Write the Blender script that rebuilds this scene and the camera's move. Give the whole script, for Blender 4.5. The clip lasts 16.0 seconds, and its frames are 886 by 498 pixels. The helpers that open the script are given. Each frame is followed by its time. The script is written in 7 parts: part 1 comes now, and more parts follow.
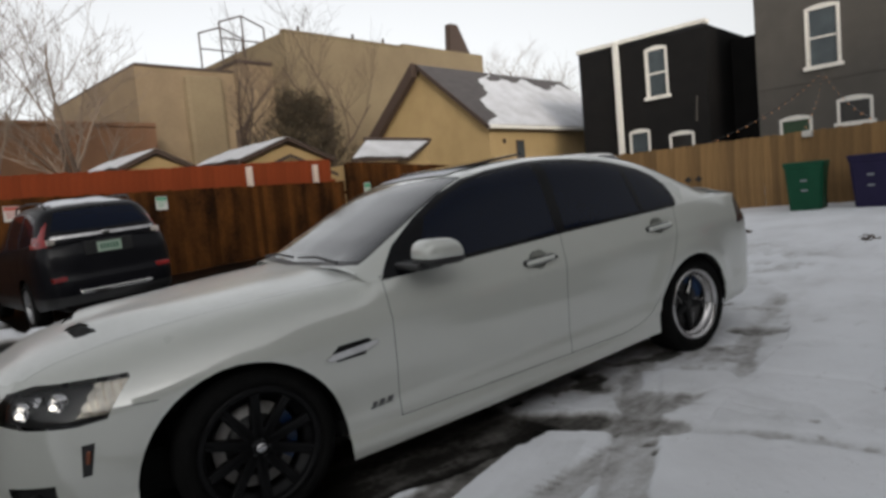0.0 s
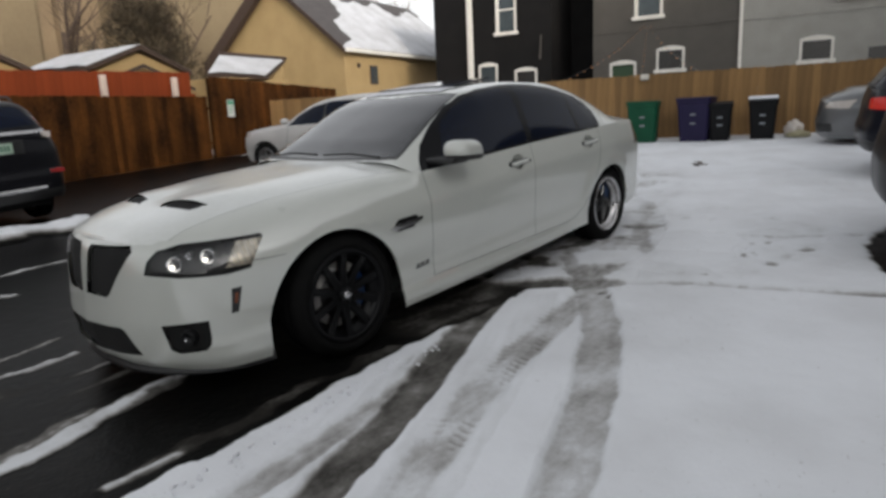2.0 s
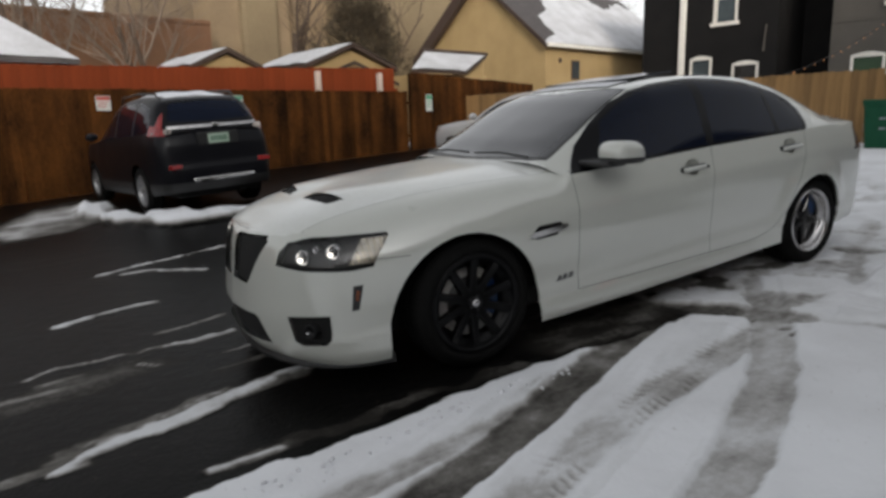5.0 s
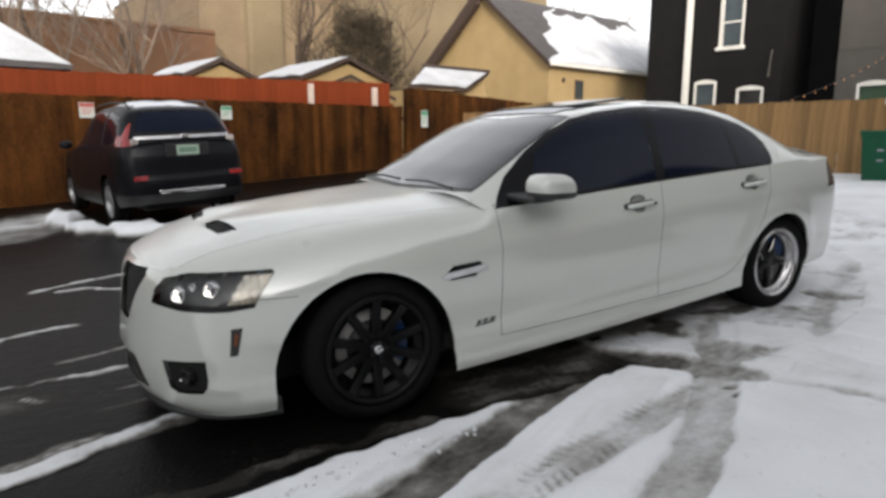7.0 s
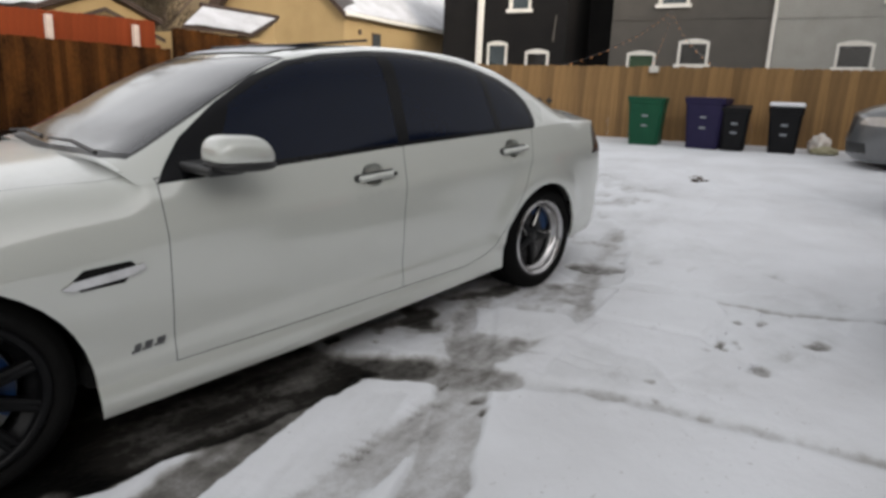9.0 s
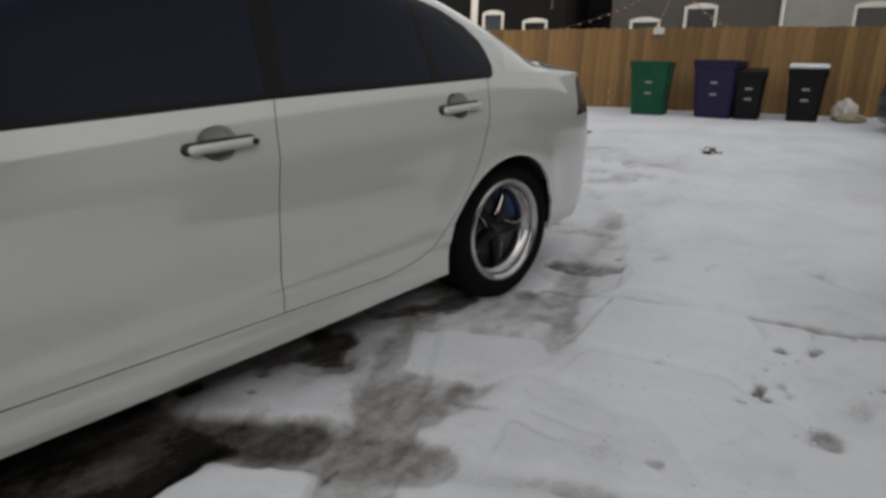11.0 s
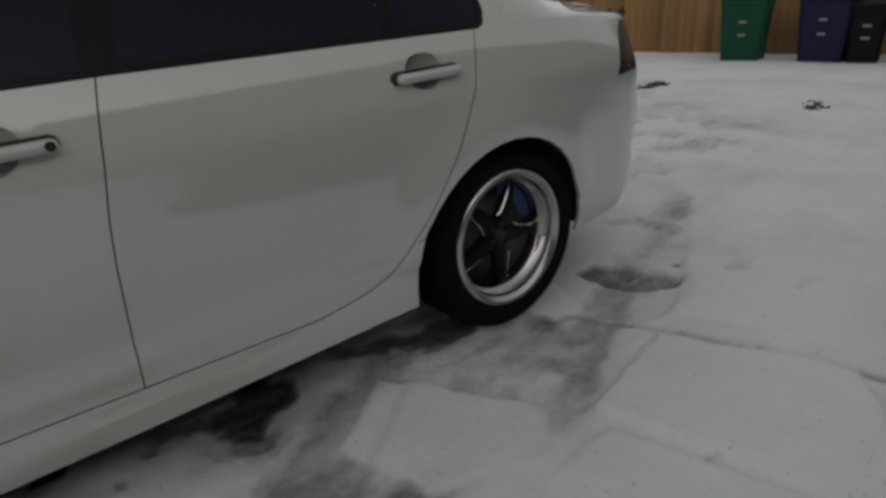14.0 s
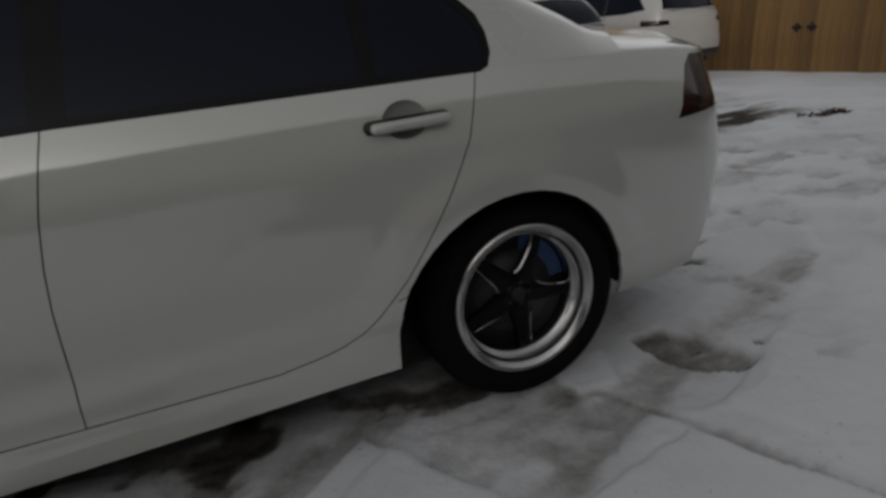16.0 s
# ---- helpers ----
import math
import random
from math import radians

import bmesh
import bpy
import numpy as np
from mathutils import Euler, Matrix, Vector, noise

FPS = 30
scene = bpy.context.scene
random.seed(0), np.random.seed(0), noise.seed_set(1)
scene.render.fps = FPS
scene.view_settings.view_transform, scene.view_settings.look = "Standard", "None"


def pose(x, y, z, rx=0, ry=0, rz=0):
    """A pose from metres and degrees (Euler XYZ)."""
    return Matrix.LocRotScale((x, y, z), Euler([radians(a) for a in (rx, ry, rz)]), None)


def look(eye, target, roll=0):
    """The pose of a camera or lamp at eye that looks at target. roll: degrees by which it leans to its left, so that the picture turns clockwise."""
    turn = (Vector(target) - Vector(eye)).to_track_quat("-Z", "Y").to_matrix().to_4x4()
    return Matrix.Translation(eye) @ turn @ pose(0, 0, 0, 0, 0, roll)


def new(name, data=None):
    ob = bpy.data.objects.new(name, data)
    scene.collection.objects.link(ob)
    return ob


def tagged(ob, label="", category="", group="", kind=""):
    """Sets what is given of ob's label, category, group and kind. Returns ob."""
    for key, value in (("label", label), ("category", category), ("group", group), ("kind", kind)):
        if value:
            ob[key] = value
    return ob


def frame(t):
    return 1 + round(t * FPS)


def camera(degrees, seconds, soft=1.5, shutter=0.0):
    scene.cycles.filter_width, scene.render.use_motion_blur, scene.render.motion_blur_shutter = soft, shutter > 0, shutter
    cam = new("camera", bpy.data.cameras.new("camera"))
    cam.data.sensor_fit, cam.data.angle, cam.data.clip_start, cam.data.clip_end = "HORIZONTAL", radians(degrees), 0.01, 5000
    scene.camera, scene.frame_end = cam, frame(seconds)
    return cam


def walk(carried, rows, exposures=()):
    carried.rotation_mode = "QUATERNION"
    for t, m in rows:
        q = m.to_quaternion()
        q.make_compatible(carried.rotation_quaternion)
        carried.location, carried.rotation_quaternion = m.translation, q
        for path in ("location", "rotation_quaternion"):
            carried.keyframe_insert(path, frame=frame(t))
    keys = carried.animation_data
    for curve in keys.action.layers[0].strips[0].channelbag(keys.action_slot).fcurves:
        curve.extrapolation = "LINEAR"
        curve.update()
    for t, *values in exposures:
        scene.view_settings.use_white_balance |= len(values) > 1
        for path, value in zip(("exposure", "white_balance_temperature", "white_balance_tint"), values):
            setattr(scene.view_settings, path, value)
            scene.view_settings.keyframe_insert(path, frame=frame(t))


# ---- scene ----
from mathutils import bvhtree

cam = camera(69.1, 16.0, soft=3.2)
PATH = [
    (0, (-0.75, -3.56, 1.308), (0.329, -1.883, 1.16), -5.2),
    (0.5, (-1.135, -3.519, 1.302), (0.043, -1.921, 1.061), -5.6),
    (1, (-1.599, -3.533, 1.261), (-0.391, -1.975, 0.923), -5.6),
    (1.5, (-1.99, -3.505, 1.24), (-0.529, -2.207, 0.812), -7.2),
    (2, (-2.179, -3.582, 1.275), (-0.733, -2.259, 0.875), -2.6),
    (2.5, (-2.264, -3.589, 1.291), (-0.74, -2.333, 0.975), -4.5),
    (3, (-2.277, -3.574, 1.305), (-0.735, -2.344, 0.968), -8.4),
    (3.5, (-2.187, -3.612, 1.292), (-0.769, -2.245, 0.947), -0.3),
    (4, (-2.015, -3.545, 1.264), (-0.783, -2.008, 0.913), -1.0),
    (6.5, (-1.378, -3.613, 1.309), (-0.560, -1.836, 0.897), 1.0),
    (7, (-1.166, -3.516, 1.322), (-0.199, -1.800, 0.975), 0.1),
    (7.5, (-0.948, -3.375, 1.306), (-0.094, -1.609, 0.919), -1.6),
    (8, (-0.662, -3.274, 1.315), (0.330, -1.595, 0.870), 2.0),
    (8.5, (-0.468, -3.189, 1.311), (0.825, -1.727, 0.877), 1.7),
    (9, (-0.294, -3.108, 1.303), (1.120, -1.772, 0.838), 2.4),
    (11.5, (0.789, -2.547, 1.142), (2.164, -1.210, 0.576), 0.5),
    (12, (0.806, -2.488, 1.170), (2.169, -1.171, 0.531), -2.0),
    (12.5, (0.973, -2.443, 1.156), (2.312, -1.082, 0.560), 1.5),
    (13, (1.187, -2.371, 1.157), (2.454, -0.955, 0.531), -0.5),
    (13.5, (1.339, -2.312, 1.159), (2.635, -0.949, 0.480), -0.3),
    (14, (1.479, -2.331, 1.161), (2.656, -0.858, 0.493), -0.8),
    (14.5, (1.552, -2.383, 1.162), (2.732, -0.900, 0.521), 0.4),
    (15, (1.656, -2.423, 1.160), (2.787, -0.875, 0.590), -1.4),
    (15.5, (1.758, -2.431, 1.185), (2.800, -0.826, 0.603), 0.4),
    (16, (2.014, -2.440, 1.212), (2.742, -0.680, 0.604), -1.9),
]
EXPO = ((0.0, 0.58, 6500, 10), (1.0, 0.75, 6480, 10), (1.5, 0.95, 6450, 10), (3.0, 0.84, 6500, 10), (4.0, 0.70, 6500, 10), (6.5, 1.2, 6500, 10), (7.0, 1.37, 6500, 10), (8.5, 1.4, 6550, 10), (9.0, 1.25, 6600, 11), (11.5, 0.80, 6680, 10), (12.5, 0.60, 6680, 10), (14.0, 0.23, 6700, 10), (16.0, -0.11, 6650, 10))
walk(cam, [(t, look(eye, target, roll)) for t, eye, target, roll in PATH],
     exposures=EXPO)

# ---- light: late winter afternoon, pale sky, low veiled sun behind the buildings ----
world = bpy.data.worlds.new("sky")
scene.world = world
world.use_nodes = True
wn = world.node_tree
SUN_TURN = 200.0
sky = wn.nodes.new("ShaderNodeTexSky")
sky.sky_type = 'NISHITA'
sky.sun_disc = False
sky.sun_elevation = radians(14)
sky.sun_rotation = radians(SUN_TURN)
sky.air_density, sky.dust_density, sky.ozone_density = 1.0, 3.0, 1.0
soft_sky = wn.nodes.new("ShaderNodeHueSaturation")
soft_sky.inputs["Saturation"].default_value = 0.10
wn.links.new(sky.outputs[0], soft_sky.inputs["Color"])
wn.links.new(soft_sky.outputs[0], wn.nodes["Background"].inputs["Color"])
wn.nodes["Background"].inputs["Strength"].default_value = 0.15
sun_data = bpy.data.lights.new("sun", 'SUN')
sun_data.energy, sun_data.angle, sun_data.color = 0.62, radians(6), (1.0, 0.86, 0.68)
sun = new("sun", sun_data)
from_sun = Vector((-math.sin(radians(SUN_TURN)), -math.cos(radians(SUN_TURN)), -math.tan(radians(14))))
sun.matrix_world = look((0, 0, 40), Vector((0, 0, 40)) + from_sun)

# ---- plan: the lots and houses follow a grid turned a little from the car ----
PHI = radians(12.51)
CU, SU = math.cos(PHI), math.sin(PHI)
GRID = Matrix.Rotation(PHI, 4, 'Z')
SLOPE = math.atan(0.0522)


def UW(u, w, z=0.0):
    return Vector((u * CU - w * SU, u * SU + w * CU, z))


def gz(x, y):
    """Height of the ground."""
    return 0.0522 * min(max(x, -9.0), 13.0) + 0.007 * min(max(y - 1.5, 0.0), 9.0)


def gw(u, w):
    p = UW(u, w)
    return gz(p.x, p.y)


# ---- materials ----
def mat(name, c1, c2=None, rough=0.6, metal=0.0, scale=6.0, fine=60.0, bump=0.0, bump_scale=80.0, coat=0.0, streak=None, vary=0.0, spec=0.5, across=False):
    """Two colours mixed by coarse and fine noise in object space, with optional relief, stretch and change from piece to piece."""
    m = bpy.data.materials.new(name)
    m.use_nodes = True
    nt = m.node_tree
    b = nt.nodes["Principled BSDF"]
    c2 = c2 or c1
    co = nt.nodes.new("ShaderNodeTexCoord")
    mp = nt.nodes.new("ShaderNodeMapping")
    if streak:
        mp.inputs["Scale"].default_value = streak
    nt.links.new(nt.nodes.new("ShaderNodeNewGeometry").outputs["Position"] if across else co.outputs["Object"], mp.inputs["Vector"])
    n1 = nt.nodes.new("ShaderNodeTexNoise")
    n1.inputs["Scale"].default_value, n1.inputs["Detail"].default_value = scale, 6.0
    n2 = nt.nodes.new("ShaderNodeTexNoise")
    n2.inputs["Scale"].default_value, n2.inputs["Detail"].default_value = fine, 4.0
    for n in (n1, n2):
        nt.links.new(mp.outputs[0], n.inputs["Vector"])
    add = nt.nodes.new("ShaderNodeMath")
    add.operation = 'MULTIPLY_ADD'
    nt.links.new(n2.outputs["Fac"], add.inputs[0])
    add.inputs[1].default_value = 0.4
    nt.links.new(n1.outputs["Fac"], add.inputs[2])
    rng = nt.nodes.new("ShaderNodeMapRange")
    rng.inputs["From Min"].default_value, rng.inputs["From Max"].default_value = 0.45, 0.95
    nt.links.new(add.outputs[0], rng.inputs["Value"])
    mix = nt.nodes.new("ShaderNodeMix")
    mix.data_type = 'RGBA'
    mix.inputs["A"].default_value, mix.inputs["B"].default_value = (*c1, 1), (*c2, 1)
    nt.links.new(rng.outputs[0], mix.inputs["Factor"])
    out = mix.outputs["Result"]
    if vary:
        info = nt.nodes.new("ShaderNodeObjectInfo")
        vr = nt.nodes.new("ShaderNodeMapRange")
        vr.inputs["To Min"].default_value, vr.inputs["To Max"].default_value = 1 - vary, 1 + vary
        nt.links.new(info.outputs["Random"], vr.inputs["Value"])
        hs = nt.nodes.new("ShaderNodeHueSaturation")
        nt.links.new(out, hs.inputs["Color"])
        nt.links.new(vr.outputs[0], hs.inputs["Value"])
        out = hs.outputs[0]
    nt.links.new(out, b.inputs["Base Color"])
    rr = nt.nodes.new("ShaderNodeMapRange")
    rr.inputs["To Min"].default_value, rr.inputs["To Max"].default_value = max(rough - 0.08, 0.02), min(rough + 0.08, 1)
    nt.links.new(n1.outputs["Fac"], rr.inputs["Value"])
    nt.links.new(rr.outputs[0], b.inputs["Roughness"])
    b.inputs["Metallic"].default_value = metal
    b.inputs["Coat Weight"].default_value = coat
    b.inputs["Coat Roughness"].default_value = 0.05
    b.inputs["Coat IOR"].default_value = 1.5 if coat < 1 else 2.0
    b.inputs["Specular IOR Level"].default_value = spec
    if bump:
        n3 = nt.nodes.new("ShaderNodeTexNoise")
        n3.inputs["Scale"].default_value, n3.inputs["Detail"].default_value = bump_scale, 5.0
        nt.links.new(mp.outputs[0], n3.inputs["Vector"])
        bp = nt.nodes.new("ShaderNodeBump")
        bp.inputs["Strength"].default_value, bp.inputs["Distance"].default_value = bump, 0.01
        nt.links.new(n3.outputs["Fac"], bp.inputs["Height"])
        nt.links.new(bp.outputs[0], b.inputs["Normal"])
    return m


def glow(name, color, strength, body=None):
    m = bpy.data.materials.new(name)
    m.use_nodes = True
    b = m.node_tree.nodes["Principled BSDF"]
    b.inputs["Base Color"].default_value = (*(body or color), 1)
    b.inputs["Emission Color"].default_value = (*color, 1)
    b.inputs["Emission Strength"].default_value = strength
    b.inputs["Roughness"].default_value = 0.2
    return m


WHITE = mat("white_paint", (0.563, 0.578, 0.535), (0.535, 0.55, 0.507), 0.3, coat=1.0, scale=1.2, fine=9)
GLASS = mat("tinted_glass", (0.0012, 0.0035, 0.012), (0.0026, 0.006, 0.018), 0.04, scale=2, spec=0.17)
DARKTRIM = mat("gloss_black_trim", (0.003, 0.003, 0.004), (0.006, 0.006, 0.007), 0.2, scale=9, spec=0.15)
SCREEN = mat("windscreen_glass", (0.014, 0.016, 0.02), (0.085, 0.086, 0.092), 0.08, scale=2.2, spec=0.85)
BLACK = mat("black_plastic", (0.012, 0.012, 0.013), (0.02, 0.02, 0.02), 0.45, scale=20)
MATT = mat("dark_void", (0.004, 0.004, 0.004), (0.006, 0.006, 0.006), 0.9)
RUBBER = mat("tyre_rubber", (0.004, 0.004, 0.004), (0.008, 0.0078, 0.0075), 0.8, scale=14, bump=0.3, bump_scale=120, spec=0.1)
CHROME = mat("polished_metal", (0.68, 0.67, 0.66), (0.5, 0.49, 0.48), 0.09, 1.0, scale=9)
RIMLIP = mat("brushed_rim_lip", (0.62, 0.61, 0.61), (0.42, 0.41, 0.41), 0.24, 1.0, scale=9, fine=120)
DARKRIM = mat("gloss_black_rim", (0.003, 0.003, 0.0035), (0.005, 0.005, 0.0055), 0.3, scale=9, spec=0.16)
DISC = mat("brake_disc", (0.52, 0.51, 0.5), (0.4, 0.39, 0.38), 0.45, 0.1, scale=30)
CALIPER = mat("blue_caliper", (0.01, 0.05, 0.16), (0.01, 0.04, 0.12), 0.35, scale=9)


def thin_glass(name):
    """A thin clear cover: mostly see-through, with a sheen."""
    m = bpy.data.materials.new(name)
    m.use_nodes = True
    nt = m.node_tree
    nt.nodes.remove(nt.nodes["Principled BSDF"])
    tr, gl, mx = nt.nodes.new("ShaderNodeBsdfTransparent"), nt.nodes.new("ShaderNodeBsdfGlossy"), nt.nodes.new("ShaderNodeMixShader")
    gl.inputs["Roughness"].default_value = 0.03
    mx.inputs[0].default_value = 0.045
    nt.links.new(tr.outputs[0], mx.inputs[1])
    nt.links.new(gl.outputs[0], mx.inputs[2])
    nt.links.new(mx.outputs[0], nt.nodes["Material Output"].inputs["Surface"])
    return m


LENS = thin_glass("lamp_lens")
LAMPBACK = mat("lamp_housing", (0.006, 0.0065, 0.007), (0.022, 0.022, 0.023), 0.35, 0.2, scale=15, spec=0.25)
REFLECT = mat("lamp_reflector", (0.75, 0.75, 0.75), (0.5, 0.5, 0.52), 0.16, 1.0, scale=40)
AMBER = mat("amber_lens", (0.22, 0.06, 0.02), (0.14, 0.04, 0.015), 0.15, coat=0.5)
REDLENS = mat("red_lens", (0.28, 0.012, 0.012), (0.2, 0.01, 0.01), 0.12, coat=0.6)
SMOKED = mat("smoked_red_lens", (0.02, 0.004, 0.005), (0.032, 0.006, 0.006), 0.12, coat=0.5)
FROSTED = mat("frosted_white_paint", (0.585, 0.60, 0.565), (0.70, 0.715, 0.70), 0.42, scale=3.0, fine=40, coat=0.7, bump=0.03, bump_scale=60)
FROSTED.node_tree.nodes["Principled BSDF"].inputs["Coat Roughness"].default_value = 0.13
BULB = glow("lit_bulb", (1.0, 0.95, 0.85), 1.1)
BRAKE = glow("lit_brake_lamp", (1.0, 0.03, 0.015), 0.12, (0.16, 0.008, 0.008))
ROOFSNOW = mat("thin_roof_snow", (0.62, 0.63, 0.66), (0.42, 0.425, 0.44), 0.85, scale=1.1, fine=9, bump=0.4, bump_scale=10)
SNOWY = mat("settled_snow", (0.83, 0.84, 0.87), (0.75, 0.76, 0.79), 0.85, scale=2.5, fine=25, bump=0.35, bump_scale=14)


# ---- mesh helpers ----
def part(name, bm, material, parent=None, label="", smooth=False):
    me = bpy.data.meshes.new(name)
    bm.to_mesh(me)
    bm.free()
    for m in (material if isinstance(material, (list, tuple)) else [material]):
        me.materials.append(m)
    if smooth:
        me.polygons.foreach_set("use_smooth", [True] * len(me.polygons))
    ob = new(name, me)
    if parent:
        ob.parent = parent
    if label:
        tagged(ob, label)
    return ob


def empty(name, m, label, category, group="", kind=""):
    ob = new(name)
    ob.matrix_world = m
    ob.empty_display_size = 0.2
    return tagged(ob, label, category, group, kind)


def cuboid(bm, a, b, bevel=0.0, m=None):
    """A box between two corners, with bevelled edges."""
    r = bmesh.ops.create_cube(bm, size=1.0)
    vs = r["verts"]
    for v in vs:
        v.co = Vector([a[k] + (v.co[k] + 0.5) * (b[k] - a[k]) for k in range(3)])
    if bevel:
        es = list({e for v in vs for e in v.link_edges})
        r = bmesh.ops.bevel(bm, geom=es, offset=bevel, segments=2, affect='EDGES', profile=0.5)
        vs = list({v for f in r["faces"] for v in f.verts} | {v for v in vs if v.is_valid})
    if m is not None:
        bmesh.ops.transform(bm, matrix=m, verts=vs)
    return vs


def slab(a, b, bevel=0.0, m=None):
    bm = bmesh.new()
    cuboid(bm, a, b, bevel, m)
    return bm


def lathe(profile, n=48, axis='Y'):
    """A ring-shaped mesh from (radius, along) pairs round the y axis."""
    bm = bmesh.new()
    rings = []
    for k in range(n):
        a = 2 * math.pi * k / n
        rings.append([bm.verts.new((r * math.cos(a), h, r * math.sin(a))) for r, h in profile])
    for k in range(n):
        p, q = rings[k], rings[(k + 1) % n]
        for i in range(len(profile) - 1):
            bm.faces.new((p[i], p[i + 1], q[i + 1], q[i]))
    bmesh.ops.recalc_face_normals(bm, faces=bm.faces)
    return bm


def tube(bm, pts, radii, n=6):
    """A tapered tube through points."""
    rings = []
    for i, p in enumerate(pts):
        p = Vector(p)
        d = (Vector(pts[min(i + 1, len(pts) - 1)]) - Vector(pts[max(i - 1, 0)])).normalized()
        s = d.orthogonal().normalized()
        t = d.cross(s)
        rings.append([bm.verts.new(p + radii[i] * (math.cos(2 * math.pi * k / n) * s + math.sin(2 * math.pi * k / n) * t)) for k in range(n)])
    for a, b in zip(rings, rings[1:]):
        for k in range(n):
            bm.faces.new((a[k], a[(k + 1) % n], b[(k + 1) % n], b[k]))
    bm.faces.new(rings[0][::-1])
    bm.faces.new(rings[-1])


def prism(pts, y0, y1):
    """A solid from a 2D outline in x and z, between two depths in y."""
    bm = bmesh.new()
    a = [bm.verts.new((x, y0, z)) for x, z in pts]
    b = [bm.verts.new((x, y1, z)) for x, z in pts]
    bm.faces.new(a)
    bm.faces.new(b[::-1])
    n = len(pts)
    for i in range(n):
        bm.faces.new((a[i], b[i], b[(i + 1) % n], a[(i + 1) % n]))
    bmesh.ops.recalc_face_normals(bm, faces=bm.faces)
    return bm


def curve(keys, x):
    """Smooth value through (x, value) keys."""
    xs, ys = [k[0] for k in keys], [k[1] for k in keys]
    if x <= xs[0]:
        return ys[0]
    if x >= xs[-1]:
        return ys[-1]
    i = max(j for j in range(len(xs)) if xs[j] <= x)
    h = xs[i + 1] - xs[i]

    def slope(j):
        if j == 0 or j == len(xs) - 1:
            k = min(j, len(xs) - 2)
            return (ys[k + 1] - ys[k]) / (xs[k + 1] - xs[k])
        a, b = (ys[j] - ys[j - 1]) / (xs[j] - xs[j - 1]), (ys[j + 1] - ys[j]) / (xs[j + 1] - xs[j])
        return 0.0 if a * b <= 0 else 2 * a * b / (a + b)
    t = (x - xs[i]) / h
    a, b = slope(i) * h, slope(i + 1) * h
    return ys[i] * (1 + 2 * t) * (1 - t) ** 2 + a * t * (1 - t) ** 2 + ys[i + 1] * t * t * (3 - 2 * t) - b * t * t * (1 - t)


def value_noise(x, y, seed=0):
    """Smooth noise on arrays, from 0 to 1."""
    xi, yi = np.floor(x).astype(np.int64), np.floor(y).astype(np.int64)
    fx, fy = x - xi, y - yi
    fx, fy = fx * fx * (3 - 2 * fx), fy * fy * (3 - 2 * fy)

    def h(a, b):
        n = (a * 374761393 + b * 668265263 + seed * 974634211) & 0xFFFFFFFF
        n = ((n ^ (n >> 13)) * 1274126177) & 0xFFFFFFFF
        return ((n ^ (n >> 16)) & 0xFFFF) / 65535.0
    a, b, c, d = h(xi, yi), h(xi + 1, yi), h(xi, yi + 1), h(xi + 1, yi + 1)
    return (a * (1 - fx) + b * fx) * (1 - fy) + (c * (1 - fx) + d * fx) * fy


def fbm(x, y, octaves=4, seed=0):
    s, amp, tot = 0.0, 1.0, 0.0
    for k in range(octaves):
        s = s + amp * value_noise(x * 2 ** k, y * 2 ** k, seed + k)
        tot += amp
        amp *= 0.5
    return s / tot


# ---- ground: sloping lot, wet asphalt, slush and snow in one sheet ----
def run_of(x, y, pts):
    """Distance of arrays of places to a line through points, and how far along it they lie."""
    best, along, gone = np.full(x.shape, 1e9), np.zeros(x.shape), 0.0
    for (ax, ay), (bx, by) in zip(pts, pts[1:]):
        dx, dy = bx - ax, by - ay
        long = math.hypot(dx, dy)
        t = np.clip(((x - ax) * dx + (y - ay) * dy) / (long * long), 0, 1)
        d = np.hypot(x - ax - t * dx, y - ay - t * dy)
        along = np.where(d < best, gone + t * long, along)
        best = np.minimum(best, d)
        gone += long
    return best, along


def away(x, y, pts):
    return run_of(x, y, pts)[0]


def depth_in(x, y, pts):
    """How deep places lie inside a convex outline; below nought outside it."""
    turn = 1 if sum(a[0] * b[1] - b[0] * a[1] for a, b in zip(pts, pts[1:] + pts[:1])) > 0 else -1
    best = np.full(x.shape, 1e9)
    for (ax, ay), (bx, by) in zip(pts, pts[1:] + pts[:1]):
        long = math.hypot(bx - ax, by - ay)
        best = np.minimum(best, turn * ((bx - ax) * (y - ay) - (by - ay) * (x - ax)) / long)
    return best


def step(a, b, x):
    t = np.clip((x - a) / (b - a), 0, 1)
    return t * t * (3 - 2 * t)


def bands(lo, hi, runs, coarse):
    """Places from lo to hi, at a coarse step but for finer runs of (start, end, step)."""
    out, at = [], lo
    for start, end, fine in runs:
        out += list(np.arange(at, start - 1e-6, coarse)) + list(np.arange(start, end - 1e-6, fine))
        at = end
    return out + list(np.arange(at, hi + 1e-6, coarse))


def widened(mid, far, grow=1.22):
    """The same places with ever wider steps to both sides, out to far."""
    a, b, s, r = [mid[0]], [mid[-1]], mid[1] - mid[0], mid[-1] - mid[-2]
    while a[-1] > -far:
        s *= grow
        a.append(a[-1] - s)
    while b[-1] < far:
        r *= grow
        b.append(b[-1] + r)
    return np.array(a[:0:-1] + list(mid) + b[1:])


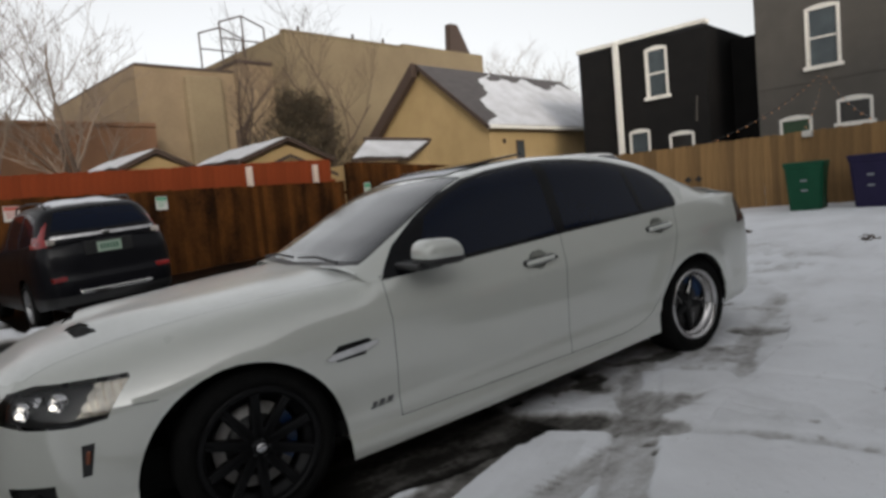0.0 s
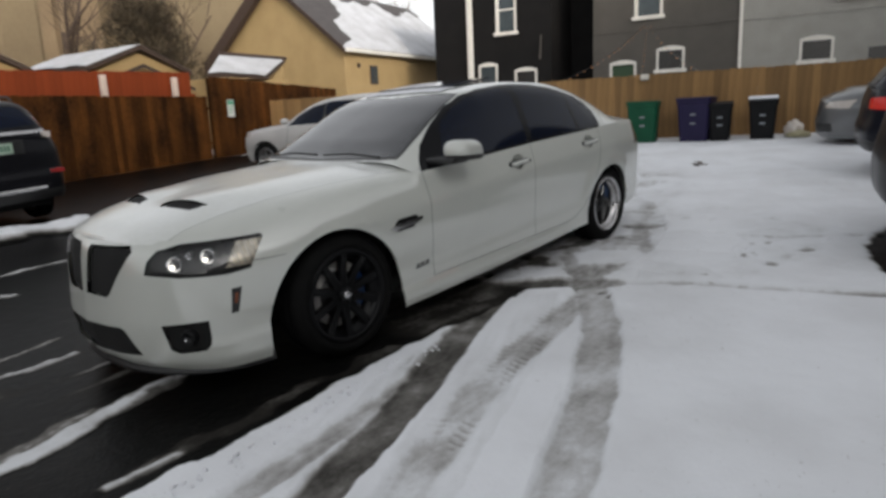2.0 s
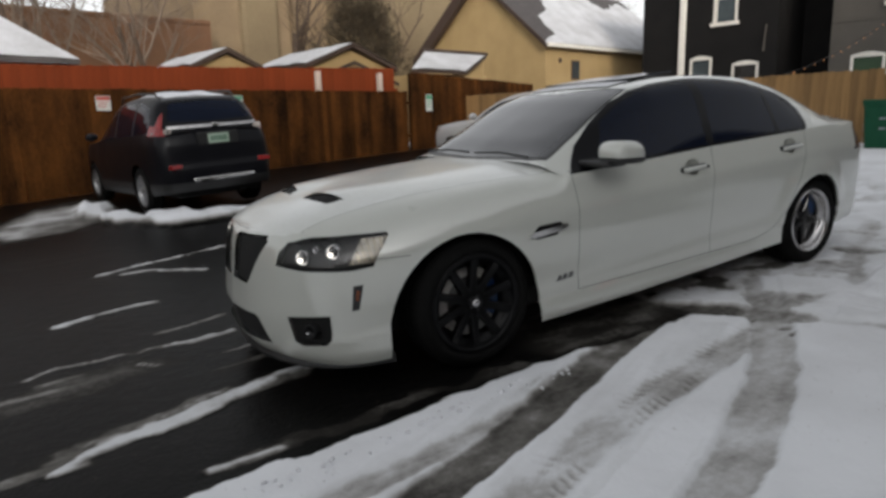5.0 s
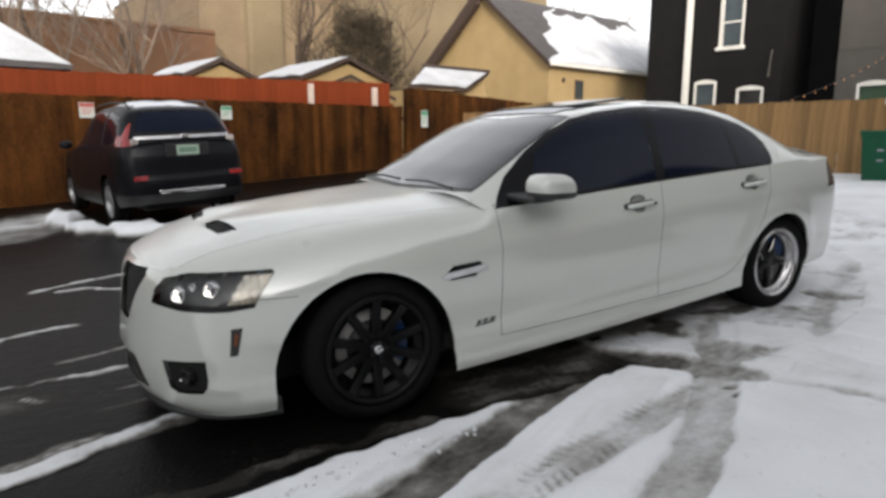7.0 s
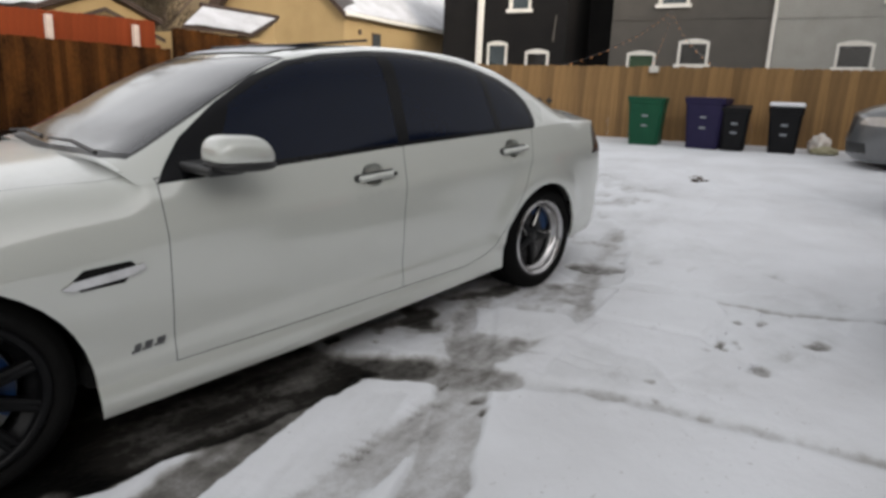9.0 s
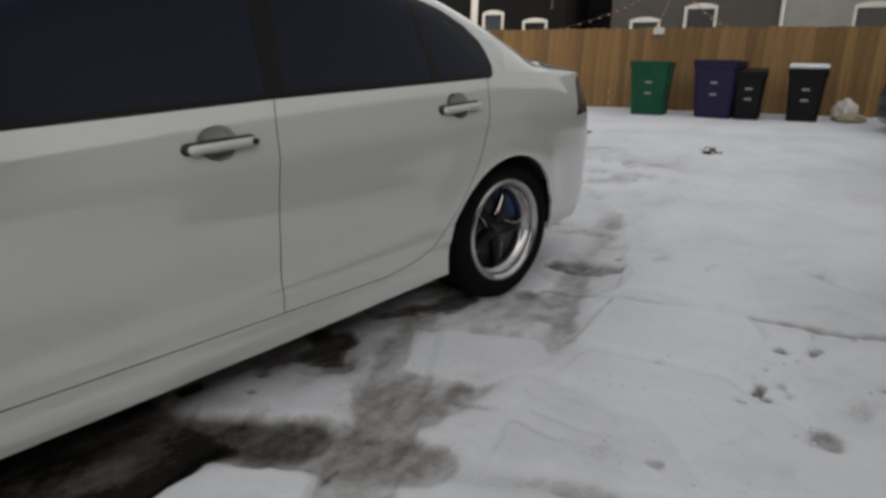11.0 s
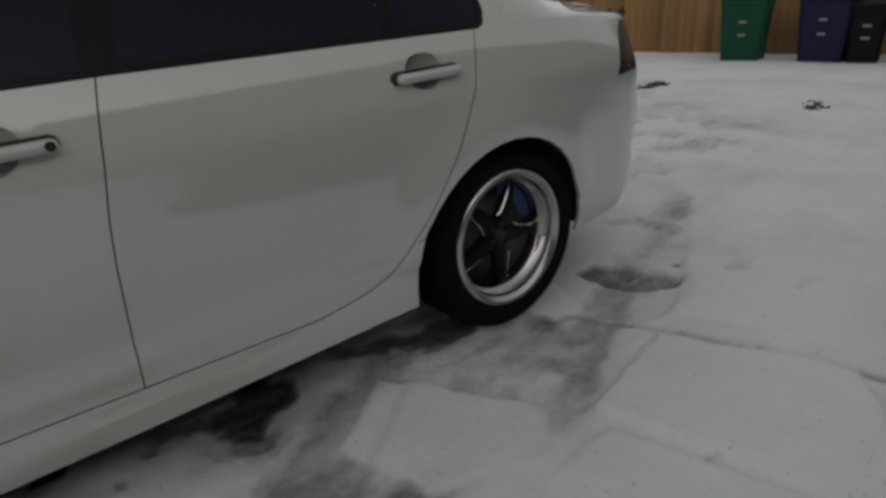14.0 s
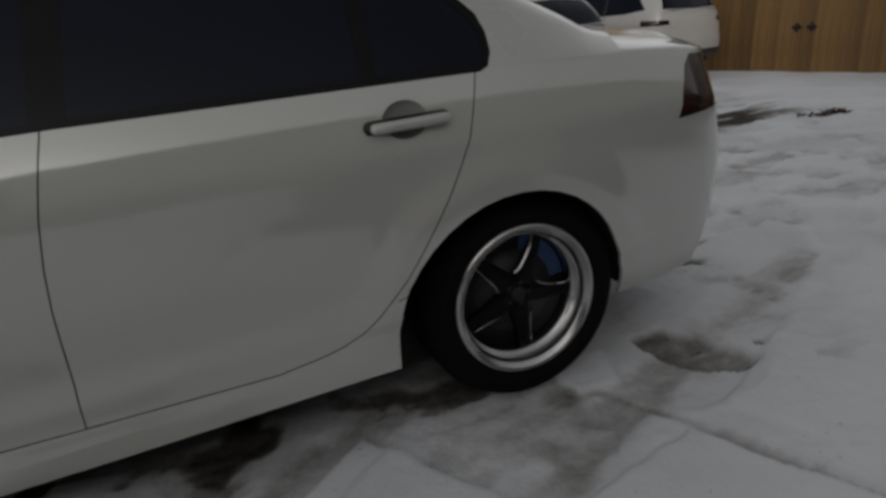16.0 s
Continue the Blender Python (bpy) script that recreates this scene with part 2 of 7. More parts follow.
gx = widened(bands(-3.6, 8.6, [(-1.3, 3.9, 0.0135)], 0.028), 160)
gy = widened(bands(-4.0, 4.6, [(-2.7, -0.5, 0.0125)], 0.028), 160)
X, Y = np.meshgrid(gx, gy)
jig = 0.06 * (fbm(X * 5, Y * 5, 4, 3) - 0.5)
jx, jy = X + 1.6 * jig, Y + 2.4 * jig
cover = np.ones(X.shape)
# the wheel-worn drive beside and under the car
kerb = 0.10 * step(-0.1, -1.1, X)
drive = step(-1.14, -1.07, jy + kerb) * step(2.3, 1.3, jx + 0.25 * (jy + 1.0)) 
drive = np.maximum(drive, step(-0.55, 0.6, jy) * step(4.4, 2.6, jx + 0.4 * fbm(X * 2, Y * 2, 3, 9)) )
drive = np.maximum(drive, step(1.6, 2.8, jy) * step(9.5, 7.5, jx + fbm(X, Y, 3, 9)))
heap = step(0.36, 0.10, away(jx, jy, [(-1.55, 9.6), (-1.4, 7.6), (-1.0, 6.3), (-0.35, 5.75), (0.3, 5.85), (0.95, 5.45), (1.6, 5.6)]) + 0.8 * (fbm(X * 1.7, Y * 1.7, 3, 21) - 0.42))
slush_ = step(-0.25, 0.25, depth_in(jx, jy, [(-2.9, 7.3), (-2.3, 9.9), (-1.4, 10.1), (-1.15, 7.5), (-1.7, 6.5), (-2.5, 6.2)])) * (0.22 + 0.5 * fbm(X * 1.5, Y * 1.5, 4, 23))
drift = np.maximum(np.maximum(heap, slush_), step(0.5, 0.2, np.abs(jy - 10.9 - 0.2 * jx)) * step(-2.6, -1.9, jx) * step(-0.5, -1.0, jx))
drive *= 1 - drift * step(3.4, 2.0, jx)
ridge = fbm(X * 0.55 + 3, (Y - 0.16 * X) * 3.2, 4, 5)
lines = step(0.645, 0.71, ridge) * step(-0.9, 0.3, jy) + step(0.625, 0.67, ridge) * step(1.0, -0.4, jx) * step(-0.75, -0.45, jy)
near_nose = step(0.6, 0.0, jx) * step(4.2, 3.6, jy)
thin = step(0.57, 0.66, fbm(X * 0.8 + 7, (Y - 0.1 * X) * 7.5, 4, 15))
lines = lines * (1 - 0.85 * near_nose) + 0.18 * thin * near_nose * step(-0.8, -0.1, jy)
lines *= 1 - 0.92 * step(4.0, 5.5, jy) * step(9.0, 7.0, jx)
lines *= 1 - 0.88 * step(0.6, -0.4, jx) * step(0.4, 1.4, jy)
cover = cover * (1 - drive) + np.clip(lines, 0, 1) * drive * 0.8
# streaks of snow left between the ruts
streaks = (
    ([(-1.95, -0.66), (-1.62, -0.52), (-1.38, -0.47), (-0.95, -0.31), (-0.72, -0.28)], 0.060, 0.66),
    ([(-2.1, -0.62), (-1.5, -0.42), (-0.8, -0.34)], 0.10, 0.34),
    ([(-1.3, -1.06), (-0.6, -1.0), (0.15, -1.02)], 0.07, 0.25),
    ([(-2.2, -0.62), (-1.5, -0.40), (-1.2, -0.3)], 0.018, 0.5),
    ([(-1.42, -1.06), (-1.13, -1.07)], 0.028, 0.55),
    ([(-2.09, 0.63), (-1.95, 0.71), (-1.64, 0.65), (-0.95, 0.68)], 0.036, 0.58),
    ([(-1.54, 0.41), (-1.36, 0.35)], 0.035, 0.6),
    ([(-1.2, 0.28), (-0.85, 0.26)], 0.03, 0.5),
    ([(-1.4, 0.93), (-1.16, 1.0), (-0.91, 1.08)], 0.032, 0.45),
    ([(-1.95, 1.63), (-1.76, 1.73), (-1.25, 1.86)], 0.045, 0.62),
    ([(-2.4, 2.67), (-2.08, 2.80)], 0.032, 0.52),
    ([(-1.41, 3.09), (-1.09, 2.94), (-0.76, 2.65)], 0.05, 0.58),
    ([(-1.61, 3.18), (-1.01, 3.40), (-0.62, 3.55), (0.0, 3.62)], 0.05, 0.58),
)
for pts, half, left in streaks:
    d = away(jx, jy, pts) + 1.7 * (fbm(X * 4.5, Y * 13, 4, 19) - 0.45) * (half + 0.01)
    inside = step(half + 0.02, half - 0.03, d)
    cover = np.maximum(cover, left * inside)
worn = 0.12 * (fbm(X * 6, Y * 6, 4, 11) - 0.5)
fray = 0.05 * (fbm(X * 13, Y * 13, 4, 13) - 0.5)
press, raised = np.zeros(X.shape), np.zeros(X.shape)
# slush squeezed out between the two ruts, dragged along them
ax_, bx_ = 0.895 * X + 0.446 * Y, -0.446 * X + 0.895 * Y
dragged = fbm(ax_ * 1.6, bx_ * 21, 4, 29) - 0.5
middle = step(-0.02, 0.05, depth_in(X, Y, [(-2.2, -2.35), (-0.2, -1.62), (1.14, -0.98), (1.50, -1.40), (0.6, -2.0), (-1.2, -2.65)]) + fray)
cover = cover * (1 - middle) + np.minimum(cover, 0.85 + 0.40 * dragged + 1.2 * worn) * middle
shoulder = step(-0.01, 0.06, depth_in(X, Y, [(-2.2, -1.9), (-1.3, -1.44), (0.1, -1.18), (0.7, -1.12), (0.2, -1.33), (-0.9, -1.68)]) + fray)
cover = cover * (1 - shoulder) + np.minimum(cover, 0.84 + 0.7 * dragged + worn) * shoulder
# churned ground beside the sill and behind the rear wheel: wet grey slush between trodden slabs
soft = step(0.75, 0.25, np.hypot((jx - 2.2) / 1.2, (jy + 0.62) / 0.62) + 2 * worn)
cover = np.minimum(cover, 1 - 0.42 * soft)
wet = step(-1.16, -1.0, jy) * step(-0.25, -0.5, jy) * step(0.0, 0.5, jx) * step(3.0, 2.2, jx)
cover = np.maximum(cover, wet * (0.13 + 0.22 * fbm(X * 3.0 + 0.6 * Y, Y * 9, 4, 27)))
mottle = fbm(X * 5.5, Y * 9, 4, 33) - 0.5
trodden = step(-0.05, 0.10, depth_in(X, Y, [(1.75, -1.55), (1.9, -2.1), (2.9, -2.5), (3.9, -2.5), (4.8, -1.2), (4.6, -0.2), (3.4, -0.3)]) + 2 * fray)
cover = cover * (1 - trodden) + np.minimum(cover, 0.86 + 0.40 * mottle + 1.0 * worn) * trodden
churn = step(-0.03, 0.05, depth_in(X, Y, [(1.40, -0.55), (1.52, -1.28), (1.95, -1.45), (2.75, -1.42), (3.02, -1.22), (3.12, -0.85), (3.0, -0.4), (2.0, -0.4)]) + fray)
cover = cover * (1 - churn) + (0.61 + 0.36 * mottle + worn + 0.22 * dragged) * churn
# ruts: line, half width, snow left in them, softness of the edge
ruts = (
    ([(1.3, -0.95), (1.05, -1.02), (0.6, -1.19), (0.27, -1.33), (-0.21, -1.53), (-0.91, -1.78), (-1.7, -2.0), (-3.2, -2.4), (-7.0, -3.1), (-16.0, -4.2)], 0.105, 0.33, 0.020),
    ([(2.35, -0.9), (2.1, -1.08), (1.8, -1.32), (1.37, -1.63), (1.0, -1.87), (0.6, -2.07), (0.2, -2.25), (-0.33, -2.455), (-1.3, -2.75), (-3.5, -3.3), (-7.0, -3.95), (-16.0, -5.1)], 0.112, 0.55, 0.018),
    ([(1.50, -1.05), (1.60, -1.20), (1.80, -1.52)], 0.11, 0.46, 0.03),
    ([(1.10, -0.55), (1.36, -0.84), (1.54, -1.05), (1.62, -1.15)], 0.10, 0.31, 0.035),
    ([(2.14, -1.57), (2.15, -1.75)], 0.008, 0.42, 0.012),
    ([(2.22, -1.60), (2.24, -1.79)], 0.007, 0.42, 0.012),
    ([(2.08, -1.35), (2.16, -1.49)], 0.010, 0.46, 0.014),
    ([(1.80, -1.52), (2.02, -1.97), (2.12, -2.37), (2.24, -2.8), (2.45, -3.9)], 0.05, 0.62, 0.045),
    ([(0.3, -1.36), (-0.3, -1.47), (-0.65, -1.50), (-1.1, -1.56), (-2.0, -1.75)], 0.075, 0.52, 0.03),
    ([(1.42, -1.52), (0.9, -1.60), (0.45, -1.67), (0.05, -1.77), (-0.55, -1.97), (-1.4, -2.3), (-2.4, -2.6), (-6.8, -3.5), (-16.0, -4.6)], 0.095, 0.60, 0.035),
    ([(3.06, -0.86), (3.25, -1.24), (3.34, -1.5), (3.42, -1.77), (3.50, -2.1), (3.75, -2.6), (4.1, -3.6)], 0.026, 0.50, 0.03),
    ([(3.4, -0.9), (4.4, -0.3), (6.0, 1.4), (8.5, 4.0)], 0.33, 0.70, 0.03),
    ([(2.9, -1.20), (3.4, -0.98), (3.9, -0.75), (4.6, -0.5)], 0.075, 0.60, 0.03),
)
for pts, half, left, blur in ruts:
    d = away(X + 0.4 * jig, Y + 0.5 * jig, pts) + 0.25 * worn + 0.5 * fray
    inside = step(half + blur, half - blur, d)
    cover = cover * (1 - inside) + np.minimum(cover, left + 1.3 * worn + 0.10 * dragged) * inside
    press = np.maximum(press, inside)
# the print of a tread in the slush: slanting bars to both sides of a line
d, along = run_of(X, Y, [(1.40, -1.50), (0.9, -1.58), (0.45, -1.65), (0.0, -1.76), (-1.2, -2.2)])
bars = step(0.1, 0.75, np.sin(2 * math.pi * (along - 0.55 * d) / 0.052)) * step(0.13, 0.09, d) * step(0.018, 0.03, d) * step(0.50, 0.62, fbm(X * 3, Y * 3, 3, 35))
cover -= 0.12 * bars
# clean wedge beside the second rut
wedge = step(0.012, -0.008, away(X, Y, [(1.10, -1.665), (0.85, -1.765), (0.55, -1.865), (0.2, -2.0), (-0.3, -2.17), (-0.9, -2.40)]) - 0.02 - 0.07 * step(1.15, 0.2, X) + 0.5 * fray)
cover = np.maximum(cover, 0.97 * wedge)
# slabs of trodden snow: outline, snow left, height
slabs = (
    ([(1.56, -0.64), (1.80, -0.68), (1.93, -1.02), (1.79, -1.22), (1.70, -1.05)], 0.71, 0.006),
    ([(2.40, -0.85), (2.64, -1.30), (2.52, -1.47), (2.20, -1.36), (2.15, -1.06)], 0.80, 0.011),
    ([(2.28, -0.60), (2.42, -0.70), (2.32, -0.84), (2.22, -0.76)], 0.66, 0.006),
    ([(2.56, -0.95), (2.84, -0.97), (3.05, -1.17), (2.98, -1.28), (2.68, -1.20)], 0.64, 0.006),
    ([(2.74, -1.40), (3.20, -1.29), (3.43, -1.80), (3.22, -1.95), (2.86, -1.95)], 1.0, 0.022),
    ([(2.48, -1.50), (2.70, -1.49), (2.82, -1.96), (2.66, -2.15), (2.30, -2.05)], 0.96, 0.014),
    ([(3.40, -1.22), (3.85, -1.0), (4.3, -1.5), (3.95, -2.2), (3.52, -1.75)], 0.97, 0.016),
    ([(3.05, -0.72), (3.28, -0.78), (3.22, -0.98), (3.05, -0.98)], 0.90, 0.02),
    ([(1.84, -1.66), (2.30, -1.52), (2.42, -1.9), (2.16, -2.2), (2.06, -1.95)], 0.80, 0.006),
)
for pts, left, high in slabs:
    inside = step(-0.010, 0.014, depth_in(X + 0.2 * jig, Y + 0.2 * jig, pts) + 0.5 * fray)
    cover = cover * (1 - inside) + (left + 0.9 * worn + 0.30 * mottle * (left < 0.95)) * inside
    raised = np.maximum(raised * (1 - inside), 0.6 * high * inside)
# patches worn to wet ground: place, reach, how much is gone
bare = (
    (1.97, -0.72, 0.24, 0.17, 0.70), (2.10, -0.66, 0.2, 0.14, 0.70), (2.50, -0.68, 0.26, 0.17, 0.68), (1.20, -0.78, 0.40, 0.17, 0.72), (2.78, -0.76, 0.26, 0.13, 0.66),
    (1.98, -0.87, 0.20, 0.10, 0.55), (2.68, -0.92, 0.17, 0.12, 0.36),
    (2.83, -2.03, 0.06, 0.05, 0.62), (2.79, -2.08, 0.05, 0.05, 0.6), (2.72, -2.03, 0.035, 0.03, 0.5), (2.88, -2.12, 0.06, 0.04, 0.5), (3.18, -2.02, 0.045, 0.04, 0.6), (3.26, -2.10, 0.06, 0.05, 0.5), (2.66, -2.32, 0.08, 0.06, 0.5), (3.12, -2.40, 0.12, 0.08, 0.5), (3.47, -2.22, 0.07, 0.05, 0.5),
    (4.90, 0.17, 0.09, 0.05, 0.85), (4.32, -0.16, 0.12, 0.05, 0.9), (4.12, -0.30, 0.14, 0.06, 0.8), (7.5, 0.05, 0.14, 0.12, 0.5), (7.95, 2.0, 0.3, 0.16, 0.55),
)
for px, py, rx, ry, gone in bare:
    lump = step(1.15, 0.25, np.hypot((jx - px) / rx, (jy - py) / ry) + 1.5 * (fbm(X * 15, Y * 15, 4, 31) - 0.45 if rx < 0.1 else fbm(X * 8, Y * 8, 4, 31) - 0.45))
    cover = np.minimum(cover, 1 - gone * lump)
# bare wet ground and painted-in shadow under the tail of the black sedan
tail_patch = step(-0.03, 0.05, depth_in(jx, jy, [(2.45, -3.2), (2.8, -2.92), (3.45, -2.74), (4.2, -2.76), (4.7, -3.4), (3.5, -4.6), (2.6, -3.9)]) + fray)
cover = np.minimum(cover, 1 - 0.88 * tail_patch)
pit = step(1.08, 0.94, np.hypot((jx - 3.55 + 0.5 * (jy + 0.92)) / 0.115, (jy + 0.92) / 0.165) + 2 * fray)
cover = cover * (1 - pit) + (0.40 + 0.3 * worn) * pit
specks = step(0.72, 0.78, fbm(X * 9, Y * 11, 2, 39)) * step(0.50, 0.62, fbm(X * 1.8, Y * 1.8, 3, 53)) * step(1.2, 1.7, X) * step(4.5, 3.6, X) * step(-2.6, -1.8, Y)
cover -= 0.35 * specks
rough_zone = step(3.2, 4.2, jx) * step(-2.5, 0.5, jy)
chunks = step(0.44, 0.53, fbm(X * 3.4 + 0.5 * jig, Y * 4.2, 3, 41))
broken = np.exp(-(((jx - 6.0) / 1.9) ** 2 + ((jy - 0.7 - 0.35 * (jx - 6.0)) / 1.15) ** 2) ** 2)
cover = cover * (1 - broken) + (0.68 + 0.30 * chunks + 0.5 * worn) * broken
cover -= rough_zone * 0.08 * step(0.48, 0.6, fbm(X * 3.6, (Y - 0.3 * X) * 5.5, 4, 43))
cover -= 0.09 * step(0.55, 0.75, fbm(X * 1.7, Y * 1.7, 5, 51)) * step(1.6, 2.4, jx)
cover = np.clip(cover, 0, 1)
base = 0.0522 * np.clip(X, -9, 13) + 0.007 * np.clip(Y - 1.5, 0, 9)
lumps = fbm(X * 2.2, Y * 2.2, 5, 61) - 0.5
edge_crust = cover * (1 - step(0.0, 0.16, np.abs(jy + 1.17 + kerb))) * step(1.0, 0.3, jx) * fbm(X * 14, Y * 14, 3, 77)
Z = base + 0.02 * (fbm(X * 0.9, Y * 0.9, 3, 87) - 0.5) * step(0.7, 1.0, cover) + 0.019 * step(0.2, 0.95, cover) * (1 + 0.7 * lumps) + 0.006 * (fbm(X * 12, Y * 12, 3, 71) - 0.5) * step(0.2, 0.7, cover) + 0.010 * edge_crust
Z += 0.15 * heap * (0.3 + fbm(X * 2.6, Y * 2.6, 4, 81)) * step(3.0, 1.5, X)
bank = step(10.0, 10.9, X * CU + Y * SU) * step(13.5, 12.0, X * CU + Y * SU)
Z -= 0.055 * bank
Z += 0.05 * bank * fbm(X * 1.2, Y * 1.2, 4, 91)
Z += 0.026 * trodden * (raised < 0.002) * cover * (fbm(X * 7, Y * 7, 3, 101) - 0.5)
Z += raised + 0.02 * broken * chunks
Z -= 0.02 * pit + 0.013 * press + 0.003 * bars
trod = 1 - np.abs(2 * fbm(X * 2.6 + 4, Y * 3.4, 4, 97) - 1)
Z += 0.022 * np.maximum(0.35 * step(2.6, 3.6, X), rough_zone) * cover * (step(0.72, 1.0, trod) - 0.4) * step(10, 7, X)
ny_, nx_ = X.shape
idx = np.arange(nx_ * ny_).reshape(ny_, nx_)
quads = np.stack([idx[:-1, :-1], idx[:-1, 1:], idx[1:, 1:], idx[1:, :-1]], -1).reshape(-1, 4)
ground_me = bpy.data.meshes.new("ground")
ground_me.from_pydata(np.stack([X, Y, Z], -1).reshape(-1, 3).tolist(), [], quads.tolist())
att = ground_me.attributes.new("snow_cover", 'FLOAT', 'POINT')
att.data.foreach_set("value", cover.ravel().astype(np.float32))
ground_me.polygons.foreach_set("use_smooth", [True] * len(ground_me.polygons))


def ground_material():
    m = bpy.data.materials.new("snow_and_wet_asphalt")
    m.use_nodes = True
    nt = m.node_tree
    b = nt.nodes["Principled BSDF"]
    at = nt.nodes.new("ShaderNodeAttribute")
    at.attribute_name = "snow_cover"
    co = nt.nodes.new("ShaderNodeTexCoord")

    def noise_node(s, d=6.0, stretch=None):
        n = nt.nodes.new("ShaderNodeTexNoise")
        n.inputs["Scale"].default_value, n.inputs["Detail"].default_value = s, d
        v = co.outputs["Object"]
        if stretch:
            mp = nt.nodes.new("ShaderNodeMapping")
            mp.inputs["Scale"].default_value = stretch
            nt.links.new(v, mp.inputs["Vector"])
            v = mp.outputs[0]
        nt.links.new(v, n.inputs["Vector"])
        return n.outputs["Fac"]

    def math_node(op, a, b2, c=None):
        n = nt.nodes.new("ShaderNodeMath")
        n.operation = op
        for i, v in enumerate((a, b2, c)):
            if v is None:
                continue
            if isinstance(v, (int, float)):
                n.inputs[i].default_value = v
            else:
                nt.links.new(v, n.inputs[i])
        return n.outputs[0]
    wobble = math_node('MULTIPLY_ADD', noise_node(28), 0.15, -0.075)
    wob2 = math_node('MULTIPLY_ADD', noise_node(110, 3), 0.09, -0.045)
    c0 = at.outputs["Fac"]
    mid = math_node('MULTIPLY', math_node('SUBTRACT', 1.0, c0), math_node('MULTIPLY', c0, 4.0))
    drag = math_node('MULTIPLY_ADD', noise_node(3.0, 5.0, (1.2, 7.0, 3.0)), 0.16, -0.08)
    tread = math_node('MULTIPLY_ADD', noise_node(2.2, 5.0), 0.46, -0.23)
    smear = math_node('MULTIPLY', mid, math_node('ADD', drag, tread))
    s = math_node('ADD', math_node('ADD', math_node('ADD', c0, smear), wobble), wob2)
    ramp = nt.nodes.new("ShaderNodeValToRGB")
    e = ramp.color_ramp.elements
    e[0].position, e[0].color = 0.12, (0.005, 0.0049, 0.0047, 1)
    e[1].position, e[1].color = 0.92, (0.862, 0.879, 0.912, 1)
    for p, c in ((0.24, (0.028, 0.026, 0.023)), (0.38, (0.18, 0.172, 0.16)), (0.52, (0.46, 0.455, 0.45)), (0.68, (0.765, 0.78, 0.803))):
        k = e.new(p)
        k.color = (*c, 1)
    nt.links.new(s, ramp.inputs[0])
    dirt = nt.nodes.new("ShaderNodeMix")
    dirt.data_type = 'RGBA'
    dirt.blend_type = 'MULTIPLY'
    dirt.inputs["B"].default_value = (0.88, 0.875, 0.87, 1)
    dr = nt.nodes.new("ShaderNodeMapRange")
    dr.inputs["From Min"].default_value, dr.inputs["From Max"].default_value = 0.42, 0.7
    nt.links.new(noise_node(1.3, 8), dr.inputs["Value"])
    nt.links.new(dr.outputs[0], dirt.inputs["Factor"])
    nt.links.new(ramp.outputs[0], dirt.inputs["A"])
    grit = nt.nodes.new("ShaderNodeMix")
    grit.data_type = 'RGBA'
    grit.inputs["B"].default_value = (0.20, 0.17, 0.14, 1)
    gm = nt.nodes.new("ShaderNodeMapRange")
    gm.inputs["From Min"].default_value, gm.inputs["From Max"].default_value = 0.755, 0.80
    gm.inputs["To Max"].default_value = 0.35
    nt.links.new(math_node('MULTIPLY_ADD', noise_node(1.1, 3), 0.22, math_node('MULTIPLY', noise_node(48, 2.0), 0.9)), gm.inputs["Value"])
    nt.links.new(gm.outputs[0], grit.inputs["Factor"])
    nt.links.new(dirt.outputs["Result"], grit.inputs["A"])
    nt.links.new(grit.outputs["Result"], b.inputs["Base Color"])
    rr = nt.nodes.new("ShaderNodeMapRange")
    rr.inputs["From Min"].default_value, rr.inputs["From Max"].default_value = 0.1, 0.6
    rr.inputs["To Min"].default_value, rr.inputs["To Max"].default_value = 0.34, 0.85
    b.inputs["Specular IOR Level"].default_value = 0.05
    nt.links.new(s, rr.inputs["Value"])
    nt.links.new(rr.outputs[0], b.inputs["Roughness"])
    bp = nt.nodes.new("ShaderNodeBump")
    bp.inputs["Strength"].default_value, bp.inputs["Distance"].default_value = 0.32, 0.010
    nt.links.new(math_node('ADD', noise_node(55), math_node('MULTIPLY', noise_node(9), 1.5)), bp.inputs["Height"])
    nt.links.new(bp.outputs[0], b.inputs["Normal"])
    return m


ground_me.materials.append(ground_material())
ground = tagged(new("ground", ground_me), "snowy sloping parking lot with wet asphalt and slushy tyre tracks", "ground", kind="structure")


# ---- vehicles ----
def plan_line(keys, n):
    """Points and outward normals along half a plan outline, from the nose's middle to the tail's."""
    acc = [0.0]
    for (a, b), (c, d) in zip(keys, keys[1:]):
        acc.append(acc[-1] + math.hypot(c - a, d - b))
    kx, ky = [(s, k[0]) for s, k in zip(acc, keys)], [(s, k[1]) for s, k in zip(acc, keys)]
    pts = [(curve(kx, acc[-1] * i / n), -curve(ky, acc[-1] * i / n)) for i in range(n + 1)]
    nor = []
    for i in range(n + 1):
        a, b = pts[max(i - 1, 0)], pts[min(i + 1, n)]
        dx, dy = b[0] - a[0], b[1] - a[1]
        h = math.hypot(dx, dy)
        nor.append((dy / h, -dx / h))
    nor[0], nor[-1] = (-1.0, 0.0), (1.0, 0.0)
    return pts, nor


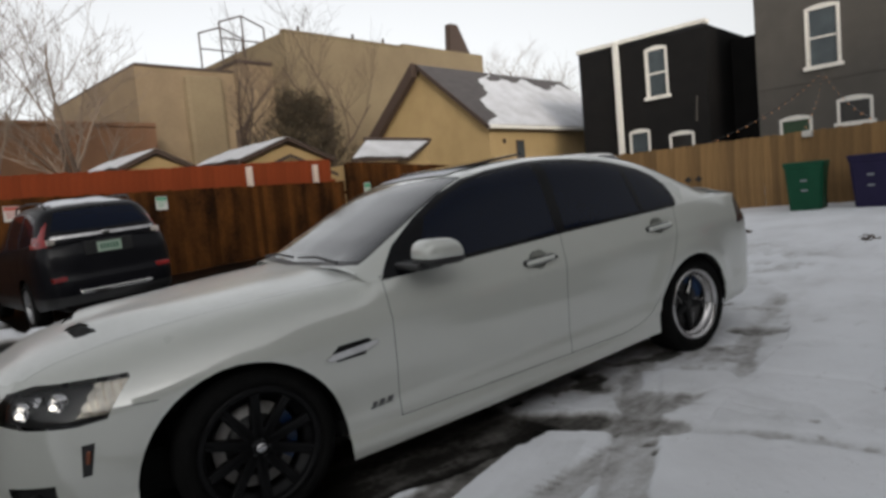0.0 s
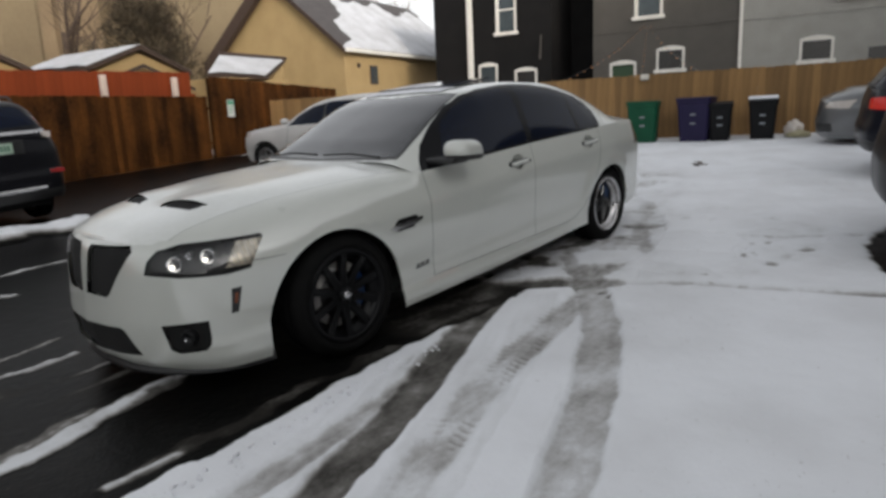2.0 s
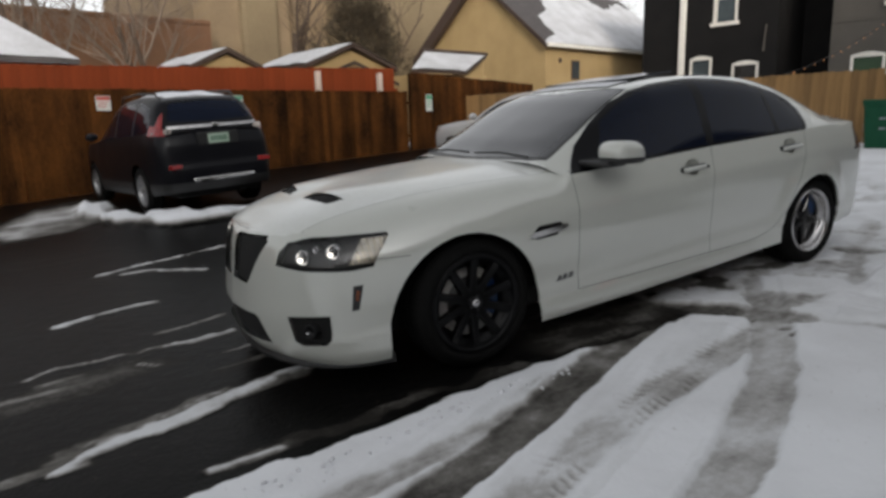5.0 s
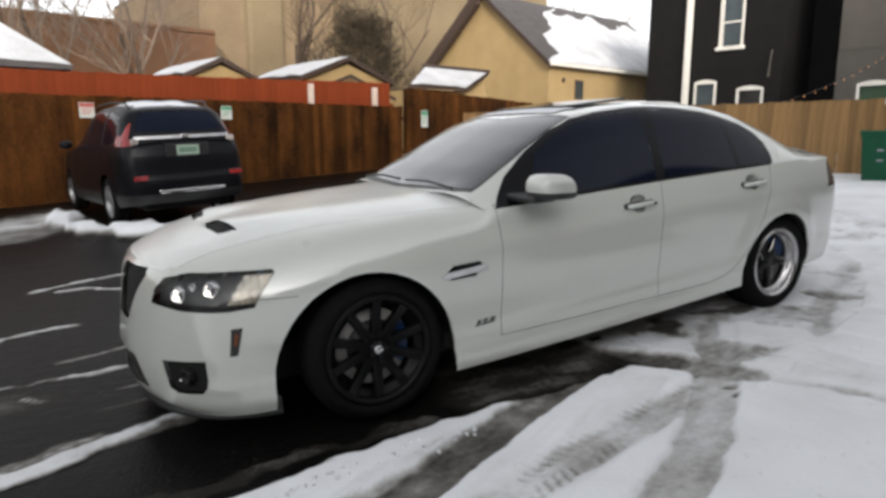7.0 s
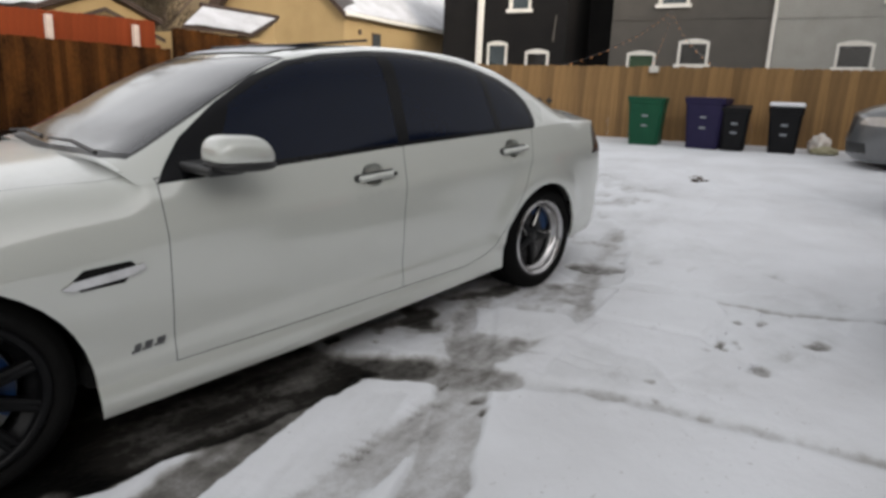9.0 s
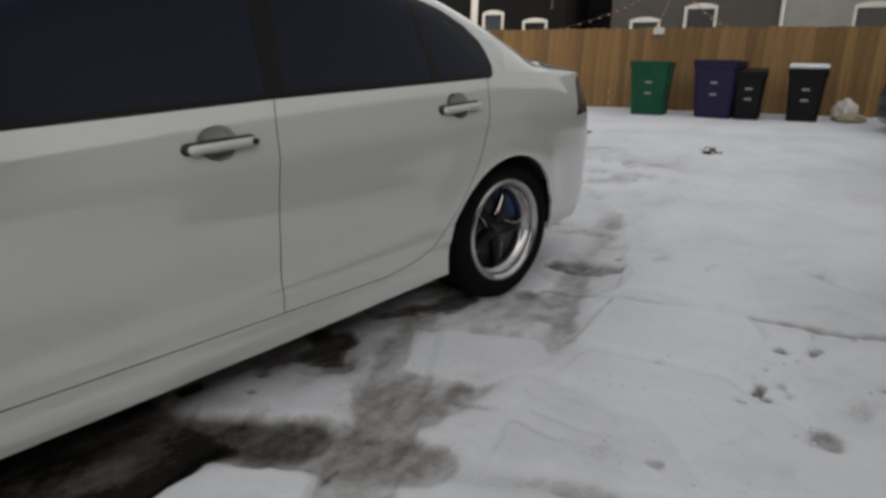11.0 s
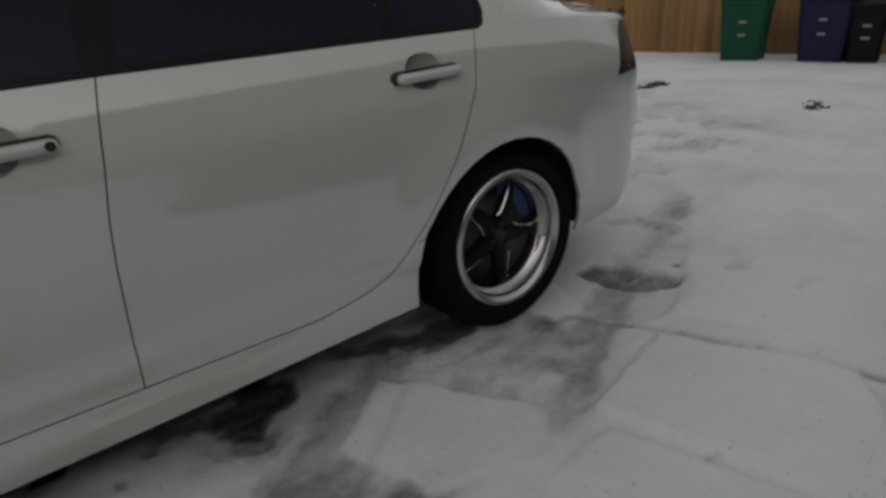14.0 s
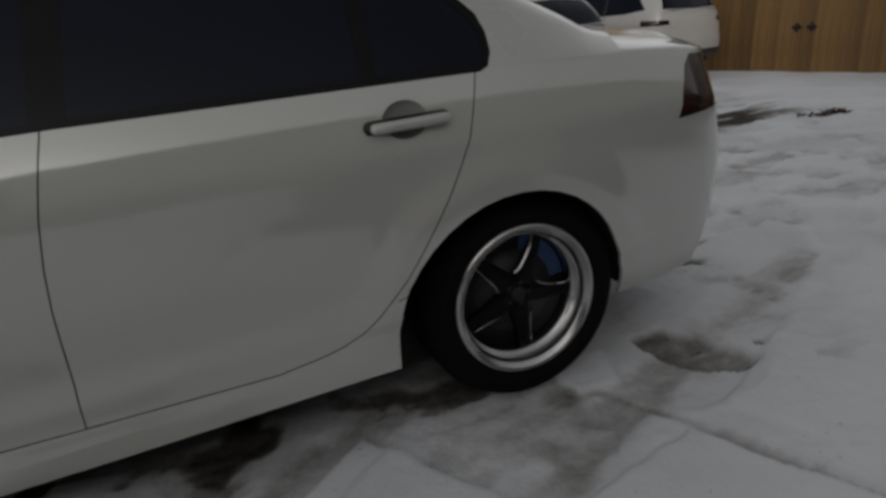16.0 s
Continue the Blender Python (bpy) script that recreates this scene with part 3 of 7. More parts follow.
def shell(sp, n=190, levels=26, across=18):
    """The left half of a car's skin: sides with both ends, bonnet, cabin and boot lid."""
    bm = bmesh.new()
    pts, nor = plan_line(sp["plan"], n)

    def sheet(rows):
        grid = [[bm.verts.new(p) for p in r] for r in rows]
        for a, b in zip(grid, grid[1:]):
            for k in range(len(a) - 1):
                bm.faces.new((a[k], b[k], b[k + 1], a[k + 1]))
    side, top = [], []
    for (x, y), (nx, ny) in zip(pts, nor):
        zb, zs = curve(sp["bottom"], x), curve(sp["belt"], x)
        k = nx * nx
        col = []
        for j in range(levels + 1):
            s = j / levels
            end = sp["front"] if x < 1.0 else sp["rear"]
            d = (1 - k) * curve(sp["side"], s) + k * curve(end, s)
            col.append(Vector((x - nx * d, y - ny * d, zb + (zs - zb) * s)))
        side.append(col)
        top.append(col[-1])
    sheet(side)
    x0, x1 = sp["cowl"]
    r0, r1 = sp["deck"]
    ends = {"hood": [], "deck": []}
    for p in top:
        if p.x <= x0 + 0.02:
            ends["hood"].append(p)
        if p.x >= r0 - 0.02:
            ends["deck"].append(p)
    for kind, ps in ends.items():
        rows = []
        for p in ps:
            if kind == "hood":
                f = (p.x - ps[0].x) / (ps[-1].x - ps[0].x)
                xc = ps[0].x + (x1 - ps[0].x) * f
            else:
                f = (p.x - ps[0].x) / (ps[-1].x - ps[0].x)
                xc = r1 + (ps[-1].x - r1) * f
            zc = max(curve(sp["mid"], xc), p.z)
            row = []
            for j in range(across + 1):
                t = j / across
                t = t * t * (3 - 2 * t) * 0.4 + t * 0.6
                row.append(Vector((p.x + (xc - p.x) * t, p.y * (1 - t), zc - (zc - p.z) * (1 - t) ** sp.get("crown", 2.6))))
            rows.append(row)
        sheet(rows)
    rows = []
    m = 80
    for i in range(m + 1):
        f = i / m
        xs, xc = x0 + (r0 - x0) * f, x1 + (r1 - x1) * f
        j = min(range(len(top)), key=lambda q: abs(top[q].x - xs))
        e = top[j]
        zc = curve(sp["mid"], xc)
        row = []
        for j in range(33):
            t = j / 32
            yy, zz = curve(sp["cabin_y"], t), curve(sp["cabin_z"], t)
            row.append(Vector((xs + (xc - xs) * t, e.y * yy, e.z + (zc - e.z) * zz)))
        rows.append(row)
    sheet(rows)
    bmesh.ops.remove_doubles(bm, verts=bm.verts, dist=0.004)
    if sp.get("scoops"):
        # rolled flares over the wheel openings
        for v in bm.verts:
            c = v.co
            if c.y < -0.6 and 0.3 < c.z < 0.95:
                for cx, rx, rz, out in ((-0.052, 0.432, 0.44, 0.005), (2.905, 0.384, 0.388, 0.022)):
                    r = math.hypot((c.x - cx) / rx, (c.z - 0.285) / rz)
                    f = min(max((1.40 - r) / 0.30, 0), 1)
                    c.y -= out * f * f * (3 - 2 * f) * min(max((c.z - 0.3) / 0.2, 0), 1)
        # sill panels that flare outwards below the doors
        for v in bm.verts:
            c = v.co
            if c.y < -0.6 and 0.2 < c.x < 2.62 and c.z < 0.33:
                f = min(max((0.277 + 0.0117 * (c.x - 0.34) - c.z) / 0.085, 0), 1)
                c.y -= 0.026 * f ** 0.8 * min(1.0, (c.x - 0.2) / 0.1)
        # raised backs of the bonnet scoops, and a soft run from the wings into the pillars
        for v in bm.verts:
            c = v.co
            if c.z > 0.8 and -0.65 < c.x < 0.1 and c.y > -0.52:
                t = c.x - (-0.555 + 0.22 * (-c.y - 0.27))
                if t > -0.01:
                    v.co.z += 0.022 * math.exp(-((c.y + 0.27) / 0.15) ** 4) * math.exp(-(max(t, 0) / 0.24) ** 2)
        wing = [v for v in bm.verts if -0.80 < v.co.x < 0.62 and v.co.z > 0.73 and v.co.y < -0.40 and not v.is_boundary]
        for _ in range(16):
            bmesh.ops.smooth_vert(bm, verts=wing, factor=0.5, use_axis_x=False, use_axis_y=True, use_axis_z=True)
        zone = [v for v in bm.verts if 0.42 < v.co.x < 1.0 and v.co.z > 0.9 and v.co.y < -0.45 and not v.is_boundary]
        for _ in range(14):
            bmesh.ops.smooth_vert(bm, verts=zone, factor=0.5, use_axis_x=False, use_axis_y=True, use_axis_z=True)
    bmesh.ops.recalc_face_normals(bm, faces=bm.faces)
    up = max(bm.faces, key=lambda f: f.calc_center_median().z)
    if up.normal.z < 0:
        bmesh.ops.reverse_faces(bm, faces=bm.faces)
    return bm


SIDE_ON = lambda c: (c.x, c.z)
FRONT_ON = lambda c: (c.y, c.z)
TOP_ON = lambda c: (c.x, c.y)
CORNER = lambda c: ((c.x - c.y) * 0.7071, c.z)
AXIS = {SIDE_ON: ((1, 0, 0), (0, 0, 1)), FRONT_ON: ((0, 1, 0), (0, 0, 1)), TOP_ON: ((1, 0, 0), (0, 1, 0)), CORNER: ((0.7071, -0.7071, 0), (0, 0, 1))}


def knife(bm, poly, view, keep, ids, layer, number=None):
    """Cuts a convex outline, seen along a view, into the skin. The faces inside get the number, or go."""
    area = sum(a[0] * b[1] - b[0] * a[1] for a, b in zip(poly, poly[1:] + poly[:1]))
    if area < 0:
        poly = poly[::-1]
    lo = [min(p[k] for p in poly) - 0.05 for k in (0, 1)]
    hi = [max(p[k] for p in poly) + 0.05 for k in (0, 1)]
    e1, e2 = (Vector(v) for v in AXIS[view])

    def near():
        out = []
        for f in bm.faces:
            c = f.calc_center_median()
            q = view(c)
            if lo[0] < q[0] < hi[0] and lo[1] < q[1] < hi[1] and keep(c) and f[layer] in ids:
                out.append(f)
        return out
    for a, b in zip(poly, poly[1:] + poly[:1]):
        n = e1 * (b[1] - a[1]) - e2 * (b[0] - a[0])
        if n.length < 1e-6:
            continue
        fs = near()
        geom = list({v for f in fs for v in f.verts}) + list({e for f in fs for e in f.edges}) + fs
        bmesh.ops.bisect_plane(bm, geom=geom, dist=1e-5, plane_co=e1 * a[0] + e2 * a[1], plane_no=n.normalized())
    inside = []
    for f in near():
        q = view(f.calc_center_median())
        if all((b[0] - a[0]) * (q[1] - a[1]) - (b[1] - a[1]) * (q[0] - a[0]) > 0 for a, b in zip(poly, poly[1:] + poly[:1])):
            inside.append(f)
    if number is None:
        bmesh.ops.delete(bm, geom=inside, context='FACES')
    else:
        for f in inside:
            f[layer] = number
    return inside


def grown(poly, d):
    """A convex outline moved outwards by d."""
    area = sum(a[0] * b[1] - b[0] * a[1] for a, b in zip(poly, poly[1:] + poly[:1]))
    if area < 0:
        poly = poly[::-1]
    n, out = len(poly), []
    for i in range(n):
        a, b, c = Vector(poly[i - 1]), Vector(poly[i]), Vector(poly[(i + 1) % n])
        n1 = Vector((b.y - a.y, a.x - b.x)).normalized()
        n2 = Vector((c.y - b.y, b.x - c.x)).normalized()
        m = (n1 + n2) / max(1 + n1.dot(n2), 0.4)
        out.append(tuple(b + d * m))
    return out


def pull(bm, layer, number, depth=0.0):
    """A bmesh of the faces with a number, sunk by a depth."""
    out = bmesh.new()
    seen = {}
    for f in bm.faces:
        if f[layer] != number:
            continue
        vs = []
        for v in f.verts:
            if v.index not in seen:
                seen[v.index] = out.verts.new(v.co - v.normal * depth)
            vs.append(seen[v.index])
        try:
            out.faces.new(vs)
        except ValueError:
            pass
    return out


def rim_edges(bm, depth):
    """Turns the open edges of a panel inwards, so that it has thickness."""
    bm.normal_update()
    es = [e for e in bm.edges if e.is_boundary]
    vn = {v: v.normal.copy() for e in es for v in e.verts}
    r = bmesh.ops.extrude_edge_only(bm, edges=es)
    nv = [g for g in r["geom"] if isinstance(g, bmesh.types.BMVert)]
    for v in nv:
        src = min(vn, key=lambda s: (s.co - v.co).length_squared) if len(vn) < 400 else None
        n = vn[src] if src else Vector((0, -1, 0))
        v.co -= n * depth
    return bm


def loose(bm):
    """The separate pieces of a mesh, each as a bmesh of its own."""
    bm.verts.index_update()
    todo, out = set(bm.faces), []
    while todo:
        stack, piece = [todo.pop()], []
        while stack:
            f = stack.pop()
            piece.append(f)
            for e in f.edges:
                for g in e.link_faces:
                    if g in todo:
                        todo.discard(g)
                        stack.append(g)
        b, seen = bmesh.new(), {}
        for f in sorted(piece, key=lambda q: q.index):
            for v in f.verts:
                if v not in seen:
                    seen[v] = b.verts.new(v.co)
            b.faces.new([seen[v] for v in f.verts])
        out.append((sum(f.calc_center_median().x for f in piece) / len(piece), b))
    bm.free()
    return [b for _, b in sorted(out, key=lambda q: q[0]) if len(b.faces) > 3]


def flip(bm):
    """The same mesh for the other side of a car."""
    out = bm.copy()
    for v in out.verts:
        v.co.y = -v.co.y
    bmesh.ops.reverse_faces(out, faces=out.faces)
    return out


def both(name, bm, material, parent, label="", smooth=True):
    o = flip(bm)
    a = part(name, bm, material, parent, label, smooth)
    part(name, o, material, parent, label, smooth)
    return a


def arch(cx, cz, rx, rz, n=20, low=0.05):
    return [(cx + rx * math.cos(math.pi * k / n), cz + rz * math.sin(math.pi * k / n)) for k in range(n + 1)] + [(cx - rx, low), (cx + rx, low)]


def tyre_bm(r, rim, width):
    h = width / 2
    prof = [(rim, -h + 0.015), (rim + 0.01, -h), ((r + rim) / 2, -h - 0.008), (r - 0.035, -h + 0.002), (r - 0.012, -h + 0.018), (r, -h + 0.05),
            (r + 0.001, -0.03), (r - 0.008, -0.026), (r - 0.008, -0.016), (r, -0.012), (r, 0.012), (r - 0.008, 0.016), (r - 0.008, 0.026), (r + 0.001, 0.03),
            (r, h - 0.05), (r - 0.012, h - 0.018), (r - 0.035, h), ((r + rim) / 2, h + 0.008), (rim + 0.01, h), (rim, h - 0.015)]
    return lathe(prof, 64)


def spoke_bm(r0, r1, w0, w1, y0, y1, thick, fork=0.0):
    """One spoke along +x of the wheel, its outer face at -y; with a fork it splits in two towards the rim."""
    bm = bmesh.new()
    for s in ((-1, 1) if fork else (0,)):
        sec = []
        for r, w, y, off in ((r0, w0, y0, 0.0), ((r0 + r1) / 2, (w0 + w1) / 2, (y0 * 0.6 + y1 * 0.4), s * fork * 0.35), (r1, w1, y1, s * fork)):
            sec.append([bm.verts.new((r, yy, off + ww)) for yy, ww in ((y, -w * 0.5), (y - 0.004, -w * 0.25), (y - 0.004, w * 0.25), (y, w * 0.5), (y + thick, w * 0.55), (y + thick, -w * 0.55))])
        for a, b in zip(sec, sec[1:]):
            for k in range(6):
                bm.faces.new((a[k], a[(k + 1) % 6], b[(k + 1) % 6], b[k]))
        bm.faces.new(sec[0])
        bm.faces.new(sec[-1][::-1])
    bmesh.ops.recalc_face_normals(bm, faces=bm.faces)
    return bm


def wheel(parent, x, y, r, rim, width, style, mats, name="wheel"):
    """A wheel whose outer face looks to -y, as a part with tyre, barrel, spokes, hub and brake."""
    rimm, spoke_m = mats
    flipm = Matrix.Rotation(math.pi, 4, 'Z') if y > 0 else Matrix.Identity(4)
    h = width / 2
    w = part(name, lathe([(rim + 0.004, -h + 0.012), (rim - 0.004, -h + 0.002), *(((rim - 0.010, -h + 0.001), (rim - 0.013, -h + 0.008), (rim - 0.026, -h + 0.011), (rim - 0.029, -h + 0.020), (rim - 0.032, -h + 0.052), (rim - 0.043, -h + 0.056), (rim - 0.047, -h + 0.066), (rim - 0.05, -h + 0.10)) if style == "star" else ((rim - 0.022, -h + 0.004), (rim - 0.03, -h + 0.016), (rim - 0.036, -h + 0.05), (rim - 0.06, -h + 0.05))), (rim - 0.062, h - 0.03), (rim, h - 0.01)], 64), rimm, parent,
             "polished deep-lip wheel rim" if style == "star" else "gloss black wheel rim", True)
    w.matrix_local = pose(x, y, r) @ flipm
    part("tyre", tyre_bm(r, rim, width), RUBBER, w, "", True)
    dy = -h + (0.075 if style == "star" else 0.03)
    if style == "star":
        one = spoke_bm(0.035, rim - 0.046, 0.064, 0.030, dy - 0.005, dy + 0.012, 0.03)
        count = 5
    elif style == "ten":
        one = spoke_bm(0.04, rim - 0.02, 0.05, 0.017, dy + 0.012, dy - 0.012, 0.03, 0.012)
        count = 10
    else:
        one = spoke_bm(0.035, rim - 0.02, 0.06, 0.05, dy, dy + 0.004, 0.02)
        count = 5
    me = None
    for k in range(count):
        if me is None:
            s = part("spoke", one, spoke_m, w)
            me = s.data
        else:
            s = new("spoke", me)
            s.parent = w
        s.matrix_local = Matrix.Rotation(2 * math.pi * (k + (0.14 if style == "star" else 0.55)) / count, 4, 'Y')
    if style == "star":
        edge = None
        for k in range(5):
            if edge is None:
                bm = bmesh.new()
                tube(bm, [(0.058, dy - 0.008, 0.040), (0.075, dy - 0.010, 0.031), (0.11, dy - 0.007, 0.025), (rim - 0.085, dy - 0.002, 0.022), (rim - 0.055, dy + 0.006, 0.024)], [0.002, 0.0035, 0.004, 0.0035, 0.002], 6)
                s = part("spoke_edge", bm, CHROME, w)
                edge = s.data
            else:
                s = new("spoke_edge", edge)
                s.parent = w
            s.matrix_local = Matrix.Rotation(2 * math.pi * (k + 0.14) / 5, 4, 'Y')
    part("hub", lathe([(0.001, dy - 0.014), (0.03, dy - 0.012), (0.042, dy), (0.05, dy + 0.02), (0.05, dy + 0.05)], 32), spoke_m, w, "", True)
    part("centre_cap", lathe([(0.001, dy - 0.022), (0.018, dy - 0.021), (0.024, dy - 0.014), (0.026, dy)], 24), REFLECT if style == "ten" else BLACK, w, "", True)
    for k in range(5):
        nut = lathe([(0.001, dy - 0.014), (0.008, dy - 0.013), (0.009, dy), (0.009, dy + 0.02)], 8)
        bmesh.ops.translate(nut, verts=nut.verts, vec=(0.034 * math.cos(1.257 * k), 0.002, 0.034 * math.sin(1.257 * k)))
        part("wheel_nut", nut, BLACK, w)
    part("brake_hat", lathe([(0.001, -0.036), (0.132, -0.036), (0.134, -0.02)], 40), BLACK, w, "", True)
    part("brake_disc", lathe([(0.06, -0.03), (0.182, -0.03), (0.182, 0.0), (0.06, 0.0)], 48), DISC if style == "ten" else LAMPBACK, w, "", True)
    part("back_plate", lathe([(0.001, 0.04), (rim - 0.04, 0.04), (rim - 0.04, 0.05), (0.001, 0.05)], 32), MATT, w)
    cal = bmesh.new()
    for k in range(7):
        a = radians(-38 + 76 * k / 6) if style != "star" else radians(8 + 72 * k / 6)
        for rr in (0.115, 0.18):
            for yy in (-0.045, 0.045):
                cal.verts.new((rr * math.cos(a), yy + 0.01, rr * math.sin(a)))
    bmesh.ops.convex_hull(cal, input=cal.verts)
    part("brake_caliper", cal, CALIPER, w, "blue brake caliper")
    return w


SEDAN = dict(
    plan=[(-1.035, 0.0), (-1.015, 0.25), (-0.947, 0.48), (-0.843, 0.66), (-0.70, 0.79), (-0.52, 0.86), (-0.25, 0.905), (0.1, 0.928), (0.6, 0.938), (1.2, 0.945), (1.8, 0.945), (2.4, 0.94),
          (2.9, 0.935), (3.25, 0.905), (3.5, 0.865), (3.68, 0.822), (3.82, 0.730), (3.92, 0.56), (3.975, 0.3), (3.99, 0.0)],
    bottom=[(-1.0, 0.155), (-0.7, 0.15), (-0.4, 0.16), (0.3, 0.165), (1.0, 0.182), (1.7, 0.206), (2.5, 0.236), (3.2, 0.255), (3.6, 0.26), (4.0, 0.28)],
    belt=[(-1.0, 0.79), (-0.75, 0.795), (-0.5, 0.815), (-0.2, 0.865), (0.2, 0.905), (0.68, 0.93), (1.2, 0.952), (1.8, 0.978), (2.4, 0.992), (2.83, 1.0), (3.3, 1.0), (3.7, 0.985), (4.0, 0.965)],
    side=[(0.0, 0.03), (0.10, 0.010), (0.16, 0.013), (0.2, 0.008), (0.27, 0.016), (0.34, 0.012), (0.46, 0.003), (0.6, 0.0), (0.74, 0.002), (0.78, 0.004), (0.81, 0.014), (0.9, 0.039), (1.0, 0.07)],
    front=[(0.0, 0.07), (0.06, 0.03), (0.15, 0.01), (0.35, 0.0), (0.5, 0.012), (0.7, 0.03), (0.88, 0.05), (0.96, 0.068), (1.0, 0.10)],
    rear=[(0.0, 0.14), (0.1, 0.07), (0.22, 0.02), (0.35, 0.002), (0.5, 0.0), (0.62, 0.012), (0.8, 0.042), (1.0, 0.075)],
    mid=[(-0.9, 0.80), (-0.75, 0.866), (-0.5, 0.925), (-0.2, 0.96), (0.2, 0.982), (0.53, 1.0), (0.8, 1.125), (1.05, 1.245), (1.3, 1.355), (1.5, 1.408), (1.95, 1.440), (2.4, 1.418), (2.75, 1.353), (3.0, 1.265), (3.25, 1.153), (3.42, 1.075), (3.6, 1.05), (3.9, 1.03)],
    cowl=(0.62, 0.53), deck=(3.32, 3.45), crown=3.6, scoops=True,
    cabin_y=[(0, 1.0), (0.1, 0.985), (0.3, 0.91), (0.5, 0.825), (0.64, 0.735), (0.72, 0.665), (0.8, 0.54), (0.9, 0.29), (1.0, 0.0)],
    cabin_z=[(0, 0.0), (0.1, 0.07), (0.3, 0.4), (0.5, 0.72), (0.64, 0.885), (0.72, 0.94), (0.8, 0.97), (0.9, 0.993), (1.0, 1.0)],
)


def white_sedan():
    car = empty("sedan", Matrix.Rotation(-SLOPE, 4, 'Y'), "white four-door sports sedan with tinted windows parked on slushy snow", "car")
    bm = shell(SEDAN)
    L = bm.faces.layers.int.new("part")
    left = lambda c: c.y < -0.45
    body, gap, trim, screen, frit, lamp, grille, doorf, doorr, skirt, mark, tail, vent, back, gap2, slit, rsnow, pane1, pane2, pane3, hood = range(21)
    # openings for the wheels
    knife(bm, arch(-0.052, 0.285, 0.432, 0.440), SIDE_ON, left, {0}, L)
    knife(bm, arch(2.905, 0.285, 0.384, 0.388), SIDE_ON, left, {0}, L)
    bm.verts.index_update()
    # window opening and panes
    for outline in ([(0.675, 0.928), (0.83, 1.068), (1.02, 1.188), (1.21, 1.288), (1.38, 1.350), (1.55, 1.380), (1.79, 1.397), (1.845, 1.399), (1.845, 0.972)],
                    [(1.845, 0.972), (1.845, 1.399), (1.98, 1.398), (2.19, 1.383), (2.40, 1.351), (2.55, 1.314), (2.71, 1.262), (2.825, 1.198), (2.882, 1.138), (2.894, 1.088), (2.889, 1.040), (2.868, 1.004), (2.842, 0.992)]):
        knife(bm, outline, SIDE_ON, left, {body}, L, trim)
    panes = ([(0.90, 0.962), (1.06, 1.185), (1.24, 1.280), (1.40, 1.338), (1.60, 1.368), (1.845, 1.378), (1.80, 0.988)],
             [(1.87, 0.992), (1.925, 1.379), (2.06, 1.375), (2.25, 1.354), (2.40, 1.329), (2.53, 1.295), (2.52, 1.008)],
             [(2.56, 1.008), (2.572, 1.283), (2.69, 1.247), (2.80, 1.184), (2.858, 1.125), (2.871, 1.082), (2.866, 1.042), (2.849, 1.014)])
    for p, num in zip(panes, (pane1, pane2, pane3)):
        knife(bm, p, SIDE_ON, left, {trim}, L, num)
    # doors with their shut lines, sill panel
    fd = [(0.672, 0.945), (0.66, 0.6), (0.645, 0.292), (1.80, 0.306), (1.85, 1.0)]
    fall = [(0, 1.826, 1.0), (1, 1.795, 0.86), (2, 1.761, 0.6), (3, 1.757, 0.306)]
    rise = [(0, 2.2, 0.312), (1, 2.375, 0.342), (2, 2.513, 0.44), (3, 2.643, 0.619), (4, 2.774, 0.839), (5, 2.832, 1.01)]
    rd = [tuple(curve([(a, q[k]) for a, *q in run], i / 3) for k in (0, 1)) for run, n in ((fall, 10), (rise, 16)) for i in range(n)]
    for poly, num in ((rd, doorr), (fd, doorf)):
        knife(bm, grown(poly, 0.0017), SIDE_ON, left, {body}, L, gap2)
        knife(bm, grown(poly, -0.0017), SIDE_ON, left, {gap2}, L, num)
        for f in bm.faces:
            if f[L] == gap2:
                f[L] = gap
    knife(bm, [(0.30, 0.1), (0.34, 0.277), (2.2, 0.298), (2.6, 0.33), (2.6, 0.1)], SIDE_ON, left, {body}, L, skirt)
    for a, b in (((-0.52, 0.668), (-0.36, 0.665)), ((2.53, 0.435), (2.58, 0.447))):
        knife(bm, [a, b, (b[0], b[1] + 0.003), (a[0], a[1] + 0.003)], SIDE_ON, left, {body}, L, gap)
    # side vent, side marker, tail lamp
    knife(bm, [(0.335, 0.655), (0.385, 0.694), (0.53, 0.698), (0.545, 0.685), (0.505, 0.628), (0.37, 0.626)], SIDE_ON, left, {body}, L, vent)
    knife(bm, [(-0.637, 0.553), (-0.592, 0.557), (-0.62, 0.435), (-0.652, 0.432)], SIDE_ON, left, {body}, L, mark)
    knife(bm, [(3.522, 0.785), (3.59, 0.94), (3.63, 0.970), (4.05, 0.957), (4.05, 0.81)], SIDE_ON, lambda c: c.y < -0.35 and c.x > 3.5 and c.z < 1.0, {body}, L, tail)
    # recessed cups behind the door handles
    for hx, hz in ((1.60, 0.864), (2.606, 0.899)):
        ring = [(hx + 0.057 * math.cos(math.pi * k / 9), hz + 0.047 * math.sin(math.pi * k / 9)) for k in range(18)]
        knife(bm, ring, SIDE_ON, left, {doorf, doorr}, L)
    # nose: lamps, grille openings, intakes
    nose = lambda c: c.x < -0.3 and c.z < 0.85
    knife(bm, [(-0.285, 0.648), (-0.262, 0.712), (-0.205, 0.760), (-0.09, 0.781), (0.10, 0.785), (0.265, 0.785), (0.278, 0.77), (0.222, 0.638), (0.12, 0.626), (-0.1, 0.63)], CORNER, lambda c: nose(c) and c.y < -0.3, {body}, L, lamp)
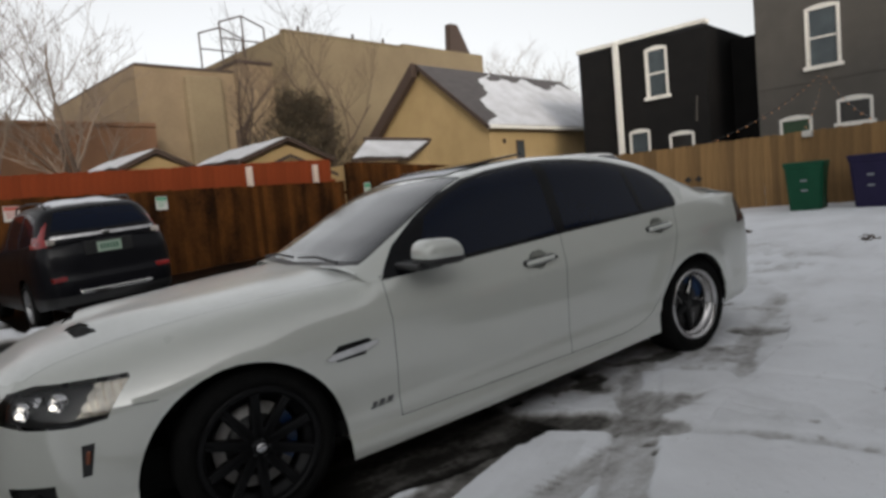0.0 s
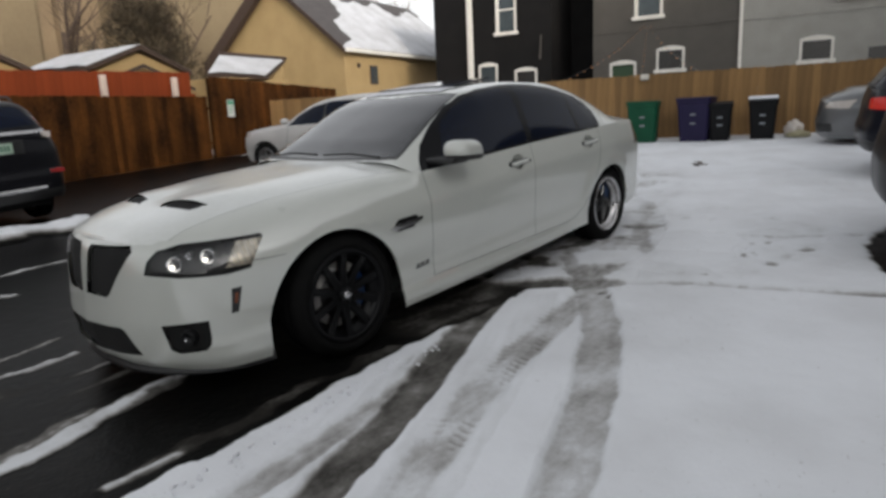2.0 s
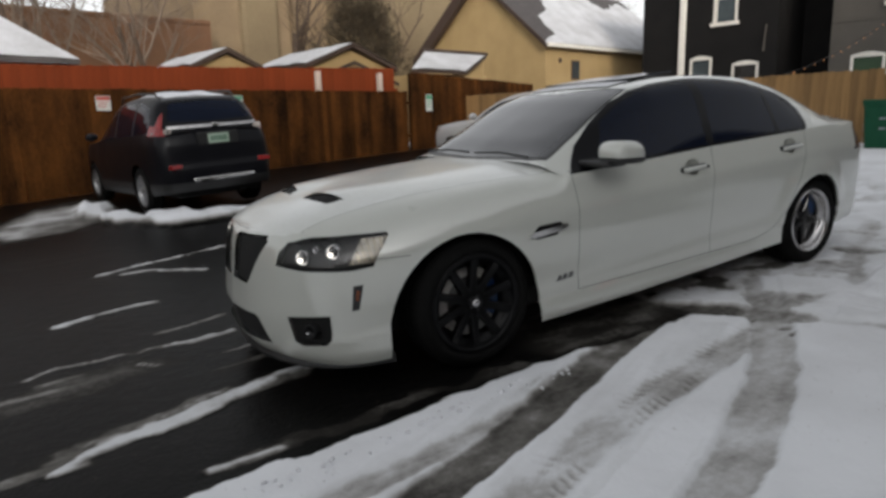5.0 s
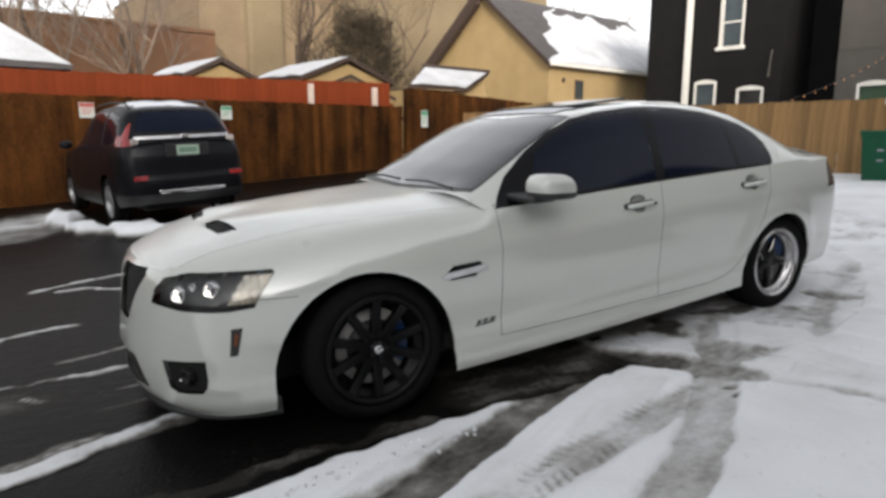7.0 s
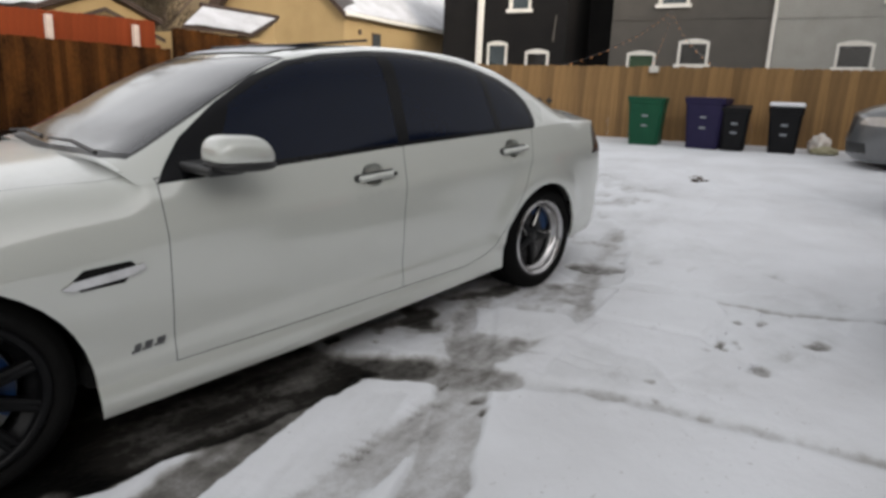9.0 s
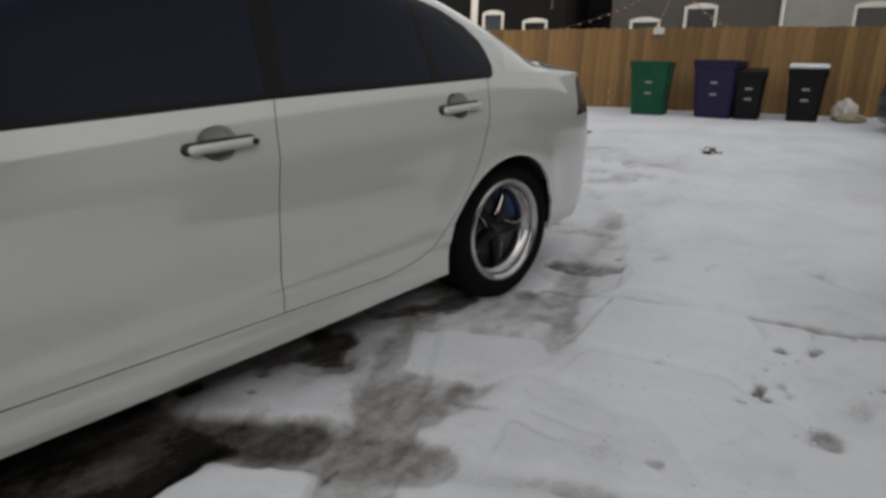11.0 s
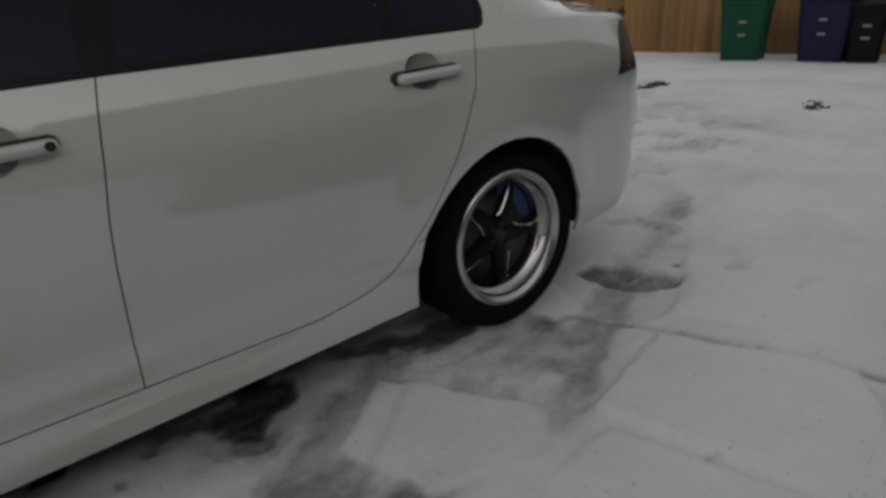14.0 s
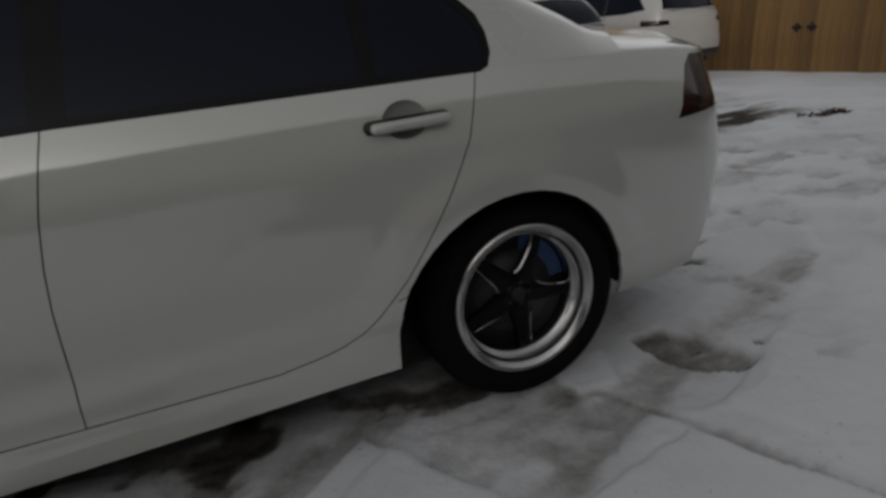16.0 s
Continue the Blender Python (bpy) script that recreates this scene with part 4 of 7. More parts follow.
    knife(bm, [(-0.026, 0.525), (-0.045, 0.75), (-0.065, 0.772), (-0.39, 0.782), (-0.42, 0.755), (-0.27, 0.545), (-0.24, 0.525)], FRONT_ON, nose, {body}, L, grille)
    knife(bm, [(0.001, 0.228), (0.001, 0.372), (-0.33, 0.382), (-0.36, 0.37), (-0.435, 0.24)], FRONT_ON, nose, {body}, L, grille)
    knife(bm, [(-0.575, 0.402), (-0.754, 0.414), (-0.747, 0.29), (-0.73, 0.264), (-0.63, 0.256), (-0.595, 0.278)], FRONT_ON, nose, {body}, L, grille)
    # bonnet shut line
    knife(bm, [(-0.78, -0.56), (-0.778, -0.5625), (0.60, -0.7625), (0.60, -0.76)], TOP_ON, lambda c: c.z > 0.78, {body}, L, gap)
    # screens
    top = lambda c: c.z > 0.98
    knife(bm, [(0.53, 0.001), (0.585, -0.60), (0.64, -0.70), (1.41, -0.575), (1.39, -0.45), (1.355, 0.001)], TOP_ON, top, {body}, L, frit)
    knife(bm, [(0.58, 0.001), (0.635, -0.60), (0.67, -0.675), (1.39, -0.56), (1.375, -0.44), (1.34, 0.001)], TOP_ON, top, {frit}, L, screen)
    knife(bm, [(2.66, 0.001), (2.70, -0.50), (3.28, -0.64), (3.36, -0.55), (3.40, 0.001)], TOP_ON, top, {body}, L, back)
    knife(bm, [(-0.605, -0.125), (-0.555, -0.12), (-0.495, -0.45), (-0.578, -0.40)], TOP_ON, lambda c: c.z > 0.8, {body}, L, slit)
    knife(bm, [(1.40, 0.001), (1.41, -0.40), (1.57, -0.44), (1.60, 0.001)], TOP_ON, top, {body}, L, rsnow)
    knife(bm, [(-0.945, 0.001), (-0.92, -0.3), (-0.86, -0.49), (-0.778, -0.558), (0.598, -0.757), (0.53, 0.001)], TOP_ON, lambda c: c.z > 0.785 and c.x < 0.6, {body}, L, hood)
    bm.normal_update()
    bm.verts.index_update()
    half = bmesh.new()
    mat_of = {body: 0, gap: 1}
    seen = {}
    for f in bm.faces:
        if f[L] in mat_of:
            for v in f.verts:
                if v.index not in seen:
                    seen[v.index] = half.verts.new(v.co)
            vs = [seen[v.index] for v in f.verts]
            try:
                nf = half.faces.new(vs)
                nf.material_index = mat_of[f[L]]
            except ValueError:
                pass
    # turned-in lips round the wheel openings and the sill
    lips = [e for e in half.edges if e.is_boundary and all(v.co.y < -0.5 and v.co.z < 0.78 and (abs(math.hypot((v.co.x + 0.052) / 0.432, (v.co.z - 0.285) / 0.44) - 1) < 0.03 or abs(math.hypot((v.co.x - 2.905) / 0.384, (v.co.z - 0.285) / 0.388) - 1) < 0.03) for v in e.verts)]
    for e in lips:
        e.smooth = False
    r = bmesh.ops.extrude_edge_only(half, edges=lips)
    for v in r["geom"]:
        if isinstance(v, bmesh.types.BMVert):
            v.co.y += 0.012
    other = half.copy()
    for v in other.verts:
        v.co.y = -v.co.y
    bmesh.ops.reverse_faces(other, faces=other.faces)
    tmp = bpy.data.meshes.new("tmp")
    other.to_mesh(tmp)
    half.from_mesh(tmp)
    bpy.data.meshes.remove(tmp)
    bmesh.ops.remove_doubles(half, verts=[v for v in half.verts if abs(v.co.y) < 0.002], dist=0.003)
    part("body", half, [WHITE, MATT], car, "glossy white painted body with dark shut lines", True)

    def panel(name, number, material, depth=0.0, label="", lip=0.0):
        b = pull(bm, L, number, depth)
        if lip:
            rim_edges(b, lip)
        return both(name, b, material, car, label)
    def whole_panel(name, number, material, depth, label):
        b = pull(bm, L, number, depth)
        o = flip(b)
        t = bpy.data.meshes.new("tmp")
        o.to_mesh(t)
        o.free()
        b.from_mesh(t)
        bpy.data.meshes.remove(t)
        bmesh.ops.remove_doubles(b, verts=[v for v in b.verts if abs(v.co.y) < 0.002], dist=0.003)
        return part(name, b, material, car, label, True)
    whole_panel("bonnet", hood, FROSTED, 0.0, "white bonnet with a thin frost")
    panel("front_door", doorf, WHITE, 0, "white front door")
    panel("rear_door", doorr, WHITE, 0, "white rear door")
    panel("side_skirt", skirt, WHITE, 0.0, "white sill panel")
    panel("window_trim", trim, DARKTRIM, 0.003, "black window surround")
    for num in (pane1, pane2, pane3):
        panel("side_window", num, GLASS, 0.004, "dark tinted side window")
    whole_panel("windscreen", screen, SCREEN, 0.002, "windscreen with a thin film of snow")
    whole_panel("windscreen_frit", frit, BLACK, 0.002, "black edge of the windscreen")
    whole_panel("rear_window", back, GLASS, 0.003, "dark tinted rear window")
    panel("lamp_housing", lamp, LAMPBACK, 0.035)
    panel("headlight_lens", lamp, LENS, 0.002, "clear headlight lens")
    panel("grille", grille, MATT, 0.022, "black mesh grille and intakes")
    panel("side_marker", mark, BLACK, 0.003, "amber side marker in a dark slot")
    panel("tail_lamp", tail, SMOKED, 0.002, "smoked dark red tail lamp")
    panel("scoop_mouth", slit, MATT, 0.012, "black mouth of a bonnet scoop")
    whole_panel("roof_snow", rsnow, SNOWY, -0.006, "thin patch of snow on the roof")
    panel("fender_vent", vent, MATT, 0.012, "black fender vent")

    tree = bvhtree.BVHTree.FromBMesh(bm)

    def skin(x, z):
        """Depth of the left flank at a place."""
        hit = tree.ray_cast(Vector((x, -2, z)), Vector((0, 1, 0)))
        return hit[0].y if hit[0] is not None else -0.93

    def skin_from(p, d):
        hit = tree.ray_cast(Vector(p), Vector(d).normalized())
        return hit[0] if hit[0] is not None else Vector(p)
    # headlights: two projectors and an amber corner in each
    for s in (-1, 1):

        def in_lamp(q, z, deep):
            """A place inside the left headlight: q along the lamp, seen from its corner."""
            o = Vector((q * 0.7071, -q * 0.7071, z)) + Vector((-0.7071, -0.7071, 0)) * 2.0
            p = skin_from(o, (0.7071, 0.7071, 0)) + Vector((0.7071, 0.7071, 0)) * deep
            return Vector((p.x, p.y * -s, p.z)) if s > 0 else p
        for q, z, r, lit in ((-0.125, 0.69, 0.036, True), (0.035, 0.715, 0.034, True), (-0.05, 0.725, 0.016, False)):
            b = lathe([(0.001, 0.03), (r * 0.4, 0.022), (r * 0.8, 0.006), (r, -0.012), (r * 1.06, -0.008), (r * 1.06, 0.02)], 24)
            o = part("projector", b, REFLECT, car, "", True)
            o.matrix_local = Matrix.Translation(in_lamp(q, z, 0.018)) @ Matrix.Rotation(radians(-52 if s < 0 else 180 + 52), 4, 'Z')
            if lit:
                bl = bmesh.new()
                bmesh.ops.create_icosphere(bl, subdivisions=2, radius=r * 0.40)
                bmesh.ops.scale(bl, vec=(1.0, 1.0, 0.8), verts=bl.verts)
                lb = part("bulb", bl, BULB, car, "lit bulb", True)
                lb.matrix_local = Matrix.Translation(in_lamp(q - 0.012, z - 0.012, 0.012))
        c = bmesh.new()
        for k in range(9):
            for j in range(7):
                q, z = 0.112 + 0.115 * k / 8 + 0.045 * j / 6, 0.652 + 0.112 * j / 6
                p = in_lamp(q, z, 0.012 + 0.014 * ((k + j) % 2))
                c.verts.new(p)
        c.verts.ensure_lookup_table()
        for k in range(8):
            for j in range(6):
                i = k * 7 + j
                c.faces.new([c.verts[n] for n in ((i, i + 7, i + 8, i + 1) if s < 0 else (i, i + 1, i + 8, i + 7))])
        part("corner_reflector", c, mat_corner, car, "pale amber faceted corner reflector")
        # fog lamp
        b = lathe([(0.001, 0.012), (0.02, 0.008), (0.034, -0.006), (0.038, 0.0), (0.04, 0.03)], 24)
        o = part("fog_lamp", b, LAMPBACK, car, "round fog lamp", True)
        o.matrix_local = Matrix.Translation((-0.825, s * 0.675, 0.335)) @ Matrix.Rotation(radians(-60) if s < 0 else radians(240), 4, 'Z')
        bl = bmesh.new()
        bmesh.ops.create_icosphere(bl, subdivisions=2, radius=0.009)
        lb = part("bulb", bl, REFLECT, car, "small bright reflector", True)
        lb.matrix_local = Matrix.Translation((-0.842, s * 0.69, 0.332))
        # amber strip in the side marker
        a = bmesh.new()
        cuboid(a, (-0.008, -0.004, -0.026), (0.008, 0.004, 0.026), 0.003)
        o = part("marker_lens", a, AMBER, car)
        o.matrix_local = Matrix.Translation((-0.622, s * (-skin(-0.622, 0.5) - 0.001), 0.505)) @ Matrix.Rotation(radians(s * 28), 4, 'Z') @ Matrix.Rotation(radians(13), 4, 'Y')
        # chrome bar across the fender vent
        v = prism([(0.312, 0.648), (0.34, 0.637), (0.5, 0.647), (0.575, 0.667), (0.568, 0.684), (0.49, 0.678), (0.35, 0.667)], -0.012, 0.008)
        o = part("vent_bar", v, CHROME, car, "chrome bar of the fender vent")
        o.matrix_local = Matrix.Translation((0, s * (-skin(0.44, 0.6) + 0.002), 0))
        # door handles with dark surround and round cup
        for hx, hz, key in ((1.609, 0.860, True), (2.611, 0.892, False)):
            yy = (skin(hx - 0.11, hz) + skin(hx + 0.11, hz)) / -2
            h = bmesh.new()
            cuboid(h, (-0.115, -0.02, -0.0185), (0.115, 0.010, 0.0185), 0.016)
            o = part("door_handle_seat", h, BLACK, car, "black handle surround")
            o.matrix_local = Matrix.Translation((hx, s * (yy - 0.004), hz)) @ Matrix.Rotation(radians(-2.2), 4, 'Y')
            h = bmesh.new()
            cuboid(h, (-0.106, -0.016, -0.0135), (0.106, 0.014, 0.0135), 0.012)
            o2 = part("door_handle", h, WHITE, car, "white pull handle", True)
            o2.matrix_local = Matrix.Translation((hx + 0.004, s * (yy + 0.018), hz)) @ Matrix.Rotation(radians(-2.2), 4, 'Y')
            cup = lathe([(1.06, -0.04), (1.0, 0.12), (0.9, 0.5), (0.7, 0.8), (0.4, 0.95), (0.001, 1.0)], 24)
            bmesh.ops.scale(cup, vec=(0.057, 0.020 * -s, 0.047), verts=cup.verts)
            o3 = part("handle_cup", cup, WHITE, car, "", True)
            o3.matrix_local = Matrix.Translation((hx - 0.005, s * yy, hz + 0.007))
            if key:
                kk = lathe([(0.001, -0.003), (0.009, -0.003), (0.010, 0.004)], 16)
                o4 = part("key_lock", kk, BLACK, car)
                o4.matrix_local = Matrix.Translation((hx + 0.094, s * (yy + 0.036), hz + 0.004)) @ Matrix.Rotation(0 if s < 0 else math.pi, 4, 'Z')
        # fender badge: a few raised dark strokes
        bx = bmesh.new()
        for k, (p, q) in enumerate(((0.0, 0.03), (0.036, 0.07), (0.078, 0.115))):
            cuboid(bx, (p, -0.003, 0.0), (q - 0.006, 0.003, 0.02), 0.003)
            cuboid(bx, (p - 0.006, -0.003, -0.008), (q - 0.008, 0.003, -0.002))
        sh = Matrix.Identity(4)
        sh[0][2] = 0.35
        bmesh.ops.transform(bx, matrix=sh, verts=bx.verts)
        o = part("fender_badge", bx, GREYBADGE, car, "small grey metal badge")
        o.matrix_local = Matrix.Translation((0.508, s * (-skin(0.56, 0.39) + 0.002), 0.375)) @ Matrix.Rotation(radians(-4), 4, 'Y')
        # mirror: painted shell over a black foot
        mshell = bmesh.new()
        bmesh.ops.create_uvsphere(mshell, u_segments=32, v_segments=20, radius=1.0)
        for v in mshell.verts:
            c = v.co
            c.x, c.y, c.z = math.copysign(abs(c.x) ** 0.55, c.x), math.copysign(abs(c.y) ** 0.6, c.y), math.copysign(abs(c.z) ** 0.7, c.z)
            if c.z < -0.35:
                c.z = -0.35
            c.x = c.x * (1.0 - 0.16 * max(c.z, 0)) - 0.10 * max(c.z, 0)
        bmesh.ops.scale(mshell, vec=(0.116, 0.098, 0.067), verts=mshell.verts)
        bmesh.ops.rotate(mshell, verts=mshell.verts, matrix=Matrix.Rotation(radians(3), 3, 'Y'))
        mir = part("door_mirror", mshell, WHITE, car, "white door mirror with a black underside", True)
        # the far one is folded back against the door
        mir.matrix_local = Matrix.Translation((0.912, -1.01, 1.027)) if s < 0 else Matrix.Translation((1.12, 0.955, 0.985))
        ft = bmesh.new()
        bmesh.ops.create_uvsphere(ft, u_segments=24, v_segments=12, radius=1.0)
        for v in ft.verts:
            v.co.x, v.co.y = math.copysign(abs(v.co.x) ** 0.6, v.co.x), math.copysign(abs(v.co.y) ** 0.6, v.co.y)
        bmesh.ops.scale(ft, vec=(0.119, 0.10, 0.026), verts=ft.verts)
        mf = part("mirror_base", ft, BLACK, mir, "black mirror underside", True)
        mf.matrix_local = Matrix.Translation((0.004, 0, -0.036)) @ Matrix.Rotation(radians(3), 4, 'Y')
        st = slab((-0.07, -0.12, -0.03), (0.07, 0.12, 0.005), 0.012)
        o = part("mirror_stalk", st, BLACK, mir)
        o.matrix_local = Matrix.Translation((-0.06, -s * 0.09, -0.04))
    # lower lip, spoiler, sunroof, wipers, cowl
    lip = bmesh.new()
    pts, nor = plan_line(SEDAN["plan"], 120)
    ring = [(p, q) for p, q in zip(pts, nor) if p[0] < -0.46]
    secs = []
    for (x, y), (nx, ny) in ring:
        secs.append([lip.verts.new((x + nx * d, y + ny * d, z)) for d, z in ((-0.06, 0.175), (-0.055, 0.14), (-0.045, 0.13), (-0.10, 0.125), (-0.13, 0.18))])
    for a, b in zip(secs, secs[1:]):
        for k in range(4):
            lip.faces.new((a[k], a[k + 1], b[k + 1], b[k]))
    both("front_lip", lip, BLACK, car, "black front lip")
    sp = bmesh.new()
    secs = []
    for i in range(25):
        y = -0.70 + 1.4 * i / 24
        e = max(0.0, 1 - (abs(y) / 0.70) ** 6)
        xb = 3.82 - 0.16 * (abs(y) / 0.70) ** 2
        zt = 1.025 - 0.05 * (abs(y) / 0.7) ** 3
        secs.append([sp.verts.new(p) for p in ((xb - 0.26, y, zt - 0.012), (xb - 0.1, y, zt + 0.008 * e), (xb + 0.02, y, zt + 0.022 * e), (xb + 0.035, y, zt + 0.015 * e), (xb + 0.01, y, zt + 0.006), (xb + 0.0, y, zt - 0.03))])
    for a, b in zip(secs, secs[1:]):
        for k in range(5):
            sp.faces.new((a[k], b[k], b[k + 1], a[k + 1]))
    bmesh.ops.recalc_face_normals(sp, faces=sp.faces)
    part("boot_spoiler", sp, WHITE, car, "low white boot spoiler", True)
    rz = skin_from((1.75, -0.2, 3), (0, 0, -1)).z
    o = part("sunroof", slab((-0.22, -0.40, 0.0), (0.24, 0.40, 0.012), 0.005), GLASS, car, "dark glass sunroof panel tilted up at the rear")
    o.matrix_local = Matrix.Translation((1.78, 0, rz + 0.004)) @ Matrix.Rotation(radians(-4.5), 4, 'Y')
    for y0, y1 in ((-0.62, -0.05), (0.0, 0.55)):
        wbm = bmesh.new()
        p0, p1 = skin_from((0.60, -abs(y0), 3), (0, 0, -1)), skin_from((0.585, -abs(y1) - 0.005, 3), (0, 0, -1))
        p0.y, p1.y = y0, y1
        tube(wbm, [p0 + Vector((-0.03, 0, 0.02)), (p0 + p1) / 2 + Vector((-0.01, 0, 0.035)), p1 + Vector((0, 0, 0.022))], [0.009, 0.008, 0.006], 6)
        part("wiper", wbm, BLACK, car)
    # wheels, inner arches, underside
    for s in (-1, 1):
        wheel(car, -0.005, s * 0.785, 0.345, 0.262, 0.24, "ten", (DARKRIM, DARKRIM))
        wheel(car, 2.945, s * 0.765, 0.322, 0.234, 0.26, "star", (RIMLIP, DARKRIM))
        for cx, r in ((-0.052, 0.452), (2.905, 0.402)):
            bmw = bmesh.new()
            for k in range(25):
                a = math.pi * k / 24
                for yy in (0.0, 0.40):
                    bmw.verts.new((cx + r * math.cos(a), yy, 0.28 + r * math.sin(a)))
            bmw.verts.ensure_lookup_table()
            for k in range(24):
                bmw.faces.new((bmw.verts[2 * k], bmw.verts[2 * k + 1], bmw.verts[2 * k + 3], bmw.verts[2 * k + 2]))
            o = part("arch_liner", bmw, MATT, car)
            o.matrix_local = Matrix.Translation((0, s * (0.835 if cx < 1 else 0.87), 0)) @ (Matrix.Identity(4) if s < 0 else Matrix.Rotation(math.pi, 4, 'Z') @ Matrix.Translation((-2 * cx, 0, 0)))
    part("underbody", slab((-0.75, -0.62, 0.2), (3.75, 0.62, 0.40), 0.03), MATT, car, "dark underside")
    part("cabin_floor", slab((0.36, -0.85, 0.24), (2.52, 0.85, 0.34), 0.03), MATT, car)
    return car


GREYBADGE = mat("badge_grey", (0.10, 0.10, 0.105), (0.16, 0.16, 0.16), 0.35, 0.6)
mat_corner = mat("corner_reflector_glass", (0.80, 0.74, 0.62), (0.34, 0.32, 0.29), 0.15, 0.7, scale=26)
sedan = white_sedan()


# ---- other parked vehicles ----
CROSSOVER = dict(
    plan=[(-0.9, 0.0), (-0.87, 0.35), (-0.78, 0.64), (-0.58, 0.80), (-0.2, 0.875), (0.6, 0.905), (1.6, 0.91), (2.6, 0.905), (3.1, 0.885), (3.38, 0.835), (3.54, 0.70), (3.61, 0.4), (3.63, 0.0)],
    bottom=[(-0.9, 0.26), (0.0, 0.24), (2.6, 0.26), (3.6, 0.34)],
    belt=[(-0.9, 0.90), (-0.5, 0.95), (0.3, 1.0), (1.5, 1.06), (2.8, 1.10), (3.63, 1.08)],
    side=[(0.0, 0.05), (0.1, 0.02), (0.3, 0.015), (0.55, 0.0), (0.8, 0.012), (1.0, 0.05)],
    front=[(0.0, 0.06), (0.2, 0.01), (0.5, 0.0), (0.8, 0.03), (1.0, 0.08)],
    rear=[(0.0, 0.07), (0.15, 0.01), (0.35, 0.0), (0.5, 0.03), (0.8, 0.06), (1.0, 0.10)],
    mid=[(-0.85, 0.92), (-0.3, 1.03), (0.35, 1.10), (0.7, 1.30), (1.1, 1.50), (1.5, 1.61), (2.1, 1.65), (2.8, 1.62), (3.1, 1.57), (3.3, 1.42), (3.46, 1.22), (3.54, 1.09)],
    cowl=(0.48, 0.36), deck=(3.44, 3.52), crown=3.0,
    cabin_y=SEDAN["cabin_y"], cabin_z=SEDAN["cabin_z"])
WAGON = dict(CROSSOVER, mid=[(p, 0.84 * q + 0.11) for p, q in CROSSOVER["mid"]], belt=[(p, 0.88 * q + 0.06) for p, q in CROSSOVER["belt"]])
HATCH = dict(CROSSOVER, mid=[(p, 0.9 * q + 0.06) for p, q in CROSSOVER["mid"]], belt=[(p, 0.9 * q + 0.05) for p, q in CROSSOVER["belt"]])


